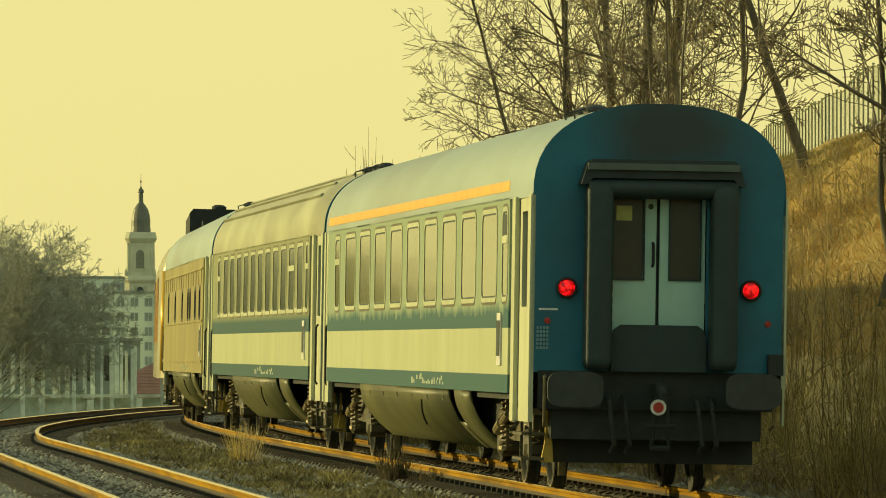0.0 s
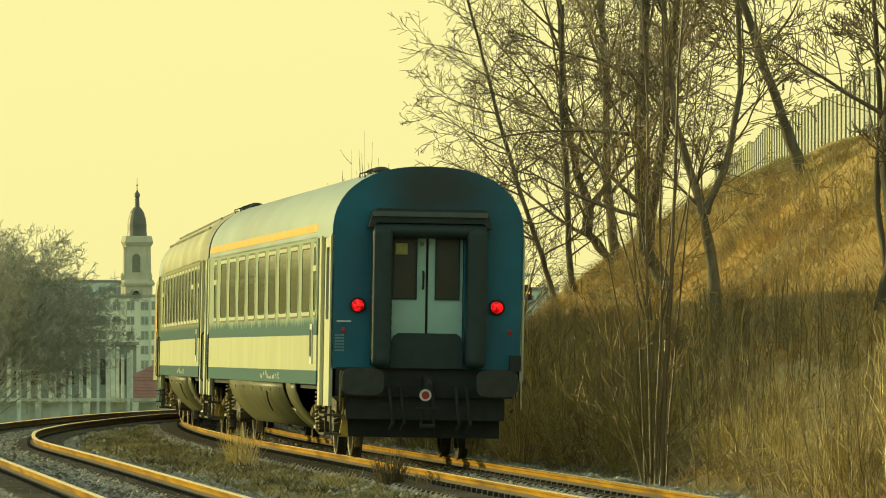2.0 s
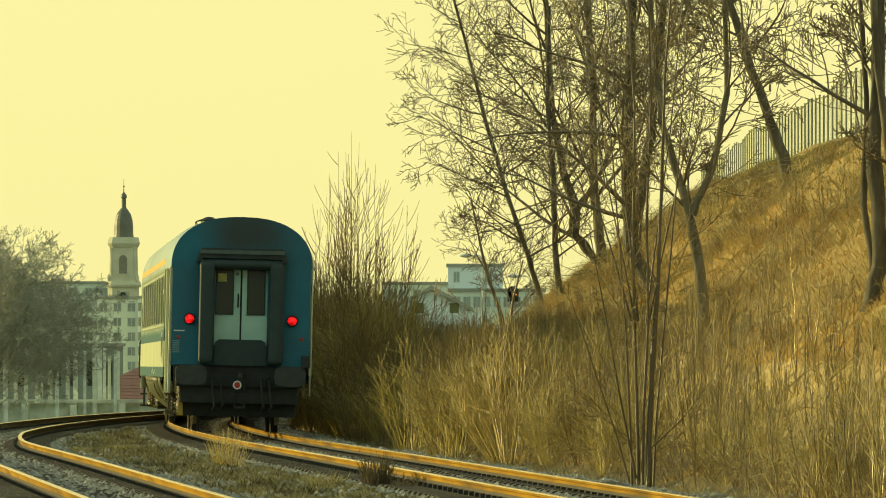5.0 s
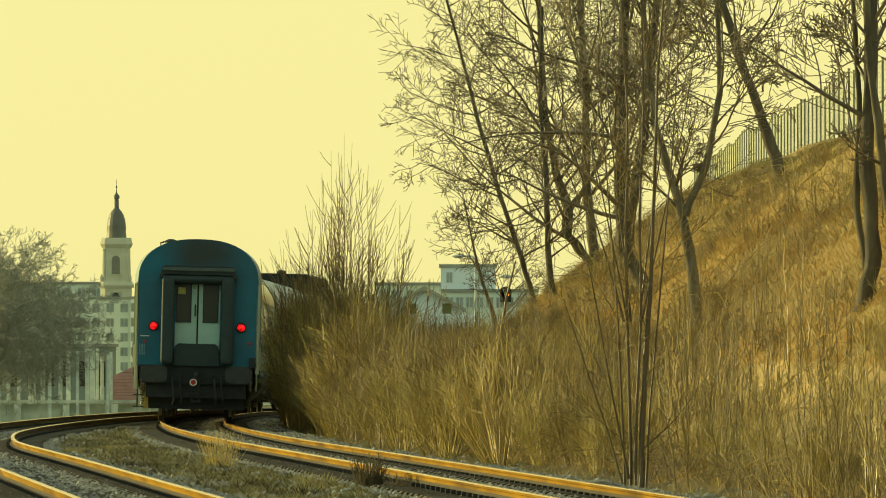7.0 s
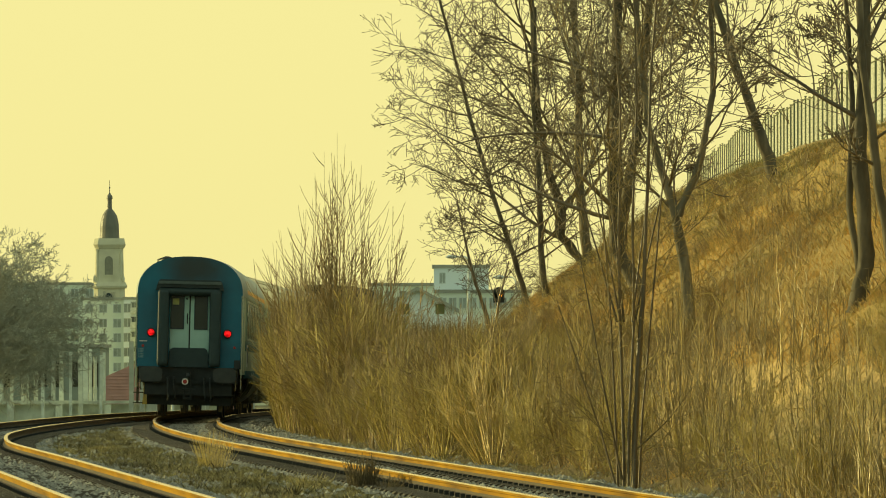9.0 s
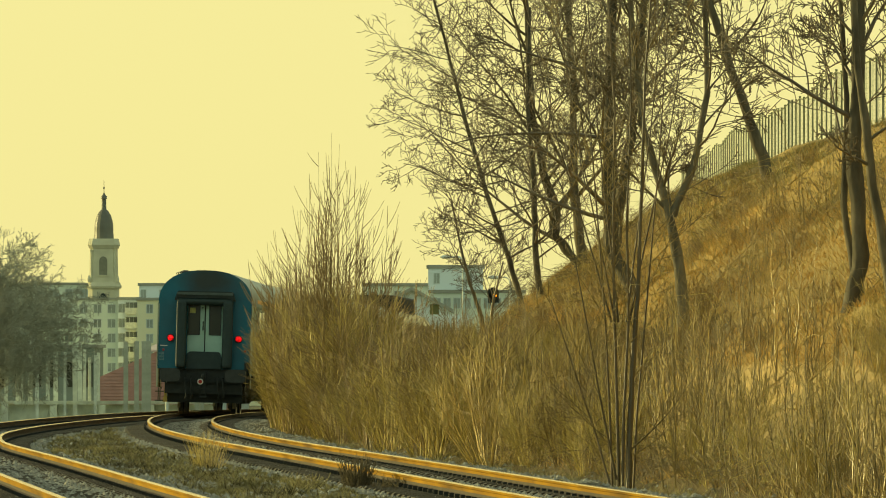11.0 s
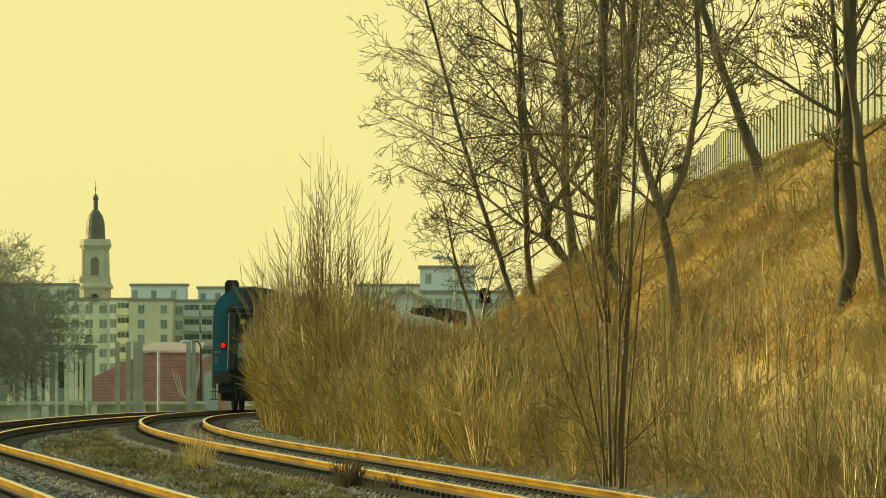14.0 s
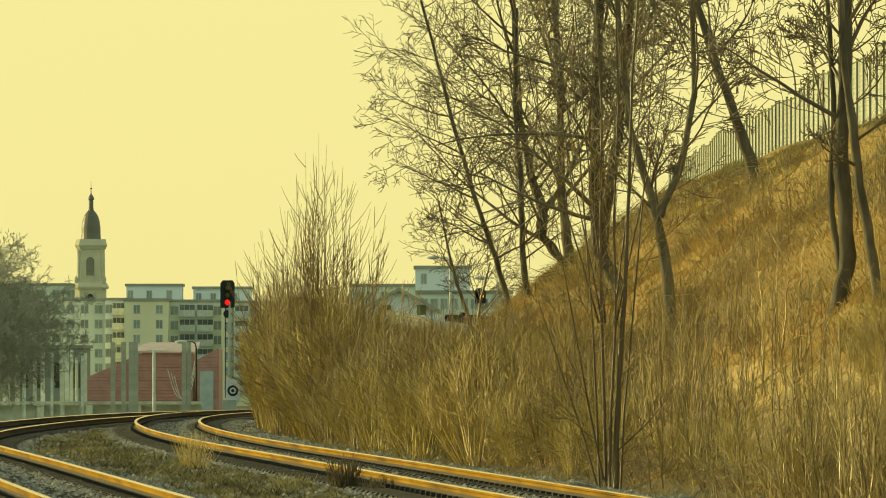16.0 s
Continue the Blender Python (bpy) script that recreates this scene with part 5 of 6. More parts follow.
        h = height * rng.uniform(0.55, 1.0) * (1 - 0.25 * out / max(spread, 0.01))
        foot = Vector((math.cos(a) * 0.22 * rng.random(), math.sin(a) * 0.22 * rng.random(), -0.1))
        top = Vector((math.cos(a) * out + lean, math.sin(a) * out, h))
        mid = foot.lerp(top, 0.5) + Vector((math.cos(a), math.sin(a), 0)) * out * 0.06 + rnd_dir(rng) * 0.06
        mid2 = foot.lerp(top, 0.78) + rnd_dir(rng) * 0.07
        rr = r * rng.uniform(0.7, 1.35)
        b.bar([foot, mid, mid2, top], rr, 0.0035, 3)
        for k in range(twigs):
            f = rng.uniform(0.35, 0.92)
            p = foot.lerp(mid, f * 2) if f < 0.5 else (mid.lerp(mid2, (f - 0.5) / 0.28) if f < 0.78 else mid2.lerp(top, (f - 0.78) / 0.22))
            d = (Vector((math.cos(a) * 0.6, math.sin(a) * 0.6, 1.1)) + rnd_dir(rng) * 1.0).normalized()
            ln = height * rng.uniform(0.07, 0.24)
            side.bar([p, p + d * ln], rr * 0.55, 0.003, 3)
    tagged(b.link("stem_mass", mat, t), "many thin upright stems", kind="stuff")
    tagged(side.link("twig_mass", mat, t), "fine side twigs", kind="stuff")
    return t


def sapling(seed, mat):
    """A cluster of thin leaning saplings, each with its side twigs a part."""
    rng = random.Random(seed)
    t = thing("thin_sapling", Matrix(), "cluster of thin leafless saplings", "sapling")
    rng0 = [rng.uniform(0.2, 1.6) for _ in range(8)]
    for i in range(8):
        a, f = rng.uniform(0, 6.283), rng.random()
        h = 2.7 * rng.uniform(0.5, 1.0)
        way = Vector((math.cos(a), math.sin(a), 0))
        pts = [way * (0.4 * rng0[i] + 0.5 * f * (q / 10) ** 1.2) + Vector((0, 0, h * q / 10 - 0.1)) + rnd_dir(rng) * 0.025 for q in range(11)]
        b = Bundle()
        r = rng.uniform(0.007, 0.019)
        b.bar(pts, r, 0.0035, 4)
        for k in range(15):
            j = rng.randrange(1, 10)
            p = pts[j]
            d = (way * rng.uniform(-0.3, 0.5) + Vector((0, 0, 1.0)) + rnd_dir(rng) * 1.05).normalized()
            b.sprout(j, 4, p + d * rng.uniform(0.2, 0.75))
        b.link("stem", mat, t)
    return t


def rod_shrub(x, y, rods, height, spread, seed, label):
    """A tall shrub: each rod is a part, its fine side twigs are joined."""
    rng = random.Random(seed)
    t = thing("tall_shrub", pose(x, y, ground_z(x, y) - 0.05), label, "shrub")
    twigs = Bundle()
    for i in range(rods):
        a = rng.uniform(0, 6.283)
        f = rng.random() ** 0.75
        h = height * (1 - 0.42 * f) * rng.uniform(0.72, 1.0)
        foot = Vector((math.cos(a) * 0.35 * f, math.sin(a) * 0.35 * f, -0.1))
        way = Vector((math.cos(a), math.sin(a), 0))
        reach = way * spread * f * rng.uniform(0.8, 1.0)
        lean = rnd_dir(rng) * 0.22
        pts = [foot + reach * (1 - (1 - q / 6) ** 2.2) + Vector((0, 0, h * q / 6)) + lean * (q / 6) ** 2 + rnd_dir(rng) * 0.035 * (q > 0) for q in range(7)]
        mid, mid2, top = pts[2], pts[4], pts[6]
        r = rng.uniform(0.009, 0.02)
        b = Bundle()
        b.bar(pts, r, 0.0035, 4)
        b.link("rod", M_STEM_DARK, t)
        for k in range(9):
            g = rng.uniform(0.3, 0.95)
            j = min(int(g * 6), 5)
            p = pts[j].lerp(pts[j + 1], g * 6 - j)
            d = (way * 0.55 + Vector((0, 0, 1.5)) + rnd_dir(rng) * 0.8).normalized()
            ln = rng.uniform(0.4, 1.3) * (1.1 - 0.5 * g)
            q1 = p + d * ln * 0.35
            q2 = q1 + (d + Vector((0, 0, 0.2))).normalized() * ln * 0.35
            twigs.bar([p, q1, q2, q2 + (d + Vector((0, 0, 0.5))).normalized() * ln * 0.3], 0.009, 0.0045, 3)
    tagged(twigs.link("twig_mass", M_STEM_DARK, t), "fine side twigs", kind="stuff")


def plant_shrubs():
    kinds = [shrub("golden_shrub", 34, 1.9, 0.8, 30 + i, M_STEM, "bushy golden-brown leafless shrub", 11, 0.0075) for i in range(4)]
    kinds += [shrub("brown_shrub", 28, 2.3, 0.8, 40 + i, M_STEM_DARK, "bushy dark brown leafless shrub", 11, 0.0078) for i in range(3)]
    kinds += [sapling(50 + i, M_STEM_PALE if i == 1 else M_SAPLING) for i in range(3)]
    rng = random.Random(8)
    used = set()

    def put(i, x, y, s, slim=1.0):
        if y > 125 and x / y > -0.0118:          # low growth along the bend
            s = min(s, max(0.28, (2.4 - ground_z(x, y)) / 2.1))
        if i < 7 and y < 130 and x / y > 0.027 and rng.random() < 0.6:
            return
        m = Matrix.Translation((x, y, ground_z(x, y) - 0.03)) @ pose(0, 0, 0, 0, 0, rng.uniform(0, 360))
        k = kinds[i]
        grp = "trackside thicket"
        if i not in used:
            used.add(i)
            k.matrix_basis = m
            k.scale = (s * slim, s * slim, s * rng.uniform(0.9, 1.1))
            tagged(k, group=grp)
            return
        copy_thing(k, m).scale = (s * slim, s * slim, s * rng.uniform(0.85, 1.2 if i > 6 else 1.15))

    # along the foot of the slope, thicker further off
    for _ in range(230):
        y = rng.uniform(97, 215)
        near = 2.9 if y > 120 else 3.1
        u = near + rng.random() ** 1.3 * (4.2 if y > 125 else 2.2)
        x = line(y)[0] + u
        put(7 + rng.randrange(3) if y < 114 and u > 3.6 else (rng.randrange(4) if rng.random() < 0.55 else 4 + rng.randrange(3)), x, y, rng.uniform(0.7, 1.15) * (1.4 if y > 150 else (1.1 if y > 120 else 0.75)))
    for _ in range(26):
        y = rng.uniform(76, 112)
        u = 3.4 + rng.random() * 3.4
        put(rng.randrange(4), line(y)[0] + u, y, rng.uniform(0.3, 0.6))
    for _ in range(30):
        y = rng.uniform(110, 200)
        u = 6.5 + rng.random() * 4.5
        put(4 + rng.randrange(3), line(y)[0] + u, y, rng.uniform(0.3, 0.6))
    for _ in range(26):
        y = rng.uniform(79, 98)
        put(rng.choice((0, 2, 7, 7, 8, 9, 9)), line(y)[0] + 2.9 + rng.random() * 1.6, y, rng.uniform(0.4, 0.75))
    for _ in range(20):
        y = rng.uniform(77, 124)
        put(7 + rng.randrange(3), line(y)[0] + 3.3 + rng.random() * 3.6, y, rng.uniform(0.55, 1.1))
    for _ in range(44):
        y = rng.uniform(96, 180)
        put(7 + rng.randrange(3), line(y)[0] + 6 + rng.random() * 5, y, rng.uniform(0.4, 0.8))
    for _ in range(42):
        y = rng.uniform(94, 140)
        put(7 + 2 * rng.randrange(2), line(y)[0] + rng.uniform(6.6, 11.2), y, rng.uniform(0.25, 0.6))
    # close to the clearance of the line, where it bends
    for _ in range(115):
        y = rng.uniform(150, 200)
        s = rng.uniform(1.0, 1.65)
        put(rng.randrange(7), line(y)[0] + 2.0 + 0.7 * s + rng.random() * 0.7, y, s)
    for _ in range(34):
        y = rng.uniform(158, 186)
        s = rng.uniform(1.45, 1.75)
        put(rng.randrange(7), line(y)[0] + 2.3 + rng.random() * 0.6, y, s * 1.1, 0.55)
    # sunlit stems beside the near end of the line
    for _ in range(18):
        y = rng.uniform(75, 83)
        put(rng.choice((7, 8, 9, 8)), line(y)[0] + rng.uniform(2.8, 3.9), y, rng.uniform(0.5, 0.85))
    # tall ones behind the bend
    for _ in range(30):
        y = rng.uniform(152, 186)
        put(rng.randrange(7), line(y)[0] + 3.1 + rng.random() * 0.9, y, rng.uniform(1.5, 1.85))
    # low brush all over the slope, thickest along the top of the shelf
    for _ in range(50):
        y = rng.uniform(92, 172)
        put(4 + rng.randrange(3), line(y)[0] + rng.uniform(7.8, 12.2), y, rng.uniform(0.12, 0.28))
    for _ in range(70):
        y = rng.uniform(84, 175)
        put(4 + rng.randrange(3), line(y)[0] + (6.3 + rng.gauss(0.8, 0.3) if rng.random() < 0.5 else rng.uniform(6.5, 12)), y, rng.uniform(0.18, 0.42))
    # upright dark stems before the shelf, and a denser clump where it ends
    for _ in range(4):
        y = rng.uniform(92, 108)
        put(7 + 2 * rng.randrange(2), y * rng.uniform(0.036, 0.06), y, rng.uniform(0.6, 0.8))
    for _ in range(12):
        y = rng.uniform(90, 104)
        put(rng.randrange(7), y * rng.uniform(0.0565, 0.067), y, rng.uniform(0.4, 0.6))
    # fan-shaped bush close to the rail
    b = shrub("golden_shrub", 32, 2.4, 1.3, 61, M_STEM_PALE, "bright fan-shaped golden shrub beside the rail", 13, 0.0105)
    b.matrix_basis = pose(0.53, 111.5, ground_z(0.53, 111.5) - 0.03)
    # tall rod-like shrub
    rod_shrub(-2.92, 166.0, 90, 7.0, 1.6, 62, "tall leafless shrub with upright rods")
    rod_shrub(-1.7, 172.0, 24, 5.0, 1.5, 63, "leafless shrub with thin upright rods")


plant_shrubs()


def scatter_grass(name, label, mat, n, place, h0, h1, w=0.006, seed=1):
    """Many pointed blades in one mesh."""
    rng = random.Random(seed)
    v, f = [], []
    for _ in range(n):
        got = place(rng)
        if got is None:
            continue
        x, y, k = got
        z = ground_z(x, y) - 0.02
        h = rng.uniform(h0, h1) * k
        a, b = rng.uniform(0, 6.28), rng.uniform(0, 6.28)
        lx, ly = math.cos(a) * h * rng.uniform(0.3, 1.5), math.sin(a) * h * rng.uniform(0.3, 1.5)
        wx, wy = math.cos(b) * w, math.sin(b) * w
        i = len(v)
        v += [(x - wx, y - wy, z), (x + wx, y + wy, z), (x + lx, y + ly, z + h * 0.9)]
        f.append((i, i + 1, i + 2))
    return tagged(mesh_object(name, v, f, [mat]), label, "grass", kind="stuff")


def on_hill(rng):
    y = 78 + 125 * rng.random() ** 1.1
    u = rng.uniform(3.2, 13.2)
    if line(y)[0] + u > 0.066 * y and rng.random() < 0.8:
        return None
    if u > 10.0 + 1.2 * noise.noise(Vector((u * 0.5, y * 0.1, 4.0))) and rng.random() < 0.75:
        return None
    k = 1.0 + 0.8 * noise.noise(Vector((u * 1.1, y * 0.2, 2.0)))
    if thicket(u, y) and rng.random() < 0.6:
        return None
    if bench(u, y):
        if rng.random() < 0.9:
            return None
        k *= 0.7
    return line(y)[0] + u, y, k


def near_crest(rng):
    y = 90 + 105 * rng.random()
    u = 13.3 - 4.4 * rng.random() ** 1.5
    return line(y)[0] + u, y, 1.0 + 0.8 * noise.noise(Vector((u * 1.1, y * 0.2, 6.0)))


def in_strip(rng):
    y = 72 + 110 * rng.random() ** 1.3
    side = interp(y, SIDING)
    if side > -2.6:
        return None
    u = side / 2 + rng.gauss(0, 0.42)
    if abs(u) < 0.95 or abs(u - side) < 0.95:
        return None
    return line(y)[0] + u, y, 0.7 + 0.9 * max(0, noise.noise(Vector((u * 1.5, y * 0.5, 8.0))) + 0.25)


scatter_grass("dry_hill_grass", "long dry golden grass on the embankment", M_GRASS, 470000, on_hill, 0.05, 0.17, 0.0065, 1)
scatter_grass("olive_hill_grass", "dull olive grass near the top of the embankment", M_GRASS_OLIVE, 80000, near_crest, 0.05, 0.16, 0.0065, 7)
scatter_grass("strip_grass", "matted winter grass between the tracks", M_GRASS_DULL, 26000, in_strip, 0.03, 0.12, 0.007, 2)
def in_tussocks(seed):
    rng = random.Random(seed)
    centres = []
    while len(centres) < 900:
        y = 73 + 95 * rng.random() ** 1.2
        side = interp(y, SIDING)
        u = side / 2 + rng.gauss(0, 0.72)
        if abs(u) > 1.0 and abs(u - side) > 1.0 and side < -2.8:
            centres.append((line(y)[0] + u, y, rng.uniform(0.07, 0.24), rng.uniform(0.5, 1.7)))
    def place(r):
        x, y, w, k = r.choice(centres)
        return x + r.gauss(0, w * 0.6), y + r.gauss(0, w), k
    return place


scatter_grass("grass_tussocks", "straw-coloured grass tussocks between the tracks", M_GRASS_DULL, 90000, in_tussocks(9), 0.03, 0.10, 0.009, 4)
scatter_grass("dead_weeds", "dark rotting weeds between the tracks", M_WEED, 16000, in_tussocks(13), 0.03, 0.13, 0.009, 14)
scatter_grass("track_edge_grass", "low mossy grass growing up to the rails", M_GRASS_DULL, 26000, lambda r: (lambda y: (line(y)[0] + (r.uniform(-1.75, -0.9) if r.random() < 0.6 else interp(y, SIDING) + r.uniform(0.9, 1.6)), y, 1.0))(r.uniform(76, 205)), 0.02, 0.09, 0.008, 15)
scatter_grass("verge_grass", "dull grass along the foot of the slope", M_GRASS_DULL, 14000, lambda r: (lambda y: (line(y)[0] + r.uniform(2.3, 4.5), y, 1.0))(r.uniform(72, 190)), 0.06, 0.22, 0.006, 3)


def brambles():
    """Low tangles of thin arching canes all over the slope."""
    rng = random.Random(23)
    for name, label, mat, n in (("bramble_tangle", "low brown tangle of dry canes on the slope", M_STEM_DARK, 6500), ("dry_canes", "pale dry canes scattered on the slope", M_STEM, 5000)):
        b = Bundle()
        k = 0
        while k < n:
            y = rng.uniform(80, 190)
            u = 3.2 + 8.5 * rng.random() ** 1.5
            if bench(u, y) or noise.noise(Vector((u * 0.6, y * 0.12, 14.0 if mat is M_STEM_DARK else 19.0))) < -0.05:
                continue
            k += 1
            x = line(y)[0] + u
            a, ln = rng.uniform(0, 6.283), rng.uniform(0.2, 0.75)
            w = Vector((math.cos(a), math.sin(a), 0))
            p = Vector((x, y, ground_z(x, y) - 0.02))
            b.bar([p, p + w * ln * 0.4 + Vector((0, 0, ln * rng.uniform(0.3, 0.7))), p + w * ln + Vector((0, 0, ln * rng.uniform(0.05, 0.6)))], 0.0065, 0.003, 3)
        tagged(b.link(name, mat), label, "undergrowth", kind="stuff")


brambles()


def fallen_branch(x, y, length, turn, seed):
    """A bleached branch with side twigs that lies on the slope."""
    rng = random.Random(seed)
    t = thing("fallen_branch", pose(x, y, ground_z(x, y) + 0.05, 0, 0, turn), "bleached fallen branch lying on the grassy slope", "branch", "fallen branches")
    b = Bundle()
    rise = (ground_z(x + math.cos(radians(turn)) * length, y + math.sin(radians(turn)) * length) - ground_z(x, y)) / length
    pts = [Vector((length * q / 6, rng.uniform(-0.05, 0.05), length * q / 6 * rise + 0.28 * length * (q / 6) * (1 - q / 6) + rng.uniform(0, 0.04))) for q in range(7)]
    b.bar(pts, 0.016, 0.006, 5)
    b.link("stem", M_STEM_PALE, t)
    for k in range(6):
        tw = Bundle()
        p = pts[1 + k % 5]
        d = (Vector((0.8, rng.choice((-1, 1)) * rng.uniform(0.3, 0.9), rng.uniform(0.1, 0.9)))).normalized()
        tw.bar([p, p + d * 0.25, p + d * rng.uniform(0.4, 0.7) + Vector((0, 0, 0.1))], 0.008, 0.003, 3)
        tw.link("twig", M_STEM_PALE, t)


_rng = random.Random(31)
for i in range(34):
    _y = _rng.uniform(92, 158)
    fallen_branch(line(_y)[0] + _rng.uniform(5.5, 11.8), _y, _rng.uniform(0.7, 1.9), _rng.uniform(-200, 20), 300 + i)


def tuft(x, y, n, h, spread, mat, label, seed, thick=0.005):
    rng = random.Random(seed)
    b = Bundle()
    for _ in range(n):
        a, o = rng.uniform(0, 6.28), rng.random() ** 0.6
        p = Vector((math.cos(a) * spread * o * 0.5, math.sin(a) * spread * o, -0.03))
        q = p + Vector((math.cos(a) * spread * o * 0.45, math.sin(a) * spread * o * 0.4, h * rng.uniform(0.5, 1)))
        b.bar([p, p.lerp(q, 0.55) + rnd_dir(rng) * 0.03, q + rnd_dir(rng) * 0.05], thick, thick * 0.6, 3)
    ob = tagged(b.link("grass_tuft", mat), label, "grass tuft")
    ob.matrix_basis = pose(x, y, ground_z(x, y))


tuft(-3.72, 107.0, 200, 0.64, 0.4, M_STEM, "tall dry golden grass tuft between the tracks", 5, 0.0027)
tuft(-1.24, 89.8, 220, 0.5, 0.26, M_WEED, "dark dead weed clump beside the rail", 6)
tuft(-0.85, 88.6, 110, 0.26, 0.3, M_WEED, "small dark dead weed clump", 7)
tuft(-1.9, 90.5, 120, 0.22, 0.34, M_GRASS_DULL, "matted straw clump between the tracks", 8)

# ---------------------------------------------------------------- fence on the slope
def build_fence():
    green = surface("grey_green_fence_paint", (0.26, 0.27, 0.14), (0.19, 0.2, 0.1), 3, 40, 0.6, bump=0.1)
    f = thing("mesh_fence", Matrix(), "grey-green wire mesh fence along the top of the slope", "fence")
    post = None
    y0, y1, high = 122.0, 296.0, 1.42

    def foot(y):
        x = interp(y, FENCE_X)
        return Vector((x, y, ground_z(x, y)))

    y = y0
    while y < y1:
        if post is None:
            bm = bmesh.new()
            box(bm, -0.02, 0.02, -0.02, 0.02, -0.15, high + 0.03)
            box(bm, -0.028, 0.028, -0.028, 0.028, high + 0.03, high + 0.06)
            o = post = part("fence_post", bm, green, f)
        else:
            o = new("fence_post", post.data)
            o.parent = f
        o.matrix_basis = Matrix.Translation(foot(y))
        y += 2.4
    mesh = Bundle()
    ys = [y0 + 2.4 * i for i in range(int((y1 - y0) / 2.4) + 1)]
    for i in range(14):
        for a, b in zip(ys, ys[1:]):
            mesh.bar([foot(a) + Vector((0, 0, 0.1 + 0.1 * i)), foot(b) + Vector((0, 0, 0.1 + 0.1 * i))], 0.003, 0.003, 3)
    yy = y0
    while yy < ys[-1]:
        p = foot(yy)
        mesh.bar([p + Vector((0, 0, 0.1)), p + Vector((0, 0, high))], 0.0035, 0.0035, 3)
        yy += 0.4 + 0.003 * (yy - y0)
    tagged(mesh.link("wire_mesh", green, f), "thin welded wire mesh", kind="stuff")
    for h in (0.12, high):
        bm = bmesh.new()
        tube(bm, [foot(q) + Vector((0, 0, h)) for q in ys], 0.016, 5)
        part("fence_rail", bm, green, f)


build_fence()


# ---------------------------------------------------------------- signals and lamps by the line
M_LIT_RED = glow("lit_red_signal", (0.95, 0.008, 0.012), 1.8)
M_LIT_AMBER = glow("lit_amber_signal", (1.0, 0.28, 0.02), 4.0)
# Concrete lightened to carry the haze over the yard.
M_YARD = surface("hazed_yard_concrete", (0.72, 0.77, 0.63), (0.55, 0.59, 0.48), 2, 50, 0.85, bump=0.3, vary=0.15, dirt=(0.3, 0.3, 0.22), dirt_amount=0.5)
M_CONC_DARK = surface("darker_yard_concrete", (0.47, 0.49, 0.38), (0.33, 0.35, 0.27), 2, 50, 0.85, bump=0.3, vary=0.15, dirt=(0.45, 0.46, 0.36), dirt_amount=0.5)
M_PALE = surface("pale_galvanised_post", (0.66, 0.72, 0.64), (0.52, 0.57, 0.5), 3, 40, 0.5, bump=0.05)


def signal_mast():
    x, y = -7.85, 260.0
    z = -0.38
    s = thing("railway_signal", pose(x, y, z), "black railway signal on a pale post, showing red", "signal")
    bm = bmesh.new()
    tube(bm, [(0.06, 0, 0), (0.06, 0, 3.7)], 0.075, 12)
    box(bm, -0.2, 0.3, -0.2, 0.2, -0.3, 0.12)
    part("post", bm, M_PALE, s)
    bm = bmesh.new()
    pts = [(-0.26, 0.05), (-0.22, 0.0), (0.22, 0.0), (0.26, 0.05), (0.26, 0.9), (0.18, 1.01), (-0.18, 1.01), (-0.26, 0.9)]
    extrude_poly(bm, [(a - 0.02, b + 3.48) for a, b in pts], -0.06, 0.05)
    head = part("signal_head", bm, M_DARK, s, "black signal head with lamp hoods")
    for k, zz in enumerate((3.68, 3.95, 4.22)):
        bm = bmesh.new()
        turned(bm, [(0.105, -0.05), (0.11, -0.22), (0.12, -0.22), (0.115, -0.05)], (-0.02, 0, zz), "y", 14)
        part("hood", bm, M_DARK, head)
        bm = bmesh.new()
        turned(bm, [(0.1, -0.06), (0.08, -0.08), (0.001, -0.09)], (-0.02, 0, zz), "y", 14)
        part("lens", bm, M_LIT_RED if k == 0 else M_GLASS, head)
    bm = bmesh.new()
    turned(bm, [(0.13, -0.04), (0.15, -0.03), (0.15, 0.03), (0.001, 0.04)], (-0.02, -0.02, 3.26), "y", 16)
    part("repeater_lamp", bm, M_DARK, s)
    bm = bmesh.new()
    for dx in (-0.14, 0.14):
        tube(bm, [(dx + 0.04, 0.12, 0.2), (dx + 0.04, 0.12, 3.5)], 0.018, 5)
    for i in range(11):
        tube(bm, [(-0.1, 0.12, 0.4 + 0.28 * i), (0.18, 0.12, 0.4 + 0.28 * i)], 0.012, 5)
    part("ladder", bm, M_BUFFER, s)
    bm = bmesh.new()
    box(bm, -0.08, 0.44, -0.12, -0.09, 0.04, 0.88)
    board = part("target_board", bm, surface("white_enamel_board", (0.92, 0.94, 0.92), (0.86, 0.88, 0.86), 3, 30, 0.4, bump=0.02), s, "white board with a black ring", bevel=0.01)
    bm = bmesh.new()
    loft(bm, [disc_ring((0.18, yy, 0.46), (0, 1, 0), rr, 20) for rr, yy in ((0.12, -0.128), (0.2, -0.128), (0.2, -0.121), (0.12, -0.121), (0.12, -0.128))], caps=False)
    part("ring", bm, M_SOOT_SHADE, board)
    bm = bmesh.new()
    turned(bm, [(0.06, -0.121), (0.06, -0.128), (0.001, -0.129)], (0.18, 0, 0.46), "y", 14)
    part("dot", bm, M_SOOT_SHADE, board)


signal_mast()


def far_signal():
    x, y = 1.55, 296.0
    z = ground_z(x, y)
    s = thing("railway_signal", pose(x, y, z), "dark round signal showing an amber light", "signal")
    bm = bmesh.new()
    tube(bm, [(0, 0, -0.2), (0, 0, 1.0)], 0.06, 8)
    part("post", bm, M_DARK, s)
    bm = bmesh.new()
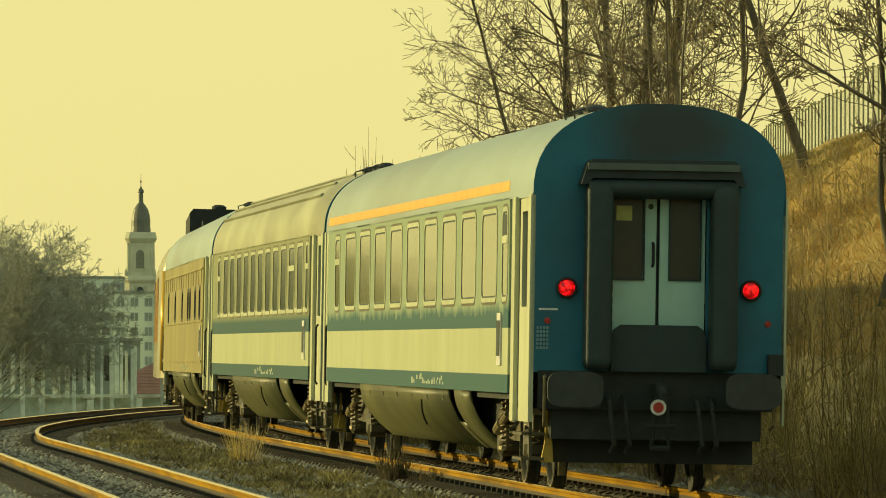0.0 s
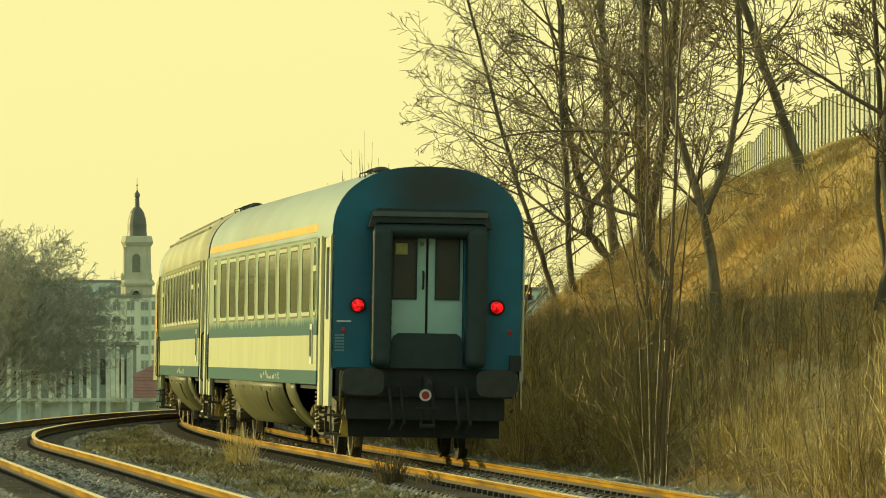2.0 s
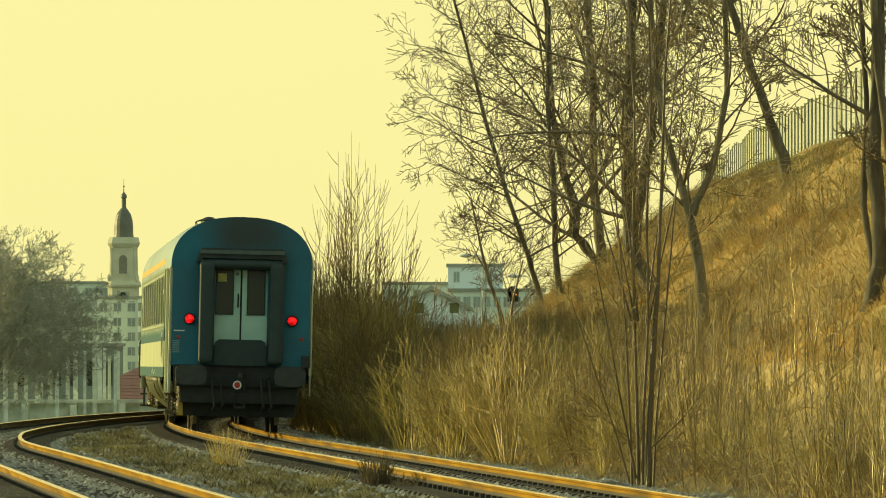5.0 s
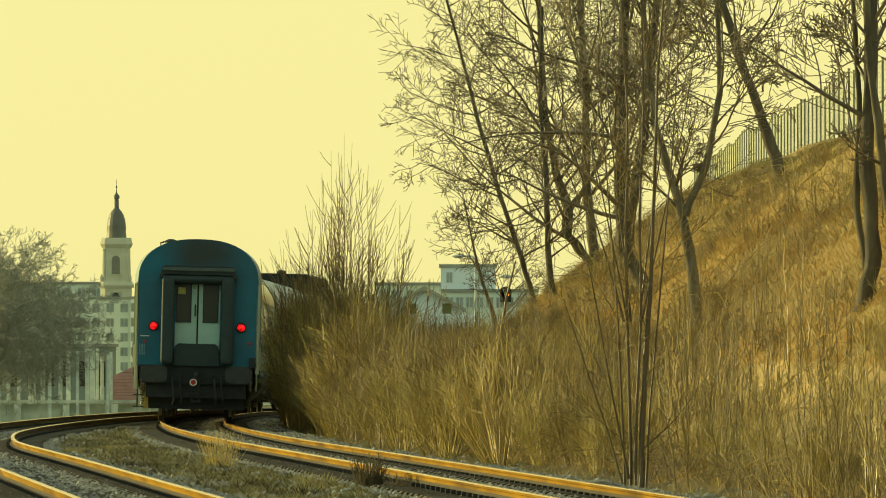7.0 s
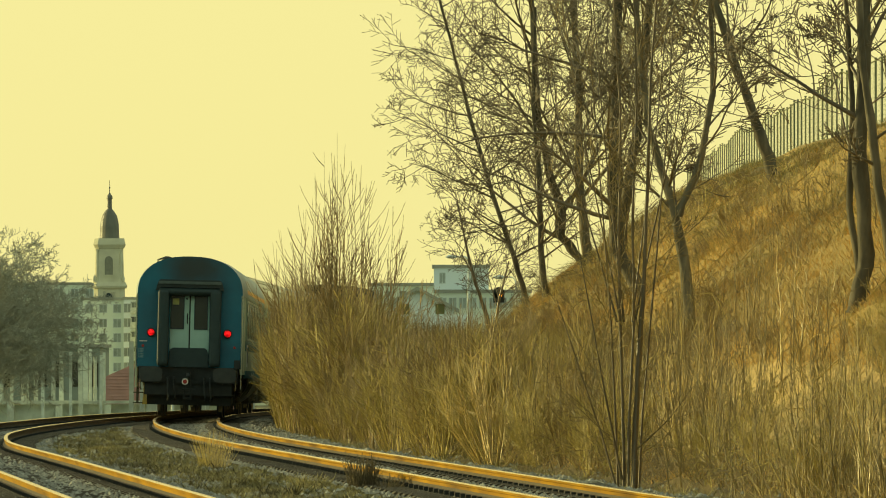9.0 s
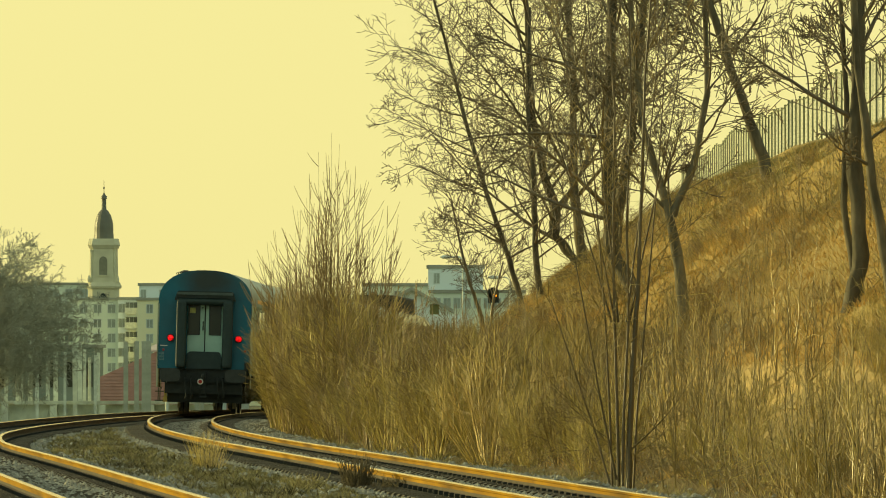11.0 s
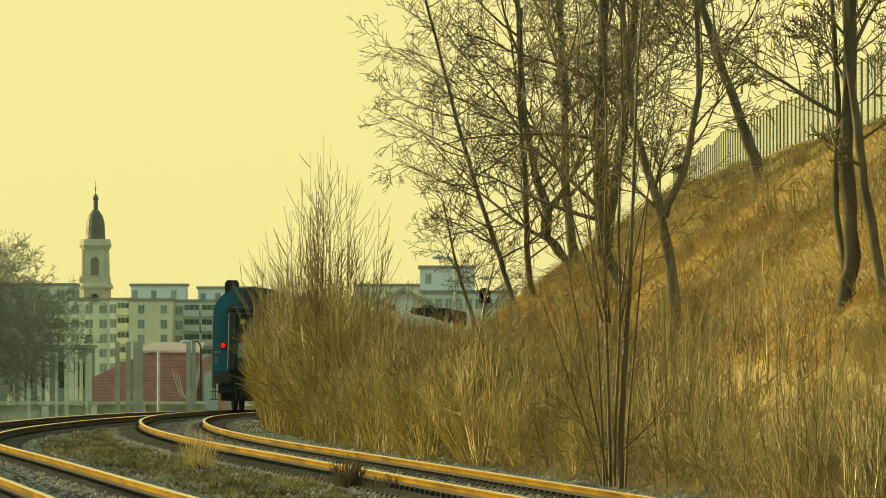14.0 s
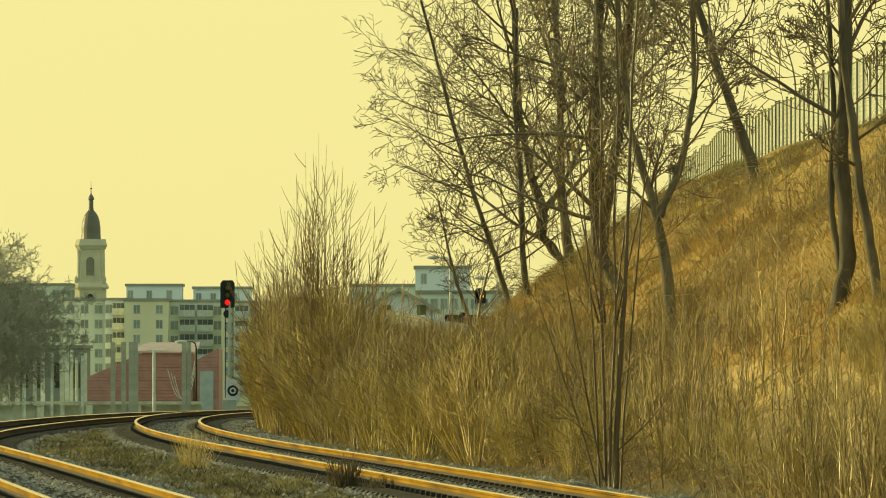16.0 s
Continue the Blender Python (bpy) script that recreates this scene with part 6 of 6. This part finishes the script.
    turned(bm, [(0.23, -0.03), (0.25, 0.0), (0.23, 0.04), (0.001, 0.05)], (0, 0, 3.9 - z), "y", 20)
    box(bm, -0.23, 0.23, -0.03, 0.04, 3.5 - z, 3.9 - z)
    head = part("signal_head", bm, M_DARK, s)
    bm = bmesh.new()
    turned(bm, [(0.07, -0.05), (0.05, -0.06), (0.001, -0.065)], (0.08, 0, 3.82 - z), "y", 12)
    part("lens", bm, M_LIT_AMBER, head)


far_signal()


def street_lamp(x, y, top, arm, label, mat, r=0.06):
    z = ground_z(x, y)
    s = thing("street_lamp", pose(x, y, z), label, "street lamp")
    bm = bmesh.new()
    h = top - z
    tube(bm, [(0, 0, -0.2), (0, 0, h * 0.5), (0, 0, h - 0.35)], [r * 1.3, r, r * 0.8], 10)
    part("pole", bm, mat, s)
    bm = bmesh.new()
    tube(bm, [(0, 0, h - 0.37), (arm * 0.12, 0, h - 0.1), (arm * 0.4, 0, h + 0.02), (arm, 0, h)], r * 0.6, 8)
    part("arm", bm, mat, s)
    bm = bmesh.new()
    k = 1 if arm > 0 else -1
    rings = []
    for i, w in enumerate((0.05, 0.13, 0.16, 0.15, 0.06)):
        xx = arm + k * 0.18 * i
        rings.append([(xx, 0.9 * w * math.cos(2 * math.pi * q / 10), h + 0.01 + 0.7 * w * math.sin(2 * math.pi * q / 10)) for q in range(10)])
    loft(bm, rings)
    part("lamp_head", bm, M_PALE, s, smooth_shade=True)


street_lamp(-14.9, 430.0, 2.05, -0.55, "dark street lamp with a pale curved head", M_DARK, 0.07)
street_lamp(0.42, 400.0, 6.75, -0.6, "grey street lamp behind the bushes", M_PALE, 0.09)
street_lamp(2.9, 380.0, 5.4, -0.5, "grey street lamp beyond the slope", M_PALE, 0.05)

# ---------------------------------------------------------------- posts, shed and yard
def yard():
    rng = random.Random(4)
    group = "concrete posts of the yard"
    first = None
    xs = [-88, -66, -48, -30, -12, 8, 15, 31, 43, 62, 76, 92, 110, 119, 127, 136, 146, 152]
    for i, k in enumerate(xs):
        y = 428 + rng.uniform(-6, 8)
        x = (k - 784) / 12600 * y
        if first is None:
            bm = bmesh.new()
            box(bm, -0.11, 0.11, -0.11, 0.11, -1.5, 3.55)
            p = first = part("concrete_post", bm, M_YARD, None, bevel=0.015)
            tagged(p, "weathered grey concrete post standing in the yard", "post", group)
        else:
            p = first.copy()
            scene.collection.objects.link(p)
        p.matrix_basis = pose(x, y, -1.75 + rng.uniform(-0.2, 0.2), 0, rng.uniform(-0.6, 0.6), rng.uniform(-8, 8))
        p.scale = (rng.uniform(0.6, 1.3), 1, rng.uniform(0.85, 1.06))
    dark = None
    for k, w in ((200, 0.27), (219, 0.27), (232, 0.26), (240, 0.3), (326, 0.28), (335, 0.22)):
        if dark is None:
            bm = bmesh.new()
            box(bm, -0.11, 0.11, -0.11, 0.11, -1.5, 3.55)
            p = dark = part("concrete_post", bm, M_CONC_DARK, None, bevel=0.015)
            tagged(p, "dark concrete post standing before the red shed", "post", group)
        else:
            p = dark.copy()
            scene.collection.objects.link(p)
        p.matrix_basis = pose((k - 784) / 12600 * 422, 422, -1.75)
        p.scale = (w / 0.22, 1.4, 1.07)
    bm = bmesh.new()
    tube(bm, [(0, 0, -1), (0, 0, 3.3)], 0.095, 10)
    box(bm, -0.3, 0.3, -0.02, 0.02, 3.2, 3.26)
    t = tagged(part("pale_pole", bm, M_PALE), "pale round pole with a short crossarm", "pole")
    t.matrix_basis = pose(-17.0, 419, -1.75)
    # low concrete platform edge with supports
    w = thing("low_wall", pose(-22.0, 425, -1.72), "low grey concrete platform edge on short supports", "wall", kind="structure")
    bm = bmesh.new()
    box(bm, -14, 7.6, -0.3, 0.3, 0.04, 0.22)
    part("coping", bm, M_YARD, w, bevel=0.02)
    bm = bmesh.new()
    box(bm, -14, 7.6, 0.35, 0.6, -2, 0.0)
    part("back_wall", bm, M_YARD, w)
    for i in range(8):
        bm = bmesh.new()
        box(bm, -13.8 + i * 2.9, -13.4 + i * 2.9, -0.25, 0.25, -2, 0.0)
        part("support", bm, M_YARD, w)
    # drooping cables
    for i, (xa, xb, za, zb, sag) in enumerate(((-16.6, -14.95, 0.4, 0.9, 2.0), (-16.4, -14.95, 0.2, 0.5, 1.7), (-16.2, -14.95, 0.0, 0.2, 1.6))):
        bm = bmesh.new()
        tube(bm, [(xa + (xb - xa) * q / 12, 429.5, za + (zb - za) * q / 12 - sag * (1 - (2 * q / 12 - 1) ** 2)) for q in range(13)], 0.022, 5)
        tagged(part("hanging_cable", bm, M_PALE), "pale cable hanging in a loop from the lamp pole", "cable")


yard()


def red_shed():
    # Red and pink are dulled and lightened to include the haze before the shed.
    red = surface("red_corrugated_sheet", (0.52, 0.28, 0.23), (0.43, 0.23, 0.19), 1.5, 30, 0.6, bump=0.1, vary=0.08)
    pink = surface("pink_sheet_roof", (0.60, 0.47, 0.40), (0.52, 0.40, 0.34), 1.5, 30, 0.6, bump=0.1)
    y, k = 520.0, 520 / 12600

    def X(p):
        return (p - 784) * k

    def Z(p):
        return 1.56 + (620 - p) * k

    s = thing("red_shed", Matrix(), "red corrugated metal shed with a pink roof", "shed")
    bm = bmesh.new()
    extrude_poly(bm, [(X(150), -3.6), (X(150), Z(670)), (X(262), Z(620)), (X(342), Z(622)), (X(342), -3.6)], y, y + 9)
    part("wall", bm, red, s)
    for i in range(13):
        zz = Z(708) + i * 0.24
        bm = bmesh.new()
        x0 = X(150) + max(0, (zz - Z(670)) / (Z(620) - Z(670))) * (X(262) - X(150)) + 0.1
        tube(bm, [(x0, y - 0.01, zz), (X(342), y - 0.01, zz)], 0.035, 5)
        part("sheet_rib", bm, red, s)
    bm = bmesh.new()
    v = [bm.verts.new(p) for p in ((X(228), y - 0.3, Z(624)), (X(348), y - 0.3, Z(626)), (X(350), y + 5, Z(609)), (X(258), y + 5, Z(609)))]
    f = bm.faces.new(v)
    r = bmesh.ops.extrude_face_region(bm, geom=[f])
    bmesh.ops.translate(bm, vec=(0, 0, 0.12), verts=[g for g in r["geom"] if isinstance(g, bmesh.types.BMVert)])
    part("roof", bm, pink, s)
    bm = bmesh.new()
    extrude_poly(bm, [(X(352), -3.6), (X(352), Z(637)), (X(388), Z(617)), (X(391), Z(619)), (X(391), -3.6)], y - 4, y + 4)
    annex = part("annex", bm, red, s)
    for i in range(14):
        zz = Z(708) + i * 0.24
        bm = bmesh.new()
        x0 = X(352) + max(0, (zz - Z(637)) / (Z(617) - Z(637))) * (X(388) - X(352))
        tube(bm, [(x0 + 0.02, y - 4.01, zz), (X(390), y - 4.01, zz)], 0.03, 5)
        part("sheet_rib", bm, red, annex)
    bm = bmesh.new()
    box(bm, X(357), X(381), y - 4.14, y - 4.02, -3.6, Z(657))
    part("door", bm, surface("pale_blue_door", (0.45, 0.55, 0.52), (0.36, 0.45, 0.42), 2, 30, 0.5, bump=0.05), s, "pale blue-grey shed door", bevel=0.02)


red_shed()


def industrial_hall():
    wall = surface("grey_hall_panels", (0.30, 0.335, 0.26), (0.24, 0.27, 0.21), 0.4, 12, 0.8, bump=0.1, vary=0.08)
    y, k = 560.0, 560 / 12600
    h = thing("industrial_hall", pose((-130 - 784) * k, y, -3.6), "long grey-green industrial hall behind the yard posts", "hall")
    bm = bmesh.new()
    box(bm, 0, 12.2, 0, 14, 0, 5.3)
    part("wall", bm, wall, h)
    bm = bmesh.new()
    box(bm, -0.2, 12.4, -0.2, 14, 5.3, 5.55)
    part("roof", bm, M_ROOF_DULL, h)
    for i in range(9):
        bm = bmesh.new()
        box(bm, 0.5 + i * 1.35, 1.25 + i * 1.35, -0.05, 0.0, 2.2, 4.2)
        part("window", bm, M_GLASS_DIM, h)


M_ROOF_DULL = surface("dull_hall_roof", (0.40, 0.40, 0.31), (0.32, 0.32, 0.25), 0.3, 6, 0.9, bump=0.1)
industrial_hall()


def block_of_flats(x0, x1, y, top, roof_mat, wall_mat, columns, storey, label, balcony=(), depth=12.0, pane_w=1.2, rows=6, base=-8.0):
    """A block of flats: wall, parapet, windows with frames and balconies. columns: window centres across, in metres from x0."""
    b = thing("apartment_building", pose(x0, y, 0), label, "apartment building", "apartment blocks")
    w = x1 - x0
    bm = bmesh.new()
    box(bm, 0, w, 0, depth, base, top)
    part("wall", bm, wall_mat, b)
    bm = bmesh.new()
    box(bm, -0.25, w + 0.25, -0.25, depth, top, top + 0.45)
    part("roof", bm, roof_mat, b)
    for r in range(rows):
        z1 = top - 0.75 - r * storey
        for k, cx in enumerate(columns):
            bm = bmesh.new()
            a, c, z0 = cx - pane_w / 2, cx + pane_w / 2, z1 - 1.35
            for q in ((a - 0.1, a, z0 - 0.1, z1 + 0.1), (c, c + 0.1, z0 - 0.1, z1 + 0.1), (a, c, z1, z1 + 0.1), (a, c, z0 - 0.1, z0), (cx - 0.04, cx + 0.04, z0, z1)):
                box(bm, q[0], q[1], -0.08, 0.02, q[2], q[3])
            wn_ = part("window", bm, M_PALE, b)
            bm = bmesh.new()
            box(bm, a, c, -0.03, 0.0, z0, z1)
            part("pane", bm, M_TOWN_GLASS, wn_)
        for a, c in balcony:
            # Dark sheet on the flat wall paints the shade of a recessed loggia.
            bm = bmesh.new()
            box(bm, a + 0.1, c - 0.1, -0.06, 0.0, z1 - 1.6, z1 + 0.3)
            part("loggia_back", bm, M_LOGGIA, b)
            bm = bmesh.new()
            box(bm, a, c, -1.15, 0, z1 - 1.75, z1 - 1.62), box(bm, a, c, -1.2, -1.1, z1 - 1.62, z1 - 0.6)
            box(bm, a, a + 0.08, -1.1, 0, z1 - 1.62, z1 - 0.6), box(bm, c - 0.08, c, -1.1, 0, z1 - 1.62, z1 - 0.6)
            part("balcony", bm, M_PALE, b)
            bm = bmesh.new()
            n = max(2, round((c - a) / 0.8))
            for i in range(n + 1):
                xx = a + (c - a - 0.06) * i / n
                box(bm, xx, xx + 0.07, -1.18, -1.12, z1 - 0.6, z1 + 0.35)
            box(bm, a, c, -1.15, -1.0, z1 + 0.35, z1 + 0.45)
            part("balcony_glazing", bm, M_PALE, b)
    return b


# Town panes and walls are paled: distance haze is put into their colours.
M_TOWN_GLASS = surface("hazed_window_glass", (0.38, 0.42, 0.35), (0.25, 0.28, 0.23), 0.6, 6, 0.3, bump=0.0, vary=0.3)
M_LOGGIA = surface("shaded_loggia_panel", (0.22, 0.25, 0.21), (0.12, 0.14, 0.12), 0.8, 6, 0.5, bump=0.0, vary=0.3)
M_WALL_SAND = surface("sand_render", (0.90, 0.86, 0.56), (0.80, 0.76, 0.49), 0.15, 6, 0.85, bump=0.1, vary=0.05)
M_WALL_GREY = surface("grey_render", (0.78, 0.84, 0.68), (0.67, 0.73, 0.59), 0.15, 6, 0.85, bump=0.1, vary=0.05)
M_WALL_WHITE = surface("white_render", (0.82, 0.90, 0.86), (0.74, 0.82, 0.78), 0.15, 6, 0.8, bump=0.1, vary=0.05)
M_ROOF_FELT = surface("grey_roof_felt", (0.40, 0.40, 0.31), (0.32, 0.32, 0.25), 0.3, 6, 0.9, bump=0.1)
Q = 1200 / 12600


def town():
    def X(p, y=1200):
        return (p - 784) * y / 12600

    def Z(p, y=1200):
        return 1.56 + (620 - p) * y / 12600

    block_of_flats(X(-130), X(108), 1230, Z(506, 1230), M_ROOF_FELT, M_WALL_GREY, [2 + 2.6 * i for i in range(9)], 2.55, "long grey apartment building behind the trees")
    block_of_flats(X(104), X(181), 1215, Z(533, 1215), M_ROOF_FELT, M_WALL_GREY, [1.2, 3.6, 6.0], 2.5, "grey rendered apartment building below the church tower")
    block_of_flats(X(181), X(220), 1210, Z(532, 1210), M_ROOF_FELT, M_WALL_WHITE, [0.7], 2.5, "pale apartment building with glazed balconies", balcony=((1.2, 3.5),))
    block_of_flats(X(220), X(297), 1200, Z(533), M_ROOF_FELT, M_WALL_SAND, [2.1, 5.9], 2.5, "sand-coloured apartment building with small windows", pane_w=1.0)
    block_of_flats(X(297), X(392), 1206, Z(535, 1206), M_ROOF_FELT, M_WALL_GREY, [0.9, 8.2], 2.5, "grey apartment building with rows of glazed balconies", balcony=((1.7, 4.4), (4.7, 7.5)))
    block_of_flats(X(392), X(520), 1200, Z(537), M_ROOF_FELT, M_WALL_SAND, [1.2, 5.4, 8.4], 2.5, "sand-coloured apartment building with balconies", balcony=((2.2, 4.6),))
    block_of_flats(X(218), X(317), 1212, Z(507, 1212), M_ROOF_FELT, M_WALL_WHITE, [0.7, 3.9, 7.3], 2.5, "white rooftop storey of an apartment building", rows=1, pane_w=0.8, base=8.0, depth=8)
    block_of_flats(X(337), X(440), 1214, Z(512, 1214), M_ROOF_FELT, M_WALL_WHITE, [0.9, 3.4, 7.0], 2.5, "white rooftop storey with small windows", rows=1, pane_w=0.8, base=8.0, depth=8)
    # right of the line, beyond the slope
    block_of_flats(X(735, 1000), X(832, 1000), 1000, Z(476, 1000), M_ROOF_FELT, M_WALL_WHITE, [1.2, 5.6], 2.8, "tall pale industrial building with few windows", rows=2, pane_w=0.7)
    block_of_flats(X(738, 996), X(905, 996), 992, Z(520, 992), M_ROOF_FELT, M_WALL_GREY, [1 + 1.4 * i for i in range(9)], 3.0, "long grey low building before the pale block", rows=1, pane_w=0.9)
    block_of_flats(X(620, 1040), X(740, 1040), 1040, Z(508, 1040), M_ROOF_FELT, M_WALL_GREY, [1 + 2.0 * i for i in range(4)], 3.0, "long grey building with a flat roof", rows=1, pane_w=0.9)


town()


def station_house():
    y, k = 480.0, 480 / 12600

    def X(p):
        return (p - 784) * k

    def Z(p):
        return 1.56 + (620 - p) * k

    s = thing("station_house", Matrix(), "pale house with a dark gable roof behind the bushes", "house")
    bm = bmesh.new()
    extrude_poly(bm, [(X(650), -4), (X(650), Z(540)), (X(706), Z(512)), (X(772), Z(545)), (X(772), -4)], y, y + 9)
    part("wall", bm, M_WALL_WHITE, s)
    for a, b in (((640, 545), (706, 509)), ((706, 509), (780, 549))):
        bm = bmesh.new()
        pts = [(X(a[0]), Z(a[1])), (X(b[0]), Z(b[1])), (X(b[0]), Z(b[1]) - 0.25), (X(a[0]), Z(a[1]) - 0.25)]
        extrude_poly(bm, pts, y - 0.5, y + 9)
        part("roof", bm, M_ROOF_FELT, s)
    for p in (676, 738):
        bm = bmesh.new()
        box(bm, X(p), X(p + 16), y - 0.06, y, Z(562), Z(540))
        part("window", bm, M_GLASS, s, bevel=0.01)
    w = thing("low_wall", Matrix(), "long pale rendered wall below the house", "wall")
    bm = bmesh.new()
    box(bm, X(600), X(805), y - 30, y - 29.6, -4, 1.56 + 62 * 450 / 12600)
    part("wall_body", bm, M_WALL_WHITE, w)


station_house()


def church_tower():
    # Tower stone is lightened to hold the distance haze.
    stone = surface("hazed_tower_stone", (0.72, 0.68, 0.46), (0.6, 0.56, 0.38), 0.3, 5, 0.85, bump=0.15, vary=0.05)
    copper = surface("dark_dome_sheet", (0.20, 0.195, 0.14), (0.15, 0.145, 0.11), 0.4, 6, 0.5, bump=0.1)
    y = 1500.0
    t = thing("church_tower", pose((161 - 784) * y / 12600, y, 0), "pale stone church tower with a dark onion dome", "church tower")

    def storey(name, z0, z1, w0, w1, parent=None):
        bm = bmesh.new()
        c = 0.28
        rings = []
        for z, w in ((z0, w0), (z1, w1)):
            rings.append([(x * w, yy * w, z) for x, yy in ((-1, -1 + c), (-1 + c, -1), (1 - c, -1), (1, -1 + c), (1, 1 - c), (1 - c, 1), (-1 + c, 1), (-1, 1 - c))])
        loft(bm, rings)
        return part(name, bm, stone, parent or t)

    storey("base_storey", -8, 14.4, 3.25, 3.15)
    storey("cornice", 14.4, 14.9, 3.5, 3.65), storey("cornice", 14.9, 15.7, 3.65, 3.3)
    body = storey("belfry", 15.7, 22.8, 2.95, 2.8)
    storey("cornice", 22.8, 23.6, 2.95, 3.3), storey("cornice", 23.6, 24.9, 3.3, 3.0)
    for s in (-1, 1):
        bm = bmesh.new()
        turned(bm, [(0.45, 15.7), (0.32, 16.2), (0.30, 21.8), (0.45, 22.6)], (s * 2.45, -2.55, 0), "z", 10)
        part("column", bm, stone, body)
        bm = bmesh.new()
        turned(bm, [(0.3, 15.7), (0.38, 16.4), (0.2, 17.0), (0.001, 17.3)], (s * 3.0, -2.9, 0), "z", 8)
        part("urn", bm, stone, t)
    bm = bmesh.new()
    arch = [(-0.85, 17.2), (-0.85, 20.2)] + [(-0.85 * math.cos(math.pi * i / 8), 20.2 + 0.95 * math.sin(math.pi * i / 8)) for i in range(1, 8)] + [(0.85, 20.2), (0.85, 17.2)]
    extrude_poly(bm, arch, -3.0, -2.7)
    # Opening greyed instead of black, as haze would lift it.
    part("louvre_window", bm, surface("hazed_louvre_grey", (0.30, 0.29, 0.2), (0.24, 0.23, 0.16), 2, 8, 0.8), body, "grey louvred belfry opening")
    bm = bmesh.new()
    extrude_poly(bm, [(-1.15, 17.0), (1.15, 17.0), (1.15, 17.25), (-1.15, 17.25)], -3.15, -2.8)
    part("sill", bm, stone, body)
    bm = bmesh.new()
    extrude_poly(bm, [(0.9 * math.cos(math.pi * i / 10), 12.2 + 1.2 * math.sin(math.pi * i / 10)) for i in range(11)], -3.4, -3.1)
    part("round_window", bm, M_SOOT_SHADE, t)
    bm = bmesh.new()
    turned(bm, [(2.1, 24.9), (2.0, 26.2), (2.0, 27.4), (1.85, 28.6), (1.5, 29.8), (1.0, 30.6), (0.55, 31.1), (0.5, 31.6), (0.48, 33.2), (0.66, 33.3), (0.6, 33.8), (0.3, 34.2), (0.1, 34.6), (0.08, 35.4), (0.2, 35.6), (0.1, 35.8), (0.05, 36.0), (0.04, 37.2)], n=16)
    part("dome", bm, copper, t, "dark sheet-metal onion dome with lantern and spire", smooth_shade=False)


church_tower()


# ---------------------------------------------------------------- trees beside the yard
# Twigs lightened so that the haze before them is in their colour.
M_FAR_TWIG = surface("hazed_yard_twigs", (0.48, 0.48, 0.37), (0.34, 0.34, 0.26), 3, 45, 0.85, bump=0.1, vary=0.25)
yard_trees = []


def leaning_stems(seed, n, a0, a1, length):
    """Stems that fan out and lean over the yard."""
    rng = random.Random(seed)
    out = []
    for i in range(n):
        a = a0 + (a1 - a0) * (i + rng.uniform(0.2, 0.8)) / n
        ln = length * rng.uniform(0.82, 1.0)
        sway = rng.uniform(-1.2, 1.2)
        out.append(spine([(math.cos(a) * ln * f + 0.25 * f * f, sway * f, math.sin(a) * ln * f * (1.06 - 0.10 * f * f)) for f in (0, 0.25, 0.5, 0.75, 1.0)], 0.05, 0.014))
    return out


for i, (px, yy, n, a0, a1, ln) in enumerate(((-150, 258, 9, 0.66, 1.45, 7.4), (-190, 266, 9, 0.68, 1.5, 8.2), (-235, 261, 8, 0.72, 1.6, 8.8))):
    x = (px - 784) * yy / 12600
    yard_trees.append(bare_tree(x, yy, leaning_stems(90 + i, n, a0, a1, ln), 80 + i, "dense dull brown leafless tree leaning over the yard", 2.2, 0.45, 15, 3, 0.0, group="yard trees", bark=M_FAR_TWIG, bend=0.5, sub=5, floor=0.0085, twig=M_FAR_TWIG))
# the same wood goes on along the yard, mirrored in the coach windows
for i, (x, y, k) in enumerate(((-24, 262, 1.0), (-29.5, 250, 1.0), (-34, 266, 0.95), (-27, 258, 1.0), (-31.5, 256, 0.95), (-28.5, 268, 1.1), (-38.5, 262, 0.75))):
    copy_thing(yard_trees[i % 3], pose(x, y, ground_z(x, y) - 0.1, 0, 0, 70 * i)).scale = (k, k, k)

# ---------------------------------------------------------------- what moves
ARC = [0.0]
for (ya, xa, *_), (yb, xb, *_) in zip(LINE, LINE[1:]):
    ARC.append(ARC[-1] + math.hypot(yb - ya, xb - xa))


def on_line(s):
    """The point of the main track s metres along it, and its cant."""
    i = int(np.searchsorted(ARC, s)) - 1
    i = min(max(i, 0), len(ARC) - 2)
    w = (s - ARC[i]) / (ARC[i + 1] - ARC[i])
    y = LINE[i][0] + w * (LINE[i + 1][0] - LINE[i][0])
    x, th, z, cant = line(y)
    return Vector((x, y, z)), cant


def arc_of(y):
    return float(np.interp(y, [p[0] for p in LINE], ARC))


def back_end(t):
    """Arc length of the train's back end at t seconds."""
    return arc_of(74.025) + 12.3 * t - 0.0617 * t * t


def motions():
    times = [0.25 * i for i in range(65)]
    for ob, ahead, p0, p1, _ in TRAIN:
        rows = []
        for t in times:
            s = back_end(t) + ahead
            a, ca = on_line(s + p0)
            b, cb = on_line(s + p1)
            d = (b - a).normalized()
            right = Vector((d.y, -d.x, 0)).normalized()
            right = (right - Vector((0, 0, 1)) * (ca + cb) / 2).normalized()
            up = right.cross(d).normalized()
            o = a - d * p0
            rows.append((t, Matrix(((right.x, d.x, up.x, o.x), (right.y, d.y, up.y, o.y), (right.z, d.z, up.z, o.z), (0, 0, 0, 1)))))
        walk(ob, rows)
    for n_, w in enumerate(WHEELS):
        y = w.matrix_basis.translation.y
        rows = []
        for k in range(481):
            t = k / 30
            turn = (back_end(t) - back_end(0)) / 0.46
            rows.append((t, pose(0, y, 0.46, -math.degrees(turn), 0, 0)))
        walk(w, rows)


motions()
